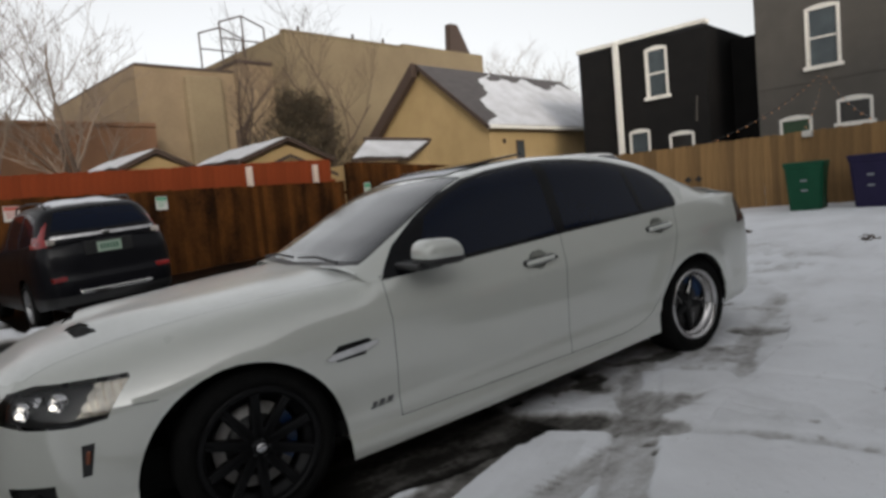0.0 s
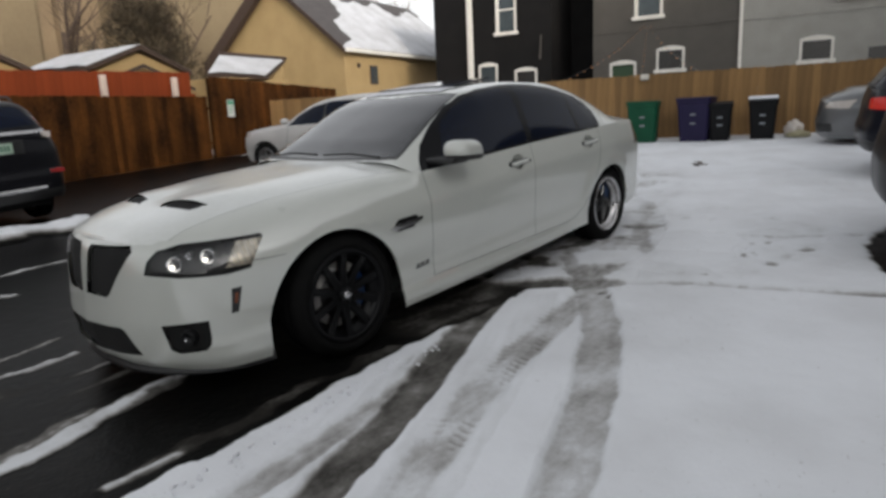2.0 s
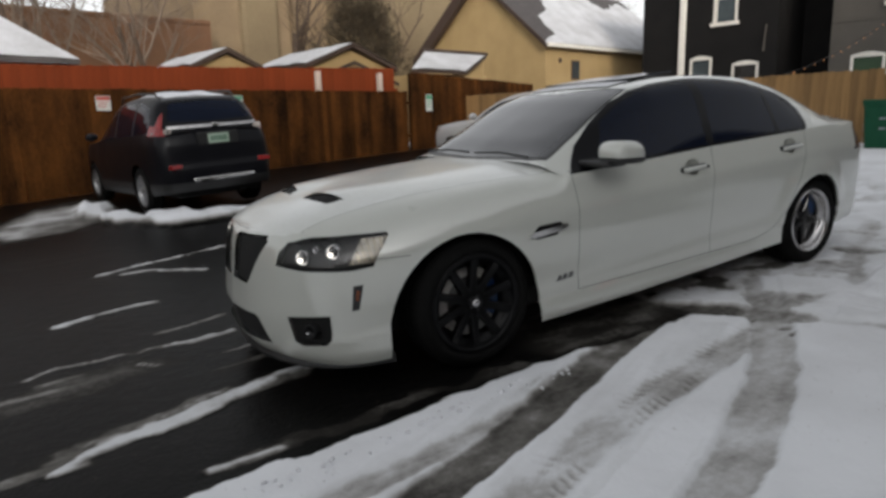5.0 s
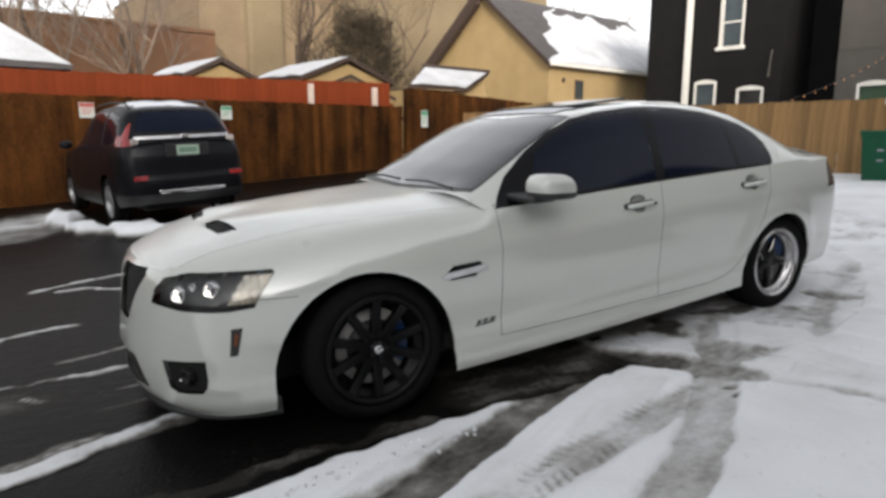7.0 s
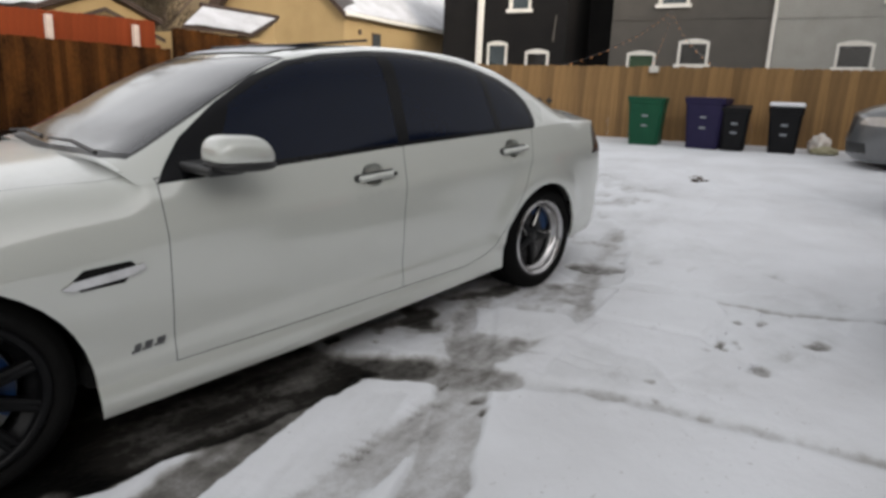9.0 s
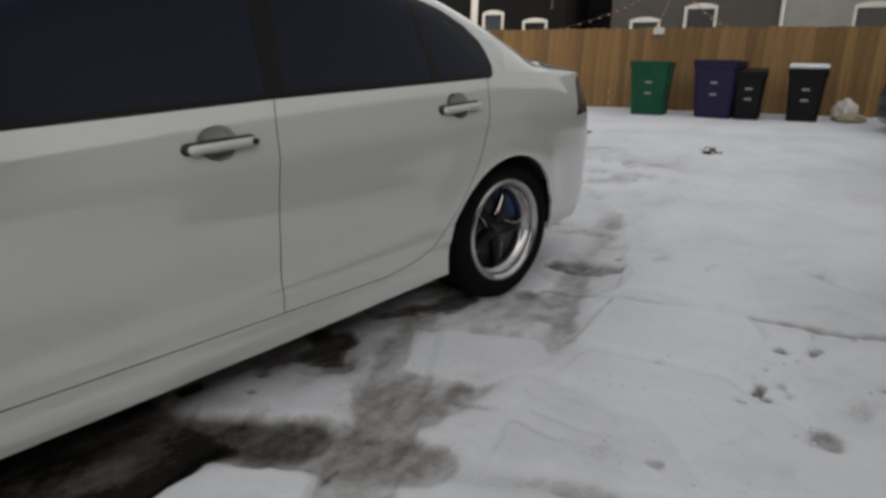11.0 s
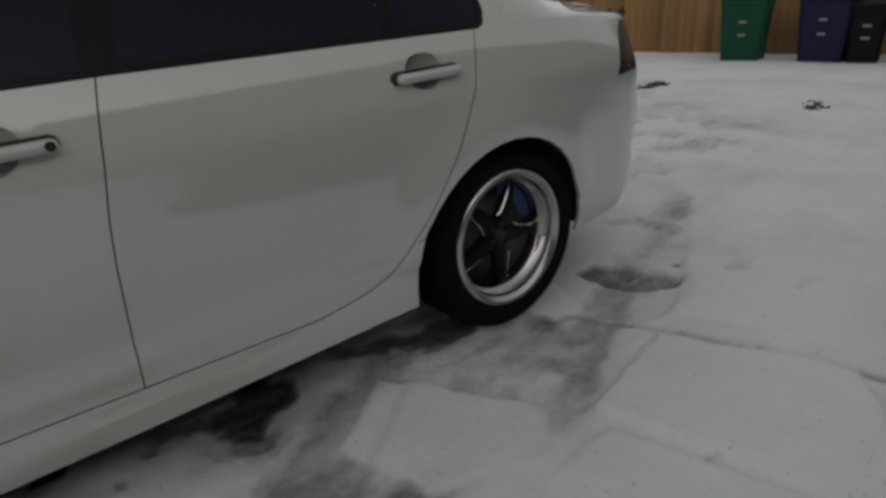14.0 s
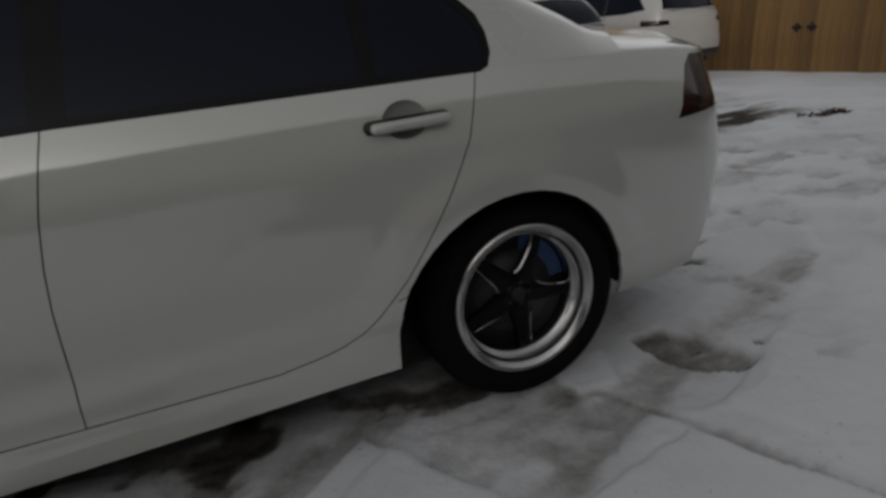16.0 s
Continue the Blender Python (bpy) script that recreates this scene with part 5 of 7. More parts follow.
def parked(name, spec, paint, place, label, category, lit=False, plate=False, snow=False, rims=CHROME, rails=False, box=False, low_lamp=False):
    """A parked car of simpler build, its nose to -x of its own place."""
    car = empty(name, place, label, category)
    bm = shell(spec, 110, 16, 10)
    L = bm.faces.layers.int.new("part")
    left = lambda c: c.y < -0.45
    sed = spec is SEDAN
    wb = 2.915 if sed else 2.62
    for cx in (0.0, wb):
        knife(bm, arch(cx, 0.32, 0.40, 0.39, 14), SIDE_ON, left, {0}, L)
    if sed:
        dlo = [(0.70, 0.94), (1.02, 1.185), (1.34, 1.315), (2.0, 1.39), (2.34, 1.36), (2.72, 1.2), (2.78, 1.01)]
        splits = (1.84, 2.55)
    else:
        k = 1.0 if spec is CROSSOVER else 0.9
        o = 0.0 if spec is CROSSOVER else 0.055
        dlo = [(x, k * z + o) for x, z in ((0.62, 1.05), (0.85, 1.26), (1.2, 1.44), (1.7, 1.54), (2.6, 1.54), (3.0, 1.46), (3.22, 1.16), (2.9, 1.115))]
        splits = (1.55, 2.45)
    knife(bm, dlo, SIDE_ON, left, {0}, L, 1)
    for x in splits:
        knife(bm, [(x, 0.9), (x + 0.05, 0.9), (x + 0.05, 1.7), (x, 1.7)], SIDE_ON, left, {1}, L, 2)
    top = lambda c: c.z > 0.97
    x0, x1 = spec["cowl"]
    if sed:
        knife(bm, [(0.62, 0.001), (0.75, -0.64), (1.40, -0.55), (1.35, 0.001)], TOP_ON, top, {0}, L, 3)
        knife(bm, [(2.66, 0.001), (2.70, -0.50), (3.28, -0.62), (3.38, 0.001)], TOP_ON, top, {0}, L, 4)
        knife(bm, [(3.50, 0.74), (3.54, 0.90), (3.86, 0.91), (3.86, 0.74)] if lit else [(3.56, 0.815), (3.64, 0.97), (4.05, 0.96), (4.05, 0.80)], SIDE_ON, lambda c: c.y < (-0.6 if lit else -0.4) and c.x > 3.4, {0}, L, 5)
        knife(bm, [(-0.28, 0.65), (-0.17, 0.745), (0.25, 0.77), (0.2, 0.64)], CORNER, lambda c: c.x < -0.3 and c.y < -0.3 and c.z < 0.85, {0}, L, 6)
        knife(bm, [(0.001, 0.50), (0.001, 0.74), (-0.44, 0.74), (-0.36, 0.50)], FRONT_ON, lambda c: c.x < -0.6, {0}, L, 7)
        knife(bm, [(0.001, 0.22), (0.001, 0.38), (-0.70, 0.40), (-0.72, 0.26)], FRONT_ON, lambda c: c.x < -0.6, {0}, L, 7)
    else:
        knife(bm, [(x1 + 0.06, 0.001), (x0 + 0.1, -0.68), (1.28, -0.56), (1.22, 0.001)], TOP_ON, top, {0}, L, 3)
        low = 0.12 if plate else 0.0
        knife(bm, [(0.001, (1.13 + low) * k + o), (0.001, 1.53 * k + o), (-0.50, 1.50 * k + o), (-0.655 + low / 4, (1.15 + low) * k + o)], FRONT_ON, lambda c: c.x > 3.0, {0}, L, 4)
        knife(bm, [(-0.95, 0.80), (-0.60, 0.82), (-0.57, 0.93), (-0.95, 0.95)] if lit else [(-0.95, 0.86), (-0.60, 0.87), (-0.60, 0.93), (-0.95, 0.95)] if low_lamp else [(-0.95, 1.08), (-0.68, 1.09), (-0.71, 1.22), (-0.95, 1.22)], FRONT_ON, lambda c: c.x > (3.3 if lit else 3.2 if low_lamp else 3.12), {0, 1}, L, 5)
        if not (lit or low_lamp):
            knife(bm, [(-0.56, 1.52), (-0.63, 1.54), (-0.87, 1.20), (-0.70, 1.20)], FRONT_ON, lambda c: c.x > 3.25, {0, 1}, L, 5)
        knife(bm, [(-0.2, 0.75), (-0.05, 0.86), (0.28, 0.92), (0.26, 0.80)], CORNER, lambda c: c.x < -0.2 and c.y < -0.3, {0}, L, 6)
        knife(bm, [(0.001, 0.55), (0.001, 0.82), (-0.45, 0.82), (-0.5, 0.55)], FRONT_ON, lambda c: c.x < -0.5, {0}, L, 7)
        knife(bm, [(-0.3, 0.2), (-0.3, 0.40), (4.0, 0.47), (4.0, 0.2)], SIDE_ON, lambda c: True, {0}, L, 8)
    for a, b in (((0.62, 0.45), (0.66, 1.0)), ((1.58, 0.45), (1.60, 1.05)), ((2.42, 0.6), (2.5, 1.1))):
        knife(bm, [a, b, (b[0] + 0.008, b[1]), (a[0] + 0.008, a[1])], SIDE_ON, left, {0}, L, 9)
    bm.normal_update()
    bm.verts.index_update()

    def whole(nm, number, material, depth=0.0, lab=""):
        b = pull(bm, L, number, depth)
        if not b.faces:
            b.free()
            return
        o = flip(b)
        t = bpy.data.meshes.new("tmp")
        o.to_mesh(t)
        o.free()
        b.from_mesh(t)
        bpy.data.meshes.remove(t)
        return part(nm, b, material, car, lab, True)
    whole("body", 0, paint)
    for nm, num, material, depth in (("shut_line", 9, MATT, 0.0), ("side_window", 1, GLASS, 0.004), ("pillar_trim", 2, BLACK, 0.0)):
        b = pull(bm, L, num, depth)
        b.faces.index_update()
        for piece in loose(b):
            both(nm, piece, material, car)
    whole("windscreen", 3, GLASS, 0.003)
    whole("rear_window", 4, GLASS, 0.003)
    both("tail_lamp", pull(bm, L, 5, -0.004), BRAKE if lit else SMOKED if low_lamp else REDLENS, car, "lit red tail lamp" if lit else "red tail lamp")
    both("headlight", pull(bm, L, 6, 0.0), LAMPCLEAR, car, "pale clear headlight")
    whole("grille", 7, BLACK, 0.01)
    whole("bumper", 8, BLACK, -0.004, "black plastic lower bumper")
    if box:
        skin = bvhtree.BVHTree.FromBMesh(bm)
        line = []
        for x, z in ((0.80, 1.14), (1.2, 1.345), (1.7, 1.442), (2.2, 1.45), (2.6, 1.442), (2.85, 1.405), (3.0, 1.365), (3.12, 1.24), (3.20, 1.11), (2.9, 1.06), (2.3, 1.05)):
            hit = skin.ray_cast(Vector((x, -2, z)), Vector((0, 1, 0)))[0]
            line.append((x, hit.y - 0.006, z))
        strip = bmesh.new()
        tube(strip, line, [0.011] * len(line), 6)
        both("window_chrome", strip, RIMLIP, car, "chrome strip round the side windows")
    bm.free()
    for s in (-1, 1):
        for cx in (0.0, wb):
            wheel(car, cx, s * 0.78, 0.335, 0.225, 0.22, "five", (rims, rims))
        m = bmesh.new()
        bmesh.ops.create_uvsphere(m, u_segments=16, v_segments=10, radius=1.0)
        bmesh.ops.scale(m, vec=(0.07, 0.10, 0.065), verts=m.verts)
        o = part("door_mirror", m, paint, car, "", True)
        o.matrix_local = Matrix.Translation((0.80 if sed else 0.72, s * 0.99, 1.0 if sed else 1.10))
        if rails:
            r = bmesh.new()
            tube(r, [(1.25, s * 0.56, 1.58), (1.4, s * 0.57, 1.655), (2.2, s * 0.58, 1.675), (2.9, s * 0.56, 1.64), (3.02, s * 0.55, 1.57)], [0.014] * 5, 8)
            part("roof_rail", r, BLACK, car)
    end = 3.99 if sed else 3.63
    part("underbody", slab((-0.6, -0.62, 0.24), (end - 0.25, 0.62, 0.45), 0.03), MATT, car)
    if plate:
        strip = bmesh.new()
        n = 16
        rows = []
        for i in range(n + 1):
            y = -0.66 + 1.32 * i / n
            x = end - 0.135 - 0.10 * (abs(y) / 0.75) ** 2.4
            rows.append([strip.verts.new((x + d, y, 1.185 + z)) for d, z in ((0.0, -0.025), (0.030, -0.018), (0.014, 0.020), (-0.006, 0.026))])
        for a, b in zip(rows, rows[1:]):
            for k2 in range(3):
                strip.faces.new((a[k2], a[k2 + 1], b[k2 + 1], b[k2]))
        part("chrome_strip", strip, RIMLIP, car, "chrome strip over the number plate")
        part("plate_recess", slab((end - 0.14, -0.30, 0.93), (end - 0.05, 0.30, 1.10), 0.01), BLACK, car)
        p = part("number_plate", slab((end - 0.06, -0.155, 0.945), (end - 0.042, 0.155, 1.075), 0.006), PLATE, car, "green and white number plate")
        for k2 in range(6):
            part("plate_mark", slab((end - 0.042, -0.115 + 0.04 * k2, 0.98), (end - 0.039, -0.09 + 0.04 * k2, 1.045)), PLATEMARK, p)
        part("emblem", slab((end - 0.125, -0.05, 1.165), (end - 0.098, 0.05, 1.215), 0.012), CHROME, car)
        part("skid_plate", slab((end - 0.10, -0.46, 0.465), (end + 0.012, 0.46, 0.515), 0.015), CHROME, car, "silver lower bumper insert")
        for s in (-1, 1):
            o = part("reflector", slab((end - 0.10, -0.09, -0.03), (end - 0.03 - end + 3.63, 0.09, 0.03), 0.008), REDLENS, car, "red bumper reflector")
            o.data.transform(Matrix.Translation((-(end - 0.065), 0, 0)))
            o.matrix_local = Matrix.Translation((end - 0.075, s * 0.66, 0.68)) @ Matrix.Rotation(-s * 0.25, 4, 'Z')
            o = part("lamp_clear", slab((-0.03, -0.06, -0.035), (0.02, 0.06, 0.035), 0.012), LAMPCLEAR, car, "clear lower tail lamp segment")
            o.matrix_local = Matrix.Translation((end - 0.165, s * 0.66, 1.14)) @ Matrix.Rotation(-s * 0.55, 4, 'Z')
    if box:
        rb = part("roof_box", slab((0.85, -0.40, 1.50), (3.0, 0.42, 1.84), 0.10), BLACK, car, "black roof box", True)
        for cx in (1.3, 2.5):
            part("crossbar", slab((cx - 0.03, -0.55, 1.40), (cx + 0.03, 0.55, 1.52), 0.01), BLACK, car)
        part("box_snow", slab((0.98, -0.33, 1.825), (2.9, 0.35, 1.875), 0.022), SNOWY, rb, "snow on the roof box", True)
    if snow:
        sb = bmesh.new()
        nx2, ny2 = 26, 16
        vs = []
        for i in range(nx2 + 1):
            row = []
            for j in range(ny2 + 1):
                x, y = 1.25 + 1.85 * i / nx2, -0.60 + 1.2 * j / ny2
                e = min(1.0, 5 * min(i / nx2, 1 - i / nx2), 4 * min(j / ny2, 1 - j / ny2))
                z = curve(spec["mid"], x) - 0.055 * (abs(y) / 0.6) ** 2.5 - 0.01 + 0.045 * e * (0.5 + value_noise(np.array(x * 4.0), np.array(y * 4.0), 5))
                row.append(sb.verts.new((x, y, float(z))))
            vs.append(row)
        for a, b in zip(vs, vs[1:]):
            for j in range(ny2):
                sb.faces.new((a[j], b[j], b[j + 1], a[j + 1]))
        part("roof_snow", sb, SNOWY, car, "thin layer of snow on the roof", True)
    return car


PLATE = mat("plate_green", (0.30, 0.42, 0.32), (0.42, 0.50, 0.42), 0.4)
PLATEMARK = mat("plate_mark", (0.05, 0.14, 0.09), None, 0.5)
LAMPCLEAR = mat("clear_lamp_plastic", (0.55, 0.5, 0.45), (0.4, 0.36, 0.33), 0.15, coat=0.6)
BLACKPAINT = mat("black_paint", (0.004, 0.004, 0.006), (0.007, 0.007, 0.009), 0.35, coat=0.12, scale=2, spec=0.1)
NAVYPAINT = mat("dark_blue_paint", (0.006, 0.007, 0.012), (0.01, 0.011, 0.017), 0.3, coat=0.2, scale=2, spec=0.12)
SILVER = mat("silver_paint", (0.12, 0.125, 0.13), (0.17, 0.175, 0.18), 0.3, 0.5, coat=0.7, scale=2)
DIRTYWHITE = mat("white_car_paint", (0.62, 0.60, 0.57), (0.7, 0.68, 0.65), 0.3, coat=0.8, scale=2)
# white car paint greyed to stand for the shade on one hatchback
SHADEDWHITE = mat("shaded_white_car_paint", (0.44, 0.43, 0.42), (0.52, 0.51, 0.49), 0.35, coat=0.5, scale=2)
GREYRIM = mat("alloy_grey", (0.25, 0.25, 0.26), (0.35, 0.35, 0.35), 0.35, 0.8)


def at_grid(u, w, turn, dz=0.0):
    """A place on the lot, turned in degrees from the grid, leaning with the ground."""
    p = UW(u, w)
    m = GRID @ Matrix.Rotation(radians(turn), 4, 'Z')
    ahead = m.to_3x3() @ Vector((1, 0, 0))
    sideways = m.to_3x3() @ Vector((0, 1, 0))
    rise = lambda d: (gz(p.x + d.x, p.y + d.y) - gz(p.x - d.x, p.y - d.y)) / 2
    lean = Matrix.Rotation(-math.atan(rise(ahead)), 4, 'Y') @ Matrix.Rotation(math.atan(rise(sideways)), 4, 'X')
    return Matrix.Translation((p.x, p.y, gz(p.x, p.y) + dz)) @ m @ lean


parked("crossover", CROSSOVER, BLACKPAINT, at_grid(1.70, 9.63, -92.4, 0.02) @ Matrix.Diagonal((1.05, 0.98, 1.05, 1.0)), "black crossover with snowy roof parked nose to the fence", "car", plate=True, snow=True, rims=GREYRIM, rails=True)
parked("sedan", SEDAN, BLACKPAINT, at_grid(2.8, -7.41, 90, 0.03), "black sedan with lit red tail lamps parked on snow", "car", lit=True, rims=GREYRIM)
parked("estate_car", WAGON, NAVYPAINT, at_grid(6.6, -7.1, 90, 0.0), "dark blue estate car with snowy roof box and lit tail lamps", "car", lit=True, rims=GREYRIM, box=True)
parked("sedan", SEDAN, SILVER, at_grid(10.3, -4.08, -90, -0.03), "silver grey sedan parked nose out near the bins", "car", rims=GREYRIM)
parked("hatchback", HATCH, SHADEDWHITE, at_grid(7.85, 6.75, -90, -0.03) @ Matrix.Diagonal((1.0, 1.0, 0.95, 1.0)), "white hatchback in shade-greyed paint parked beside another white hatchback", "car", rims=GREYRIM, low_lamp=True)
parked("hatchback", HATCH, DIRTYWHITE, at_grid(10.75, 7.0, -90, 0.0), "white hatchback parked beside the far fence", "car", rims=GREYRIM, low_lamp=True)


# ---- fences ----
PLANK_TAN = mat("tan_fence_wood", (0.175, 0.096, 0.034), (0.325, 0.188, 0.072), 0.8, scale=2.2, fine=30, bump=0.4, bump_scale=40, streak=(6, 6, 0.5), vary=0.28)
PLANK_BROWN = mat("brown_fence_wood", (0.007, 0.0032, 0.0016), (0.100, 0.037, 0.009), 0.85, scale=1.5, fine=22, bump=0.4, bump_scale=40, streak=(1.3, 1.3, 0.55), vary=0.38, spec=0.08, across=True)
PLANK_RED = mat("red_stained_fence_wood", (0.14, 0.024, 0.007), (0.205, 0.041, 0.011), 0.75, scale=2, fine=24, bump=0.3, bump_scale=40, streak=(5, 5, 0.5), vary=0.10, spec=0.15)
WHITEPOST = mat("weathered_white_post", (0.5, 0.4, 0.33), (0.62, 0.52, 0.45), 0.8, scale=5)


def plank_mesh(width, height, thick, ear=0.02):
    bm = prism([(-width / 2, -height), (width / 2, -height), (width / 2, -ear), (width / 2 - ear, 0), (-width / 2 + ear, 0), (-width / 2, -ear)], -thick / 2, thick / 2)
    me = bpy.data.meshes.new("plank")
    bm.to_mesh(me)
    bm.free()
    return me


def fence(label, a, b, tops, width, material, height=2.6, group="", skip=()):
    """A board fence between two places of the grid, its boards hung from a line of top heights."""
    a, b = UW(*a), UW(*b)
    d = b - a
    run = d.length
    turn = math.atan2(d.y, d.x)
    root = empty("fence", Matrix.Translation((a.x, a.y, gz(a.x, a.y))) @ Matrix.Rotation(turn, 4, 'Z'), label, "fence", group)
    mes = [plank_mesh(width * f - 0.006, height, 0.02) for f in (1.06, 1.05, 1.04)]
    for m in mes:
        m.materials.append(material)
    n = int(run / width)
    rnd = random.Random(int(run * 100))
    base = gz(a.x, a.y)
    for i in range(n):
        s = (i + 0.5) * width
        o = new("plank", mes[rnd.randrange(3)])
        o.parent = root
        o.matrix_local = Matrix.Translation((s, rnd.uniform(-0.006, 0.006), curve(tops, s / run) - base + rnd.uniform(-0.012, 0.012))) @ Matrix.Rotation(rnd.uniform(-0.006, 0.006), 4, 'Y')
    for k in range(int(run / 2.4) + 1):
        s = min(k * 2.4, run - 0.05)
        o = part("post", slab((-0.045, 0.015, -height), (0.045, 0.105, 0.0), 0.004), material, root)
        o.matrix_local = Matrix.Translation((s, 0, curve(tops, s / run) - base - 0.04))
    for z in (-0.25, -1.2):
        o = part("rail", slab((0, 0.014, -0.045), (run, 0.05, 0.045)), material, root)
        o.matrix_local = Matrix.Translation((0, 0, min(t for _, t in tops) - base + z))
    return root


far_fence = fence("tan weathered board fence at the end of the lot", (12.2, 11.6), (12.2, -11.5), [(0, 2.02), (1, 1.99)], 0.14, PLANK_TAN)
fence("dark brown board fence with parking signs", (-14.0, 11.6), (9.9, 11.6), [(0, 2.06), (1, 2.14)], 0.145, PLANK_BROWN)
fence("brown board fence behind the parked white sedan", (9.95, 11.6), (15.5, 11.6), [(0, 2.68), (1, 2.42)], 0.145, PLANK_BROWN, 3.0)
fence("taller red stained board fence behind the brown one", (-16.0, 12.2), (9.95, 12.2), [(0, 2.45), (0.64, 2.61), (1, 2.82)], 0.15, PLANK_RED, 3.0)

for w in (2.64, 2.41):
    part("gate_latch", slab((11.6 - w - 0.07, -0.045, 0.70), (11.6 - w + 0.07, -0.012, 0.75), 0.008), BLACK, far_fence, "dark metal gate latch")
    part("latch_plate", slab((11.6 - w - 0.025, -0.03, 0.66), (11.6 - w + 0.025, -0.0115, 0.79), 0.004), BLACK, far_fence)
SIGNWHITE = mat("sign_white", (0.62, 0.62, 0.58), (0.55, 0.55, 0.52), 0.5)
SIGNRED = mat("sign_red", (0.42, 0.09, 0.07), None, 0.5)
SIGNGREEN = mat("sign_green", (0.08, 0.30, 0.18), None, 0.5)
for u, z, wd, ht, band in ((1.63, 1.82, 0.28, 0.30, SIGNRED), (4.56, 1.84, 0.26, 0.30, SIGNGREEN), (10.6, 1.81, 0.24, 0.48, SIGNGREEN), (-1.05, 1.77, 0.34, 0.28, SIGNRED)):
    p = UW(u, 11.6)
    root = empty("parking_sign", Matrix.Translation((p.x, p.y, z)) @ GRID, "small white parking sign with a coloured band on the fence", "sign", "parking signs on the fence")
    part("sign_panel", slab((-wd / 2, -0.032, -ht / 2), (wd / 2, -0.022, ht / 2), 0.003), SIGNWHITE, root)
    part("sign_band", slab((-wd / 2 + 0.01, -0.036, ht * 0.2), (wd / 2 - 0.01, -0.033, ht * 0.46)), band, root)
    for k in range(3):
        part("sign_bar", slab((-wd * 0.36, -0.036, ht * (0.05 - 0.16 * k)), (wd * (0.36 - 0.1 * k), -0.033, ht * (0.11 - 0.16 * k))), band, root)

# ---- wheeled bins against the far fence ----
BINGREEN = mat("green_bin_plastic", (0.006, 0.06, 0.03), (0.01, 0.085, 0.042), 0.55, scale=4, spec=0.2)
BINPURPLE = mat("purple_bin_plastic", (0.016, 0.013, 0.045), (0.024, 0.019, 0.06), 0.55, scale=4, spec=0.2)
BINBLACK = mat("black_bin_plastic", (0.006, 0.006, 0.007), (0.011, 0.011, 0.012), 0.55, scale=4, spec=0.15)


def wheeled_bin(u, w, turn, wide, deep, high, m, label, snow=False, open_=0.0):
    p = UW(u, w)
    root = empty("wheeled_bin", Matrix.Translation((p.x, p.y, gz(p.x, p.y) - 0.05)) @ GRID @ Matrix.Rotation(radians(turn), 4, 'Z'), label, "bin", "bins along the far fence")
    b = bmesh.new()
    secs = []
    for z, k in ((0.03, 0.80), (0.05, 0.82), (high * 0.45, 0.9), (high - 0.1, 0.985), (high - 0.09, 1.03), (high - 0.03, 1.04), (high - 0.03, 0.97), (high - 0.12, 0.95)):
        hw, hd, c = wide / 2 * k, deep / 2 * k, 0.045
        secs.append([b.verts.new((x, y, z)) for x, y in ((-hd + c, -hw), (hd - c, -hw), (hd, -hw + c), (hd, hw - c), (hd - c, hw), (-hd + c, hw), (-hd, hw - c), (-hd, -hw + c))])
    for a, c in zip(secs, secs[1:]):
        for k in range(8):
            b.faces.new((a[k], a[(k + 1) % 8], c[(k + 1) % 8], c[k]))
    b.faces.new(secs[0][::-1])
    b.faces.new(secs[-1])
    part("bin_body", b, m, root)
    lid = bmesh.new()
    cuboid(lid, (-deep * 0.54, -wide * 0.53, 0), (deep * 0.5, wide * 0.53, 0.055), 0.022)
    o = part("lid", lid, m, root)
    o.matrix_local = Matrix.Translation((deep * 0.0, 0, high - 0.035)) @ Matrix.Rotation(radians(open_), 4, 'Y')
    bar = bmesh.new()
    tube(bar, [(deep * 0.55, -wide * 0.4, high - 0.06), (deep * 0.55, wide * 0.4, high - 0.06)], [0.014, 0.014], 8)
    part("handle_bar", bar, m, root)
    for s in (-1, 1):
        wv = lathe([(0.03, -0.03), (0.11, -0.03), (0.125, -0.015), (0.125, 0.015), (0.11, 0.03), (0.03, 0.03)], 20)
        o = part("bin_wheel", wv, RUBBER, root)
        o.matrix_local = Matrix.Translation((deep * 0.42, s * wide * 0.36, 0.125))
    for z in (0.62, 0.42):
        part("moulded_mark", slab((-deep * (0.40 + 0.1 * z) - 0.028, -0.05, high * z), (-deep * (0.40 + 0.1 * z), 0.05, high * z + 0.035), 0.004), BINMARK, root)
    if snow:
        s = bmesh.new()
        cuboid(s, (-deep * 0.52, -wide * 0.52, 0), (deep * 0.46, wide * 0.52, 0.075), 0.03)
        part("snow_cap", s, SNOWY, root, "cap of snow on the lid", True).matrix_local = Matrix.Translation((0, 0, high + 0.018))
    return root


BINMARK = mat("moulded_mark", (0.28, 0.3, 0.32), (0.2, 0.22, 0.24), 0.5)
wheeled_bin(11.35, 0.12, 6, 0.62, 0.66, 0.87, BINGREEN, "green wheeled bin standing in snow against the fence")
wheeled_bin(11.4, -0.92, -3, 0.64, 0.68, 0.89, BINPURPLE, "dark purple wheeled bin in snow against the fence")
wheeled_bin(11.35, -1.39, 4, 0.44, 0.52, 0.76, BINBLACK, "small black wheeled bin with a heaped lid", open_=-6)
wheeled_bin(11.35, -2.16, 2, 0.5, 0.55, 0.77, BINBLACK, "black wheeled bin with snow on its lid", snow=True)
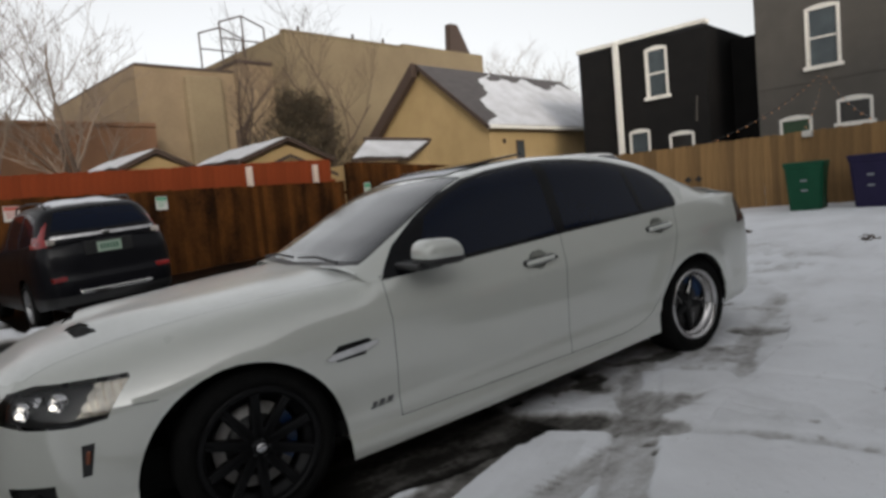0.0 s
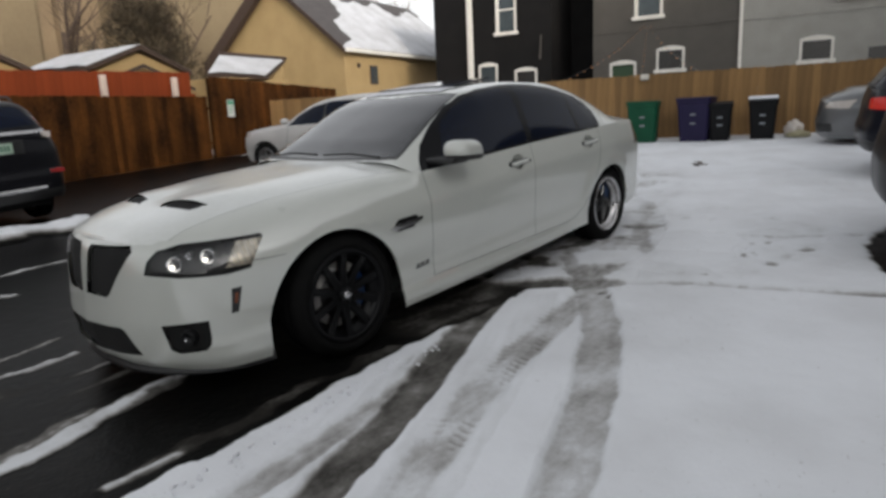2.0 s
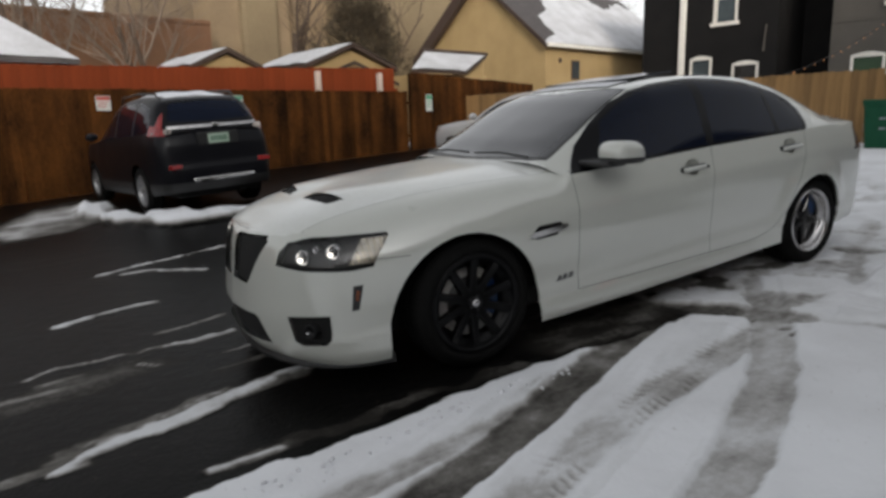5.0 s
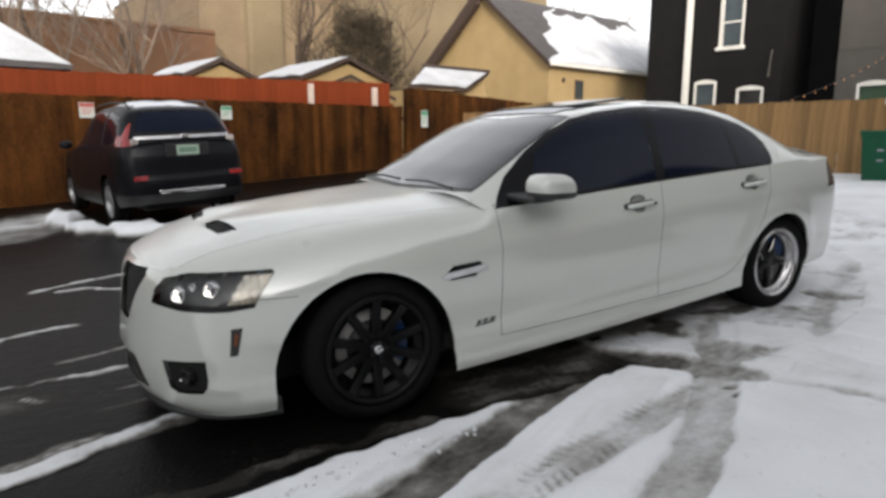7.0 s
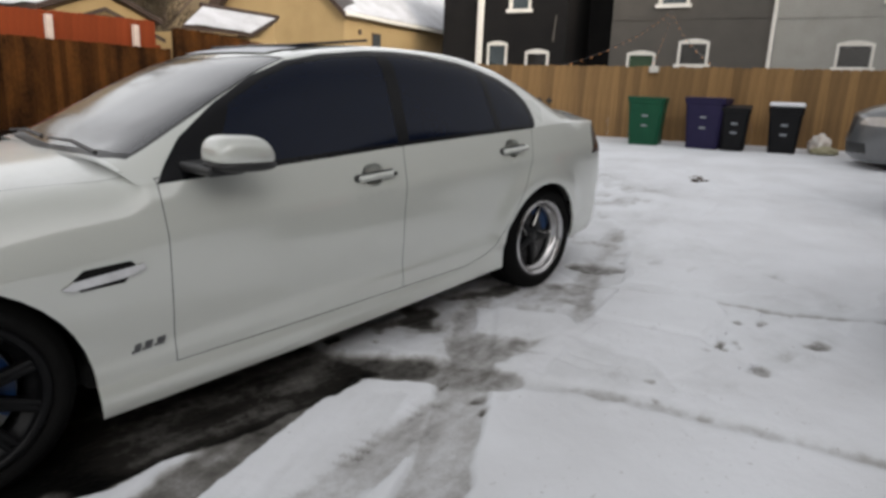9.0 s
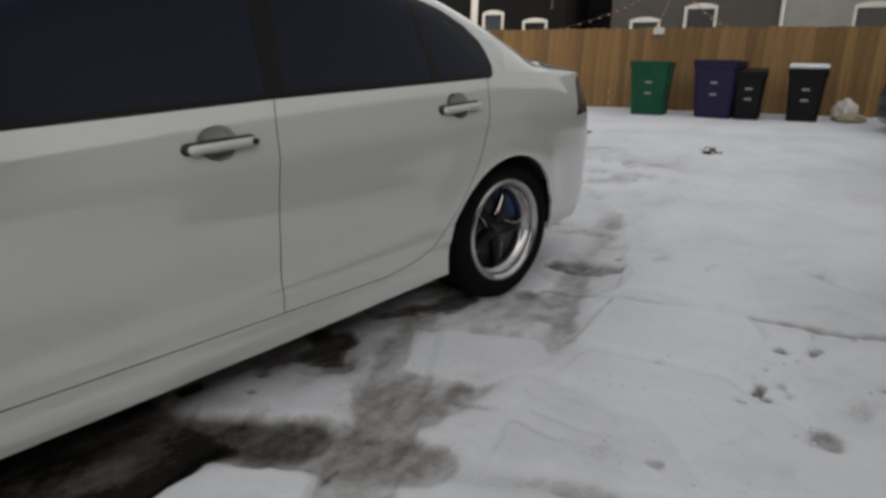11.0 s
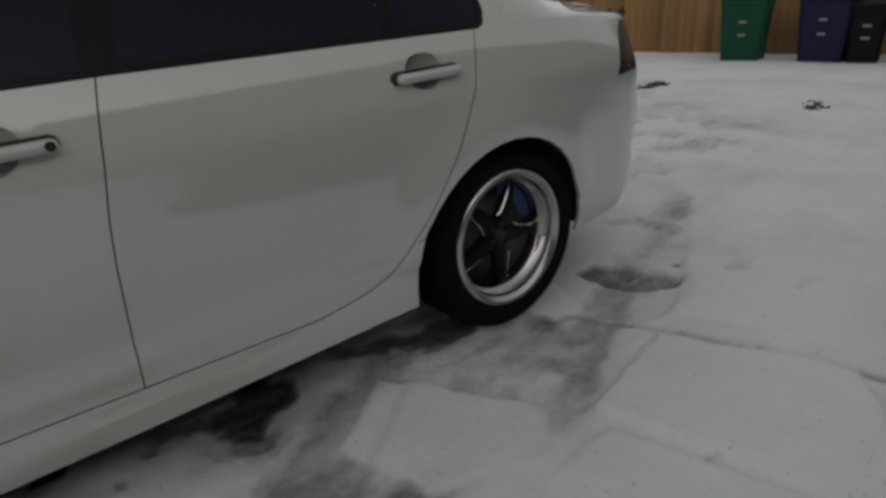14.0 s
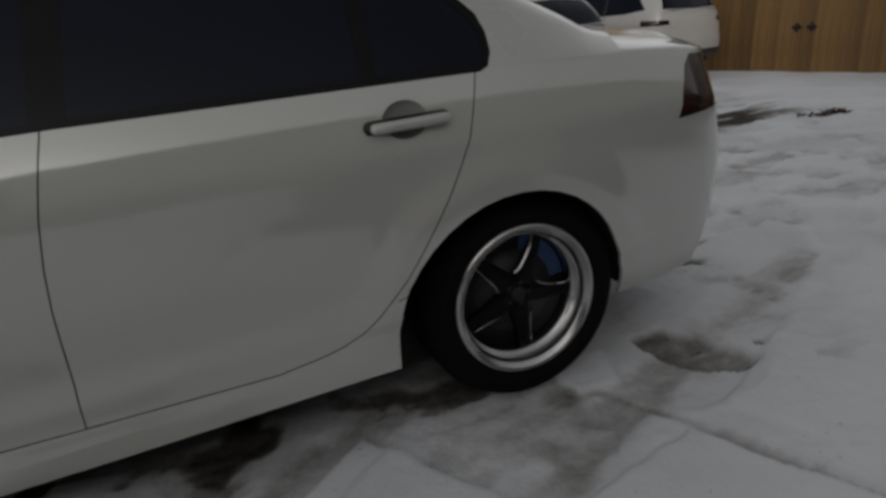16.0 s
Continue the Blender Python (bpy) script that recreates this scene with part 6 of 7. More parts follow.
# bags beside the last bin
BAG = mat("white_bag_plastic", (0.78, 0.75, 0.70), (0.62, 0.52, 0.45), 0.5, scale=9)
YELLOWBAG = mat("yellowish_bag", (0.50, 0.46, 0.30), (0.34, 0.31, 0.2), 0.6, scale=9)
for du, dw, r, h, m, lab in ((11.6, -2.70, 0.14, 0.30, BAG, "crumpled white rubbish bag lying in snow"), (11.45, -2.78, 0.17, 0.13, YELLOWBAG, "low yellowish bag lying in snow")):
    b = bmesh.new()
    bmesh.ops.create_icosphere(b, subdivisions=4, radius=1.0)
    for v in b.verts:
        n = noise.noise(v.co * 2.1 + Vector((du, 0, 0))) * 0.35 + noise.noise(v.co * 5) * 0.14
        v.co *= 1 + n
        v.co = Vector((v.co.x * r, v.co.y * r * 1.2, max(v.co.z, -0.7) * h * 0.6))
    p = UW(du, dw)
    o = part("rubbish_bag", b, m, None, "", True)
    o.matrix_world = Matrix.Translation((p.x, p.y, gz(p.x, p.y) - 0.02 + h * 0.42))
    tagged(o, lab, "bag")

LEAFBROWN = mat("dead_leaf_brown", (0.05, 0.03, 0.018), (0.10, 0.065, 0.04), 0.8, scale=20)
for dx, dy, n in ((8.04, 1.98, 40), (7.58, 0.09, 22)):
    rl = random.Random(n)
    lb = bmesh.new()
    for k in range(n):
        c = Vector((rl.gauss(0, 0.06), rl.gauss(0, 0.035), 0.012 + 0.03 * rl.random()))
        a, s = rl.random() * 6.283, rl.uniform(0.015, 0.03)
        d = Vector((math.cos(a), math.sin(a), rl.uniform(-0.3, 0.6))) * s
        e = Vector((-math.sin(a), math.cos(a), rl.uniform(-0.3, 0.5))) * s * 0.5
        lb.faces.new([lb.verts.new(c + q) for q in (d * -1, e * -1, d, e)])
    o = part("dead_leaves", lb, LEAFBROWN)
    o.matrix_world = Matrix.Translation((dx, dy, gz(dx, dy) + 0.025))
    tagged(o, "small clump of brown dead leaves lying on snow", "leaves", "leaf clumps on the snow")

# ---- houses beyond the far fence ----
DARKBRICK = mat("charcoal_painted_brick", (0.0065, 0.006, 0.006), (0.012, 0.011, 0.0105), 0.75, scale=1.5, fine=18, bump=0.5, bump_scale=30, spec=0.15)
GREYBRICK = mat("grey_painted_brick", (0.058, 0.0515, 0.043), (0.079, 0.071, 0.060), 0.75, scale=1.5, fine=18, bump=0.5, bump_scale=30)
PALEBRICK = mat("pale_grey_painted_brick", (0.245, 0.235, 0.212), (0.31, 0.30, 0.272), 0.75, scale=1.5, fine=18, bump=0.5, bump_scale=30)
TRIM = mat("cream_window_trim", (0.62, 0.59, 0.53), (0.72, 0.69, 0.63), 0.6, scale=5)
PANE = mat("house_window_glass", (0.03, 0.04, 0.045), (0.06, 0.075, 0.08), 0.06, scale=1.5)
DIMPANE = mat("dark_cellar_glass", (0.012, 0.010, 0.009), (0.02, 0.018, 0.015), 0.1, scale=1.5)
SHUTTERGREEN = mat("green_board", (0.02, 0.05, 0.02), (0.03, 0.06, 0.03), 0.7)


def facade(parent, w0, w1, z0, z1, holes, material, depth=0.16, name="wall"):
    """A wall facing -x of its house, with openings cut through and their reveals."""
    bm = bmesh.new()
    ws = sorted({w0, w1, *[h[k] for h in holes for k in (0, 1)]})
    zs = sorted({z0, z1, *[h[k] for h in holes for k in (2, 3)]})
    for a, b in zip(ws, ws[1:]):
        for c, d in zip(zs, zs[1:]):
            mw, mz = (a + b) / 2, (c + d) / 2
            if any(h[0] < mw < h[1] and h[2] < mz < h[3] for h in holes):
                continue
            bm.faces.new([bm.verts.new((0, y, z)) for y, z in ((a, c), (a, d), (b, d), (b, c))])
    for h in holes:
        a, b, c, d = h
        for p, q in (((a, c), (b, c)), ((b, c), (b, d)), ((b, d), (a, d)), ((a, d), (a, c))):
            bm.faces.new([bm.verts.new(v) for v in ((0, *p), (0, *q), (depth, *q), (depth, *p))])
    bmesh.ops.remove_doubles(bm, verts=bm.verts, dist=1e-4)
    return part(name, bm, material, parent)


def sash_window(parent, w0, w1, z0, z1, pane, arched=True, sash=True, half=False, sill=True):
    """A framed window in a wall that faces -x: frame with a low arch, sill, sash bar and panes."""
    t = 0.085
    hw = (w1 - w0) / 2
    rise = 0.10 if arched else 0.0
    n = 10
    outer = [(w0 - t, z0 - (0 if sill else t))] + [(w0 - t + (2 * hw + 2 * t) * k / n, z1 + t * 0.6 + rise * (1 - (2 * k / n - 1) ** 2)) for k in range(n + 1)] + [(w1 + t, z0 - (0 if sill else t))]
    inner = [(w0, z0)] + [(w0 + 2 * hw * k / n, z1 - 0.02 + rise * 0.0) for k in range(n + 1)] + [(w1, z0)]
    bm = bmesh.new()
    fo, fi, bi = ([bm.verts.new((x, y, z)) for y, z in pts] for x, pts in ((-0.045, outer), (-0.045, inner), (0.08, inner)))
    so = [bm.verts.new((0.02, y, z)) for y, z in outer]
    m = len(outer)
    for i in range(m):
        j = (i + 1) % m
        bm.faces.new((fo[i], fo[j], fi[j], fi[i]))
        bm.faces.new((fi[i], fi[j], bi[j], bi[i]))
        bm.faces.new((so[i], so[j], fo[j], fo[i]))
    bmesh.ops.recalc_face_normals(bm, faces=bm.faces)
    win = part("window", bm, TRIM, parent, "cream-framed window")
    if sill:
        part("sill", slab((-0.14, w0 - t - 0.08, z0 - 0.13), (0.05, w1 + t + 0.08, z0 + 0.01), 0.015), TRIM, win)
    if sash:
        zm = (z0 + z1) / 2
        part("sash_bar", slab((0.015, w0, zm - 0.035), (0.06, w1, zm + 0.035), 0.008), TRIM, win)
        part("pane", slab((0.055, w0, z0), (0.065, w1, zm)), pane, win)
        part("pane", slab((0.035, w0, zm), (0.045, w1, z1)), pane, win)
        for s in (w0, w1 - 0.04):
            part("stile", slab((0.02, s, z0), (0.06, s + 0.04, z1), 0.006), TRIM, win)
    else:
        part("pane", slab((0.05, w0, z0), (0.06, w1, z1)), pane, win)
    return win


def brick_house(w0, w1, top, material, windows, label, band=None, cap=None):
    u0 = 24.0
    zb = gw(u0, (w0 + w1) / 2)
    root = empty("house", GRID @ Matrix.Translation((u0, 0, zb)), label, "house")
    holes = [(a, b, c - zb, d - zb) for a, b, c, d, *_ in windows]
    facade(root, w0, w1, -1.0, top - zb, holes, material)
    body = bmesh.new()
    cuboid(body, (0.30, w0, -1.0), (11.0, w1, top - zb - 0.02))
    part("house_shell", body, material, root)
    for s in (w0, w1 - 0.005):
        part("return_wall", slab((0.0, s, -1.0), (0.32, s + 0.005, top - zb)), material, root)
    part("roof", slab((0.0, w0 + 0.006, top - zb - 0.12), (11.0, w1 - 0.006, top - zb - 0.01)), BLACK, root)
    if cap:
        part("parapet_cap", slab((-0.12, w0 - 0.05, top - zb), (0.35, w1 + 0.05, top - zb + 0.17), 0.02), cap, root, "pale parapet cap with snow")
        part("parapet_cap", slab((0.35, w1 - 0.25, top - zb), (11.0, w1 + 0.05, top - zb + 0.17), 0.02), cap, root)
    if band:
        part("string_course", slab((-0.03, w0 + 0.02, band - zb - 0.06), (0.02, w1 - 0.02, band - zb + 0.06), 0.008), material, root)
    for (a, b, c, d, kind) in windows:
        if kind == "slot":
            part("window", slab((0.02, a, c - zb), (0.06, b, d - zb)), DIMPANE, root, "plain dark opening in the wall")
        elif kind == "sash":
            sash_window(root, a, b, c - zb, d - zb, PANE)
        elif kind == "cellar":
            sash_window(root, a, b, c - zb, d - zb, DIMPANE, True, False, sill=True)
        else:
            win = sash_window(root, a, b, c - zb, d - zb, SHUTTERGREEN if kind == "board" else PANE, True, False)
    return root


dark = brick_house(6.78, 12.4, 7.2, DARKBRICK, [(8.42, 9.2, 4.78, 6.65, "sash"), (9.35, 10.1, 2.55, 3.42, "plain"), (7.5, 8.35, 2.3, 3.1, "cellar")], "charcoal painted brick house with cream window trim", cap=TRIM)
pipe = bmesh.new()
cuboid(pipe, (-0.16, 10.42, 0.0), (-0.02, 10.66, 6.6), 0.02)
part("downpipe", pipe, TRIM, dark, "wide cream downpipe on the wall")
wire = bmesh.new()
tube(wire, [(-0.06, 7.2, 3.77), (-0.06, 7.24, 3.3), (-0.06, 7.27, 2.8)], [0.03, 0.03, 0.045], 8)
part("conduit", wire, GREYBRICK, dark)
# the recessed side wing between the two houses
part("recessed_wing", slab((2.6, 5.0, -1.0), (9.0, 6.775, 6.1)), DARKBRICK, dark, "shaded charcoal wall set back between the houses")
brick_house(-0.52, 4.98, 9.2, GREYBRICK, [(2.35, 3.25, 4.78, 6.7, "sash"), (1.5, 2.38, 2.72, 3.45, "cellar"), (3.32, 4.2, 2.3, 3.05, "board")], "dark grey painted brick house with cream window trim", band=4.31)
pale = brick_house(-9.5, -0.58, 9.2, PALEBRICK, [(-3.4, -2.52, 2.68, 3.36, "cellar"), (-4.6, -3.65, 4.72, 6.6, "sash"), (-5.3, -4.5, 2.55, 2.98, "slot")], "pale grey painted brick house with cream trim", band=4.28)
part("downpipe", slab((-0.12, -0.06, -1.0), (-0.02, 0.06, 8.0), 0.015), TRIM, pale, "cream downpipe at the house corner").matrix_local = Matrix.Translation((0, -0.52, 0))

# strings of small bulbs from the sill down to the fence
BULBWARM = glow("string_bulb", (1.0, 0.45, 0.18), 0.15)
for k, (q, n) in enumerate((((12.25, 2.25, 2.0), 16), ((12.25, 0.4, 2.0), 10), ((12.25, -0.85, 2.0), 10))):
    a, b = UW(23.85, 2.8, 4.55), UW(*q)
    root = empty("string_lights", Matrix.Translation(a), "string of small warm bulbs hung from a window sill", "lights", "string lights over the fence")
    pts = [(b - a) * (i / 20) + Vector((0, 0, -0.9 * (i / 20) * (1 - i / 20))) for i in range(21)]
    c = bmesh.new()
    tube(c, pts, [0.006] * 21, 5)
    part("cord", c, BLACK, root)
    for i in range(1, n):
        f = i / n
        s = bmesh.new()
        bmesh.ops.create_icosphere(s, subdivisions=1, radius=0.015)
        o = part("bulb", s, BULBWARM, root)
        o.matrix_local = Matrix.Translation((b - a) * f + Vector((0, 0, -0.9 * f * (1 - f) - 0.03)))
o = part("security_lamp", slab((-0.05, -0.09, -0.06), (0.09, 0.09, 0.06), 0.02), TRIM)
o.matrix_world = Matrix.Translation(UW(12.16, 0.29, 1.95)) @ GRID
tagged(o, "small white lamp fixed on the fence top", "lamp")

# ---- yellow house, sheds and big buildings beyond the brown fence ----
STUCCO = mat("cream_yellow_stucco", (0.29, 0.198, 0.088), (0.36, 0.252, 0.118), 0.85, scale=1.2, fine=22, bump=0.3, bump_scale=50)
TANWALL = mat("tan_stucco_wall", (0.125, 0.09, 0.05), (0.185, 0.14, 0.08), 0.85, scale=0.35, fine=6, bump=0.3, bump_scale=12)
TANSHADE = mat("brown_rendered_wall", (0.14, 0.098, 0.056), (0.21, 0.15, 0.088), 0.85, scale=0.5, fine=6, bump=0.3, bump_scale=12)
ORANGEBRICK = mat("orange_brick_wall", (0.11, 0.052, 0.025), (0.165, 0.083, 0.041), 0.85, scale=1.0, fine=14, bump=0.4, bump_scale=20)
SHINGLE = mat("dark_shingle", (0.05, 0.045, 0.045), (0.09, 0.08, 0.08), 0.85, scale=3, fine=40, bump=0.5, bump_scale=30)
FASCIA = mat("dark_brown_fascia", (0.035, 0.02, 0.014), (0.05, 0.03, 0.02), 0.7)


def roof_slab(a, b, c, d, thick):
    """A sloping roof plate from four corners, with thickness."""
    bm = bmesh.new()
    up = [bm.verts.new(p) for p in (a, b, c, d)]
    dn = [bm.verts.new(Vector(p) - Vector((0, 0, thick))) for p in (a, b, c, d)]
    bm.faces.new(up)
    bm.faces.new(dn[::-1])
    for i in range(4):
        j = (i + 1) % 4
        bm.faces.new((up[i], dn[i], dn[j], up[j]))
    bmesh.ops.recalc_face_normals(bm, faces=bm.faces)
    return bm


def snow_sheet(a, b, c, d, ragged, seed, thick=0.06):
    """Snow on a roof plate: from the ragged upper edge (a to b) down to the eave (d to c)."""
    bm = bmesh.new()
    a, b, c, d = (Vector(p) for p in (a, b, c, d))
    n, m = 40, 14
    rows = []
    for i in range(n + 1):
        f = i / n
        hi, lo = a.lerp(b, f), d.lerp(c, f)
        cut = ragged * (0.35 + 1.1 * float(fbm(np.array(f * 9.0), np.array(seed * 1.0), 4, seed)) - 0.5) if ragged else 0.0
        cut = min(max(cut, 0.0), 0.95)
        row = []
        for j in range(m + 1):
            g = cut + (1 - cut) * j / m
            p = hi.lerp(lo, g)
            if ragged:
                p += (b - a).normalized() * 1.1 * (1 - f) ** 4 * noise.noise(Vector((g * 7.0, seed, 0.5)))
            e = min(1.0, 6 * j / m, 6 * i / n, 6 * (1 - i / n))
            row.append(bm.verts.new(p + Vector((0, 0, 0.012 + thick * e * (0.6 + 0.5 * noise.noise(p * 1.3))))))
        rows.append(row)
    for r, s in zip(rows, rows[1:]):
        for j in range(m):
            bm.faces.new((r[j], s[j], s[j + 1], r[j + 1]))
    bmesh.ops.recalc_face_normals(bm, faces=bm.faces)
    return bm


def gable_house(u0, u1, w0, w1, eave, ridge, over, material, label, along_u=True, roofm=SHINGLE, snow=0.0, category="house", posts=False):
    """A house with a pitched roof whose ridge runs along u or along w."""
    zb = gw(u0, w0)
    zb = min(zb, 0.9)
    root = empty(category, GRID @ Matrix.Translation((u0, w0, zb)), label, category)
    U, W, E, R = u1 - u0, w1 - w0, eave - zb, ridge - zb
    bm = bmesh.new()
    if along_u:
        g = [(0, 0, -0.5), (0, W, -0.5), (0, W, E), (0, W / 2, R - 0.08), (0, 0, E)]
        off = Vector((U, 0, 0))
    else:
        g = [(0, 0, -0.5), (U, 0, -0.5), (U, 0, E), (U / 2, 0, R - 0.08), (0, 0, E)]
        off = Vector((0, W, 0))
    a = [bm.verts.new(p) for p in g]
    b = [bm.verts.new(Vector(p) + off) for p in g]
    bm.faces.new(a)
    bm.faces.new(b[::-1])
    for i in range(5):
        j = (i + 1) % 5
        if i in (2, 3):
            continue
        bm.faces.new((a[i], b[i], b[j], a[j]))
    bmesh.ops.recalc_face_normals(bm, faces=bm.faces)
    part("wall_shell", bm, material, root)
    if along_u:
        sl = (R - E) / (W / 2)
        lo1, lo2 = (-over, -over * sl), (W + over, -over * sl)
        quads = (((-over, lo1[0], E + lo1[1]), (U + over, lo1[0], E + lo1[1]), (U + over, W / 2, R), (-over, W / 2, R)),
                 ((-over, lo2[0], E + lo2[1]), (U + over, lo2[0], E + lo2[1]), (U + over, W / 2, R), (-over, W / 2, R)))
    else:
        sl = (R - E) / (U / 2)
        quads = (((-over, -over, E - over * sl), (-over, W + over, E - over * sl), (U / 2, W + over, R), (U / 2, -over, R)),
                 ((U + over, -over, E - over * sl), (U + over, W + over, E - over * sl), (U / 2, W + over, R), (U / 2, -over, R)))
    for k, q in enumerate(quads):
        part("roof_slope", roof_slab(*[Vector(p) + Vector((0, 0, 0.10)) for p in q], 0.12), roofm if not snow or snow < 1 else FASCIA, root)
        if snow:
            hi0, hi1, lo1_, lo0 = q[3], q[2], q[1], q[0]
            up = Vector((0, 0, 0.10))
            if snow < 1:
                if k == 0:
                    part("roof_snow", snow_sheet(Vector(hi0).lerp(Vector(hi1), 0.40) + up, Vector(hi1) + up, Vector(lo1_) + up, Vector(lo0).lerp(Vector(lo1_), 0.02) + up, 1.0 - snow, 7), ROOFSNOW, root, "melting snow on the roof slope", True)
            else:
                part("roof_snow", snow_sheet(Vector(hi0) + up, Vector(hi1) + up, Vector(lo1_) + up, Vector(lo0) + up, 0.0, 3, 0.10), ROOFSNOW, root, "snow covering the roof slope", True)
    return root, U, W, E, R


yh, U, W, E, R = gable_house(20.5, 32.0, 15.0, 22.8, 4.55, 7.75, 0.30, STUCCO, "cream yellow stucco house with a half-snowy shingle roof", True, SHINGLE, 0.62)
g = part("gutter", slab((-0.32, -0.42, E - 0.30), (U + 0.3, -0.30, E - 0.14), 0.03), TRIM, yh, "cream gutter along the eave")
for s, (p, q) in enumerate((((-0.33, -0.32, E - 0.28), (-0.33, W / 2, R + 0.02)), ((-0.33, W + 0.32, E - 0.28), (-0.33, W / 2, R + 0.02)))):
    bm = bmesh.new()
    a, b = Vector(p), Vector(q)
    for x in (-0.03 - 0.25 * s, 0.03):
        for e in (a, b):
            for z in (-0.10 - 0.42 * s, 0.12):
                bm.verts.new(e + Vector((x, 0, z)))
    bmesh.ops.convex_hull(bm, input=bm.verts)
    part("bargeboard", bm, FASCIA, yh, "dark brown bargeboard")
wn_ = part("window", slab((1.85, -0.04, 3.1 - 0.9), (2.45, 0.02, 3.95 - 0.9), 0.01), FASCIA, yh, "narrow window with two panes")
for x in (1.92, 2.19):
    part("pane", slab((x, -0.05, 2.28), (x + 0.2, -0.042, 2.97)), PANE, wn_)
part("wall_lamp", slab((0.9, -0.12, 2.9), (1.02, 0.0, 3.1), 0.03), FASCIA, yh)
# lean-to with a snowy roof in front of the gable
lt = empty("lean_to", GRID @ Matrix.Translation((12.4, 14.0, 0.7)), "low yellow lean-to with a snowy sloping roof", "shed")
part("wall_shell", slab((0.3, 0.3, -0.4), (3.6, 3.0, 2.2)), STUCCO, lt)
part("end_wall", prism([(2.4, 2.0), (4.5, 2.0), (4.5, 2.9), (2.4, 2.15)], 1.30, 1.42), STUCCO, lt)
part("roof_slope", roof_slab((-0.4, 0.0, 2.3), (2.25, 0.0, 2.3), (4.8, 1.4, 3.1), (1.45, 1.4, 3.1), 0.10), FASCIA, lt)
part("roof_snow", snow_sheet(Vector((1.45, 1.36, 3.08)), Vector((4.65, 1.36, 3.08)), Vector((2.17, 0.0, 2.3)), Vector((-0.35, 0.0, 2.3)), 0.0, 5, 0.07), ROOFSNOW, lt, "snow on the lean-to roof", True)
rb = bmesh.new()
tube(rb, [(1.4, 1.42, 3.15), (4.85, 1.42, 3.15)], [0.07, 0.07], 6)
part("ridge_board", rb, FASCIA, lt)

sh1 = gable_house(7.75, 10.6, 13.5, 16.8, 2.96, 3.52, 0.22, STUCCO, "small garden shed with a snow-covered roof", False, SHINGLE, 1.0, "shed")[0]
for x, y in ((-0.24, 1.425), (3.09, 1.425)):
    a, b = Vector((x, -0.25, 2.02)), Vector((y, -0.25, 2.64))
    bm = bmesh.new()
    for e in (a, b):
        for d in (-0.02, 0.02):
            for z in (0.06, 0.16):
                bm.verts.new(e + Vector((0, d, z)))
    bmesh.ops.convex_hull(bm, input=bm.verts)
    part("bargeboard", bm, FASCIA, sh1, "dark bargeboard")
gable_house(4.7, 6.5, 14.2, 17.5, 2.86, 3.28, 0.15, STUCCO, "second small shed with a snow-covered roof", False, SHINGLE, 1.0, "shed")
low = empty("house", GRID @ Matrix.Translation((-7.4, 16.0, 0.5)), "low house with a snow-covered hipped roof behind the fence", "house")
part("wall_shell", slab((0.25, 0.25, -0.6), (9.6, 6.0, 2.62)), PALEBRICK, low)
hip = (Vector((0, 0, 2.6)), Vector((9.85, 0, 2.6)), Vector((8.0, 2.6, 4.3)), Vector((1.9, 2.6, 4.3)))
part("roof_slope", roof_slab(*hip, 0.12), SHINGLE, low)
part("roof_slope", roof_slab(hip[1], Vector((9.85, 5.2, 2.6)), Vector((8.05, 2.65, 4.3)), Vector((8.0, 2.6, 4.3)), 0.12), SHINGLE, low)
part("roof_snow", snow_sheet(hip[3], hip[2], hip[1], hip[0], 0.0, 3, 0.09), ROOFSNOW, low, "snow covering the roof slope", True)
for u in (7.12, 9.18):
    o = part("fence_post", slab((-0.07, -0.05, -1.5), (0.07, 0.05, 0.0), 0.006), WHITEPOST)
    o.matrix_world = Matrix.Translation(UW(u, 12.08, 2.66)) @ GRID
    tagged(o, "weathered whitish post before the red fence", "post", "posts before the red fence")

big = empty("building", GRID @ Matrix.Translation((11.5, 30.0, 0.5)), "large tan rendered building with stepped parapets", "building")
part("wall", slab((0.0, 0.0, -1.0), (5.4, 14.0, 8.9)), TANSHADE, big)
part("pilaster", slab((2.4, -0.35, -1.0), (4.6, 0.2, 8.6), 0.25), TANWALL, big, "lit rounded corner pier")
part("wall", slab((5.45, -0.4, -1.0), (8.0, 14.0, 9.4)), TANSHADE, big)
part("parapet", slab((5.40, -0.5, 9.4), (8.0, 14.0, 9.62), 0.04), FASCIA, big)
part("parapet", slab((0.0, -0.06, 8.9), (5.38, 14.0, 9.05), 0.04), FASCIA, big)
tall = empty("building", GRID @ Matrix.Translation((19.1, 28.0, 0.5)), "tall tan stucco building with a stepped roofline", "building")
part("wall", slab((0.0, 0.0, -1.0), (9.0, 16.0, 11.0)), TANWALL, tall)
part("wall", slab((9.02, 0.0, -1.0), (17.0, 16.0, 11.3)), TANWALL, tall)
part("parapet", slab((-0.06, -0.06, 11.0), (9.0, 0.4, 11.14), 0.03), TANWALL, tall)
part("roof_stack", prism([(14.6, 11.3), (17.0, 11.3), (15.6, 13.6), (14.8, 13.6)], 1.0, 1.5), FASCIA, tall)
for x in (1.5, 5.5, 8.0):
    part("vent_pipe", slab((x, 0.8, 11.0), (x + 0.12, 0.92, 11.7), 0.02), FASCIA, tall)
part("side_window", slab((-0.04, 2.2, 5.5), (0.02, 3.4, 7.2), 0.01), PANE, tall)
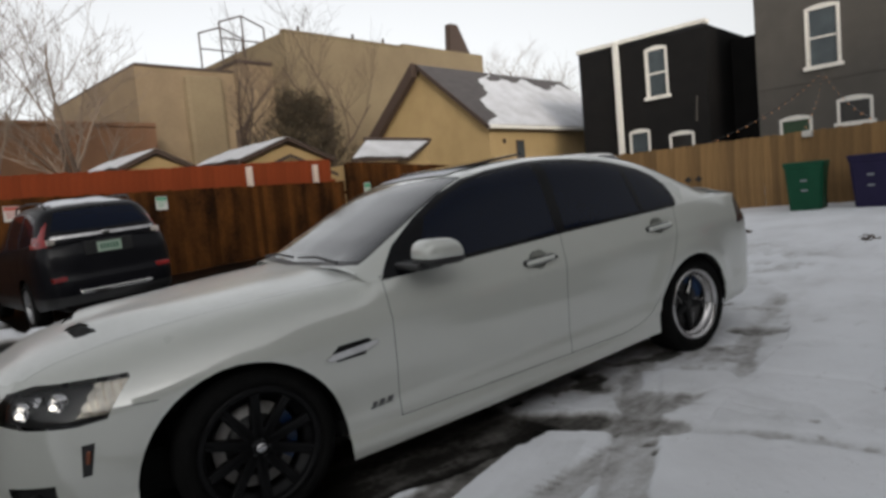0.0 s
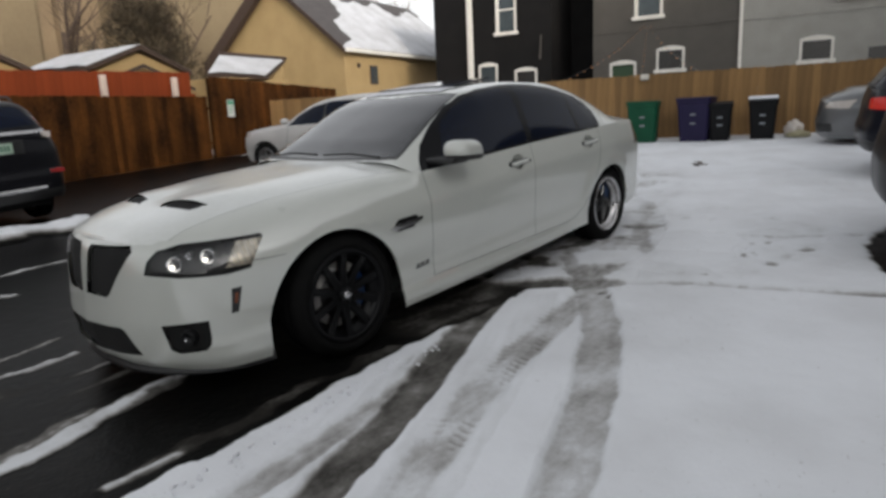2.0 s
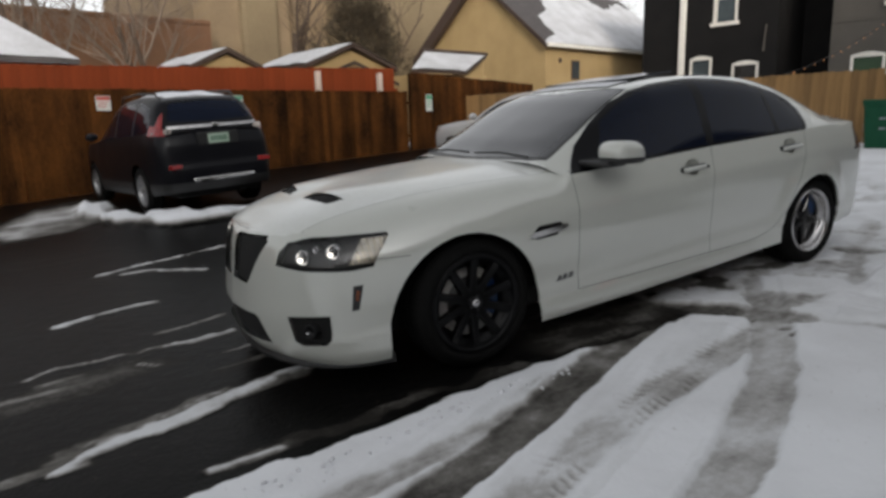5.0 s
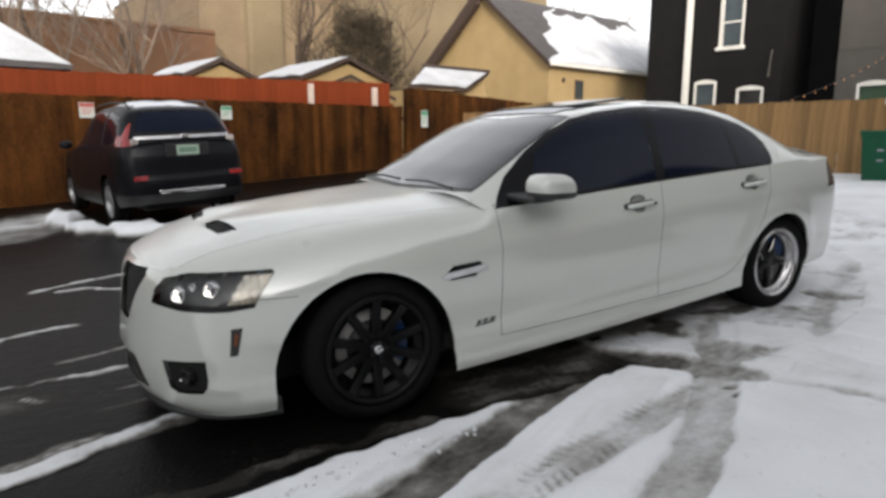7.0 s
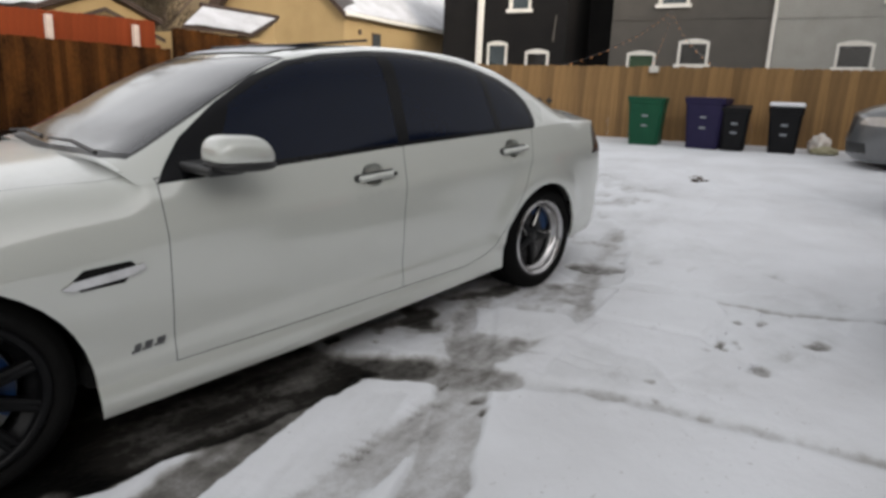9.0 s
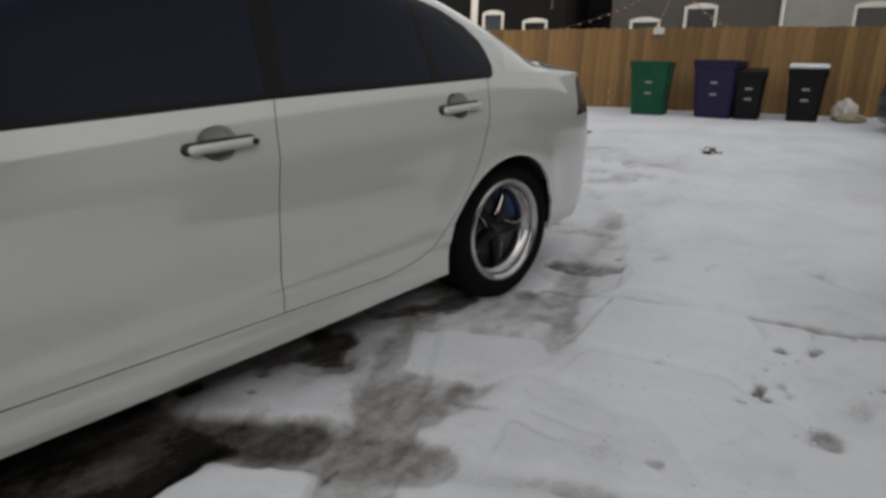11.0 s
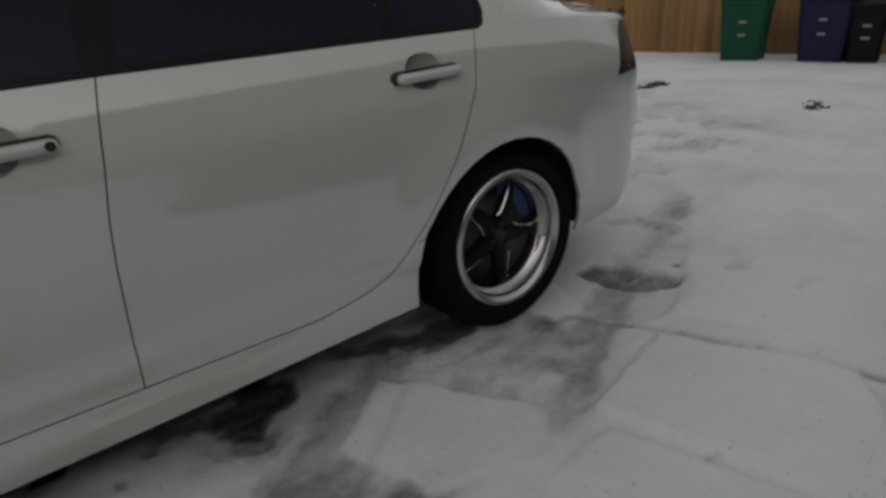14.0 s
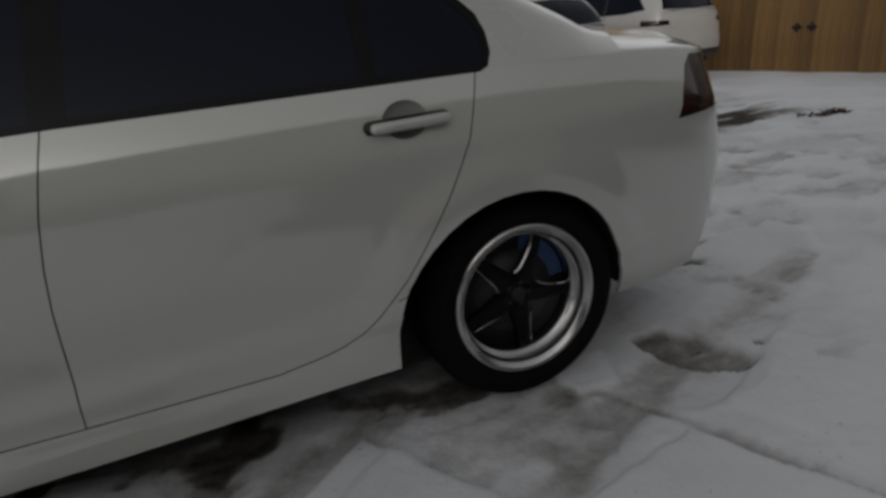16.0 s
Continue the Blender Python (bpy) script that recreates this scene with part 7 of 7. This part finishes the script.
fr = empty("roof_frame", GRID @ Matrix.Translation((16.9, 31.0, 9.9)), "open metal frame standing on a flat roof", "frame")
fb = bmesh.new()
for x in (0.0, 1.4, 2.8):
    for y in (0.0, 2.6):
        tube(fb, [(x, y, 0), (x, y, 2.6 + 0.5 * (x == 1.4))], [0.05, 0.05], 6)
for y in (0.0, 2.6):
    tube(fb, [(0, y, 2.6), (1.4, y, 3.1), (2.8, y, 2.6)], [0.05] * 3, 6)
    tube(fb, [(0, y, 1.7), (2.8, y, 1.7)], [0.04] * 2, 6)
part("frame_bars", fb, FASCIA, fr)
rbk = empty("building", GRID @ Matrix.Translation((-22.0, 28.0, 0.2)), "long low orange brick building behind bare trees", "building")
part("wall", slab((0.0, 0.0, -1.0), (33.4, 10.0, 5.85)), ORANGEBRICK, rbk)
part("parapet", slab((-0.1, -0.1, 5.85), (33.4, 0.3, 6.05), 0.03), ORANGEBRICK, rbk)
part("window", slab((31.6, -0.03, 3.6), (32.1, 0.03, 4.3)), FASCIA, rbk)

# ---- bare trees, an evergreen, a leaning trunk ----
BARK = mat("grey_brown_bark", (0.045, 0.029, 0.02), (0.085, 0.058, 0.04), 0.9, scale=4, fine=30, bump=0.5, bump_scale=30)
PALEBARK = mat("pale_twigs", (0.135, 0.098, 0.072), (0.195, 0.147, 0.112), 0.9, scale=4)
NEEDLE = mat("dark_evergreen", (0.024, 0.019, 0.010), (0.075, 0.052, 0.027), 0.85, scale=3)


def bare_tree(u, w, high, thick, lean, seed, label, twigs=PALEBARK, depth=5, z0=None):
    p = UW(u, w)
    root = empty("tree", Matrix.Translation((p.x, p.y, gz(p.x, p.y) - 0.1 if z0 is None else z0)), label, "tree")
    rnd = random.Random(seed)
    trunk, limbs = bmesh.new(), bmesh.new()

    def limb(a, d, length, r, level):
        pts, q, dd = [a], a, d.normalized()
        n = 4 if level < 2 else 3
        for i in range(n):
            dd = (dd + Vector((rnd.uniform(-1, 1), rnd.uniform(-1, 1), rnd.uniform(-0.4, 0.9))) * 0.17).normalized()
            q = q + dd * length / n
            pts.append(q)
        rs = [r * (1 - 0.55 * i / n) for i in range(n + 1)]
        tube(trunk if level == 0 else limbs, pts, rs, 8 if level == 0 else (5 if level == 1 else 3))
        if level >= depth:
            return
        kids = ((6, 5, 4, 4, 3) if twigs is PALEBARK else (5, 4, 4, 4, 3))[level] if level < 5 else 2
        for k in range(kids):
            f = 0.35 + 0.65 * (k + rnd.random()) / kids
            i = min(int(f * n), n - 1)
            s = pts[i].lerp(pts[i + 1], f * n - i)
            side = Vector((rnd.uniform(-1, 1), rnd.uniform(-1, 1), rnd.uniform(-0.05, 0.5)))
            limb(s, dd * 0.65 + side * 0.8, length * rnd.uniform(0.5, 0.72), max(rs[i] * rnd.uniform(0.42, 0.6), 0.008), level + 1)
    limb(Vector((0, 0, 0)), Vector((*lean, 1.0)), high * 0.45, thick, 0)
    part("trunk", trunk, BARK, root, "", True)
    part("branch_work", limbs, twigs, root)
    return root


for k, (u, w, h, r) in enumerate(((-4.5, 19.0, 11.0, 0.16), (-1.0, 22.0, 12.0, 0.18), (1.9, 20.0, 11.5, 0.15), (3.8, 24.0, 12.5, 0.17), (5.6, 20.0, 10.5, 0.14), (7.4, 25.0, 12.0, 0.16), (-8.0, 24.0, 12.0, 0.18))):
    bare_tree(u, w, h, r, (0.08 * math.sin(k * 2.1), 0.05 * math.cos(k)), 40 + k, "bare winter tree with fine pale twigs", PALEBARK, 4)
bare_tree(12.5, 22.0, 10.5, 0.27, (0.02, 0.0), 61, "bare dark tree before the tan building", BARK, 4)
bare_tree(19.0, 25.0, 14.0, 0.17, (0.0, 0.0), 62, "tall bare tree before the tan building", BARK, 4)
bare_tree(44.0, 30.0, 17.0, 0.3, (0.0, 0.0), 63, "distant bare tree behind the houses", PALEBARK, 4)
bare_tree(38.0, 26.0, 13.0, 0.25, (0.1, 0.0), 64, "distant bare tree behind the yellow house", PALEBARK, 4)
ev = empty("evergreen", Matrix.Translation(UW(12.9, 18.0, 0.6)), "dark brownish evergreen shrub behind the shed", "tree")
tb = bmesh.new()
tube(tb, [(0, 0, 0), (0.05, 0, 2.4), (0, 0.05, 4.6)], [0.12, 0.08, 0.02], 8)
part("trunk", tb, BARK, ev, "", True)
cr = bmesh.new()
rnd = random.Random(12)
for k in range(640):
    h = rnd.random() ** 0.75
    a = rnd.random() * 6.283
    env = 2.6 * (1 - h) ** 0.6 * (0.75 + 0.35 * math.sin(a * 3 + h * 9)) + 0.15
    r = env * rnd.random() ** 0.4
    at = Vector((r * math.cos(a), r * math.sin(a), 0.9 + 4.0 * h - 0.12 * r))
    way = Vector((0.6 * math.cos(a), 0.6 * math.sin(a), rnd.uniform(0.1, 1.1))).normalized()
    for j in range(26):
        c = at + way * rnd.uniform(-0.1, 0.75) + Vector((rnd.gauss(0, 0.10), rnd.gauss(0, 0.10), rnd.gauss(0, 0.08)))
        d = (way + Vector((rnd.uniform(-1, 1), rnd.uniform(-1, 1), rnd.uniform(-0.6, 0.8))) * 0.8).normalized() * rnd.uniform(0.10, 0.24)
        s = d.cross(Vector((rnd.uniform(-1, 1), rnd.uniform(-1, 1), 1))).normalized() * rnd.uniform(0.012, 0.028)
        cr.faces.new([cr.verts.new(q) for q in (c - s, c + d, c + s)])
part("crown", cr, NEEDLE, ev)

# ---- small heaps of dead leaves on the far snow ----
LEAF = mat("dead_leaf_brown", (0.035, 0.018, 0.009), (0.085, 0.046, 0.022), 0.8, scale=20)


def leaf_heap(x, y, long, wide, count, seed):
    rl = random.Random(seed)
    bm = bmesh.new()
    for k in range(count):
        a, r = rl.uniform(0, 6.283), rl.random() ** 0.6
        c = Vector((long * r * math.cos(a), wide * r * math.sin(a), 0.008 + rl.uniform(0.0, 0.055) * (1 - r)))
        turn, size = rl.uniform(0, 6.283), rl.uniform(0.02, 0.042)
        d, e = Vector((math.cos(turn), math.sin(turn), rl.uniform(-0.3, 0.5))) * size, Vector((-math.sin(turn), math.cos(turn), rl.uniform(-0.2, 0.4))) * size * 0.6
        lift = Vector((0, 0, 0.012))
        top = [bm.verts.new(c + q) for q in (-d, e - lift * 0.4, d + lift, -e + lift * 0.6)]
        low = [bm.verts.new(v.co - Vector((0, 0, 0.003))) for v in top]
        bm.faces.new(top)
        bm.faces.new(low[::-1])
        for i in range(4):
            bm.faces.new((top[i], low[i], low[(i + 1) % 4], top[(i + 1) % 4]))
    o = part("leaf_heap", bm, LEAF)
    o.matrix_world = Matrix.Translation((x, y, gz(x, y) + 0.012)) @ Matrix.Rotation(radians(-35), 4, 'Z')
    tagged(o, "small heap of brown dead leaves lying on snow", "leaves", "heaps of dead leaves")


leaf_heap(8.08, 1.98, 0.13, 0.08, 34, 1)
leaf_heap(7.78, 2.02, 0.16, 0.05, 12, 2)
leaf_heap(7.47, 0.03, 0.11, 0.07, 24, 3)

# ---- crumbs of snow thrown up along the ruts ----
crumbs = bmesh.new()
rc = random.Random(77)


def crumb(x, y, r):
    ob_ = bmesh.ops.create_icosphere(crumbs, subdivisions=1, radius=r)
    ax = Vector((rc.uniform(0.7, 1.4), rc.uniform(0.7, 1.4), rc.uniform(0.5, 0.9)))
    at = Vector((x, y, gz(x, y) + 0.022 + 0.2 * r))
    for v in ob_["verts"]:
        n = 1 + rc.uniform(-0.28, 0.28)
        v.co = Vector((v.co.x * ax.x, v.co.y * ax.y, v.co.z * ax.z)) * n + at


for k in range(130):
    x = rc.uniform(-2.6, 0.3)
    crumb(x, -1.19 - 0.1 * min(1.0, max(0.0, -0.1 - x)) - abs(rc.gauss(0, 0.06)), 0.004 + 0.011 * rc.random() ** 2)
for (ax_, ay_), (bx_, by_), n in (((2.72, -2.0), (3.3, -2.08), 40), ((2.6, -2.25), (3.2, -2.4), 24)):
    for k in range(n):
        f = rc.random()
        crumb(ax_ + (bx_ - ax_) * f + rc.gauss(0, 0.05), ay_ + (by_ - ay_) * f + rc.gauss(0, 0.05), 0.003 + 0.006 * rc.random() ** 2)
o = part("snow_crumbs", crumbs, SNOWY, None, "", True)
tagged(o, "small crumbs of snow scattered along the tyre ruts", "snow", kind="stuff")

# ---- unseen plain walls added behind the camera; the south one blocks low sun ----
PLAIN = mat("plain_grey_wall", (0.10, 0.09, 0.08), (0.14, 0.13, 0.11), 0.85, scale=0.5)
o = part("sun_block_wall", slab((-30, -14.4, -3), (40, -14.0, 9.8)), PLAIN)
o.matrix_world = GRID
tagged(o, "unseen plain grey wall added to keep the low sun off the lot", "wall", kind="structure")
o = part("wall_west", slab((-26.4, -14, -3), (-26.0, 12, 3.2)), PLAIN)
o.matrix_world = GRID
tagged(o, "plain grey wall closing the lot", "wall", kind="structure")
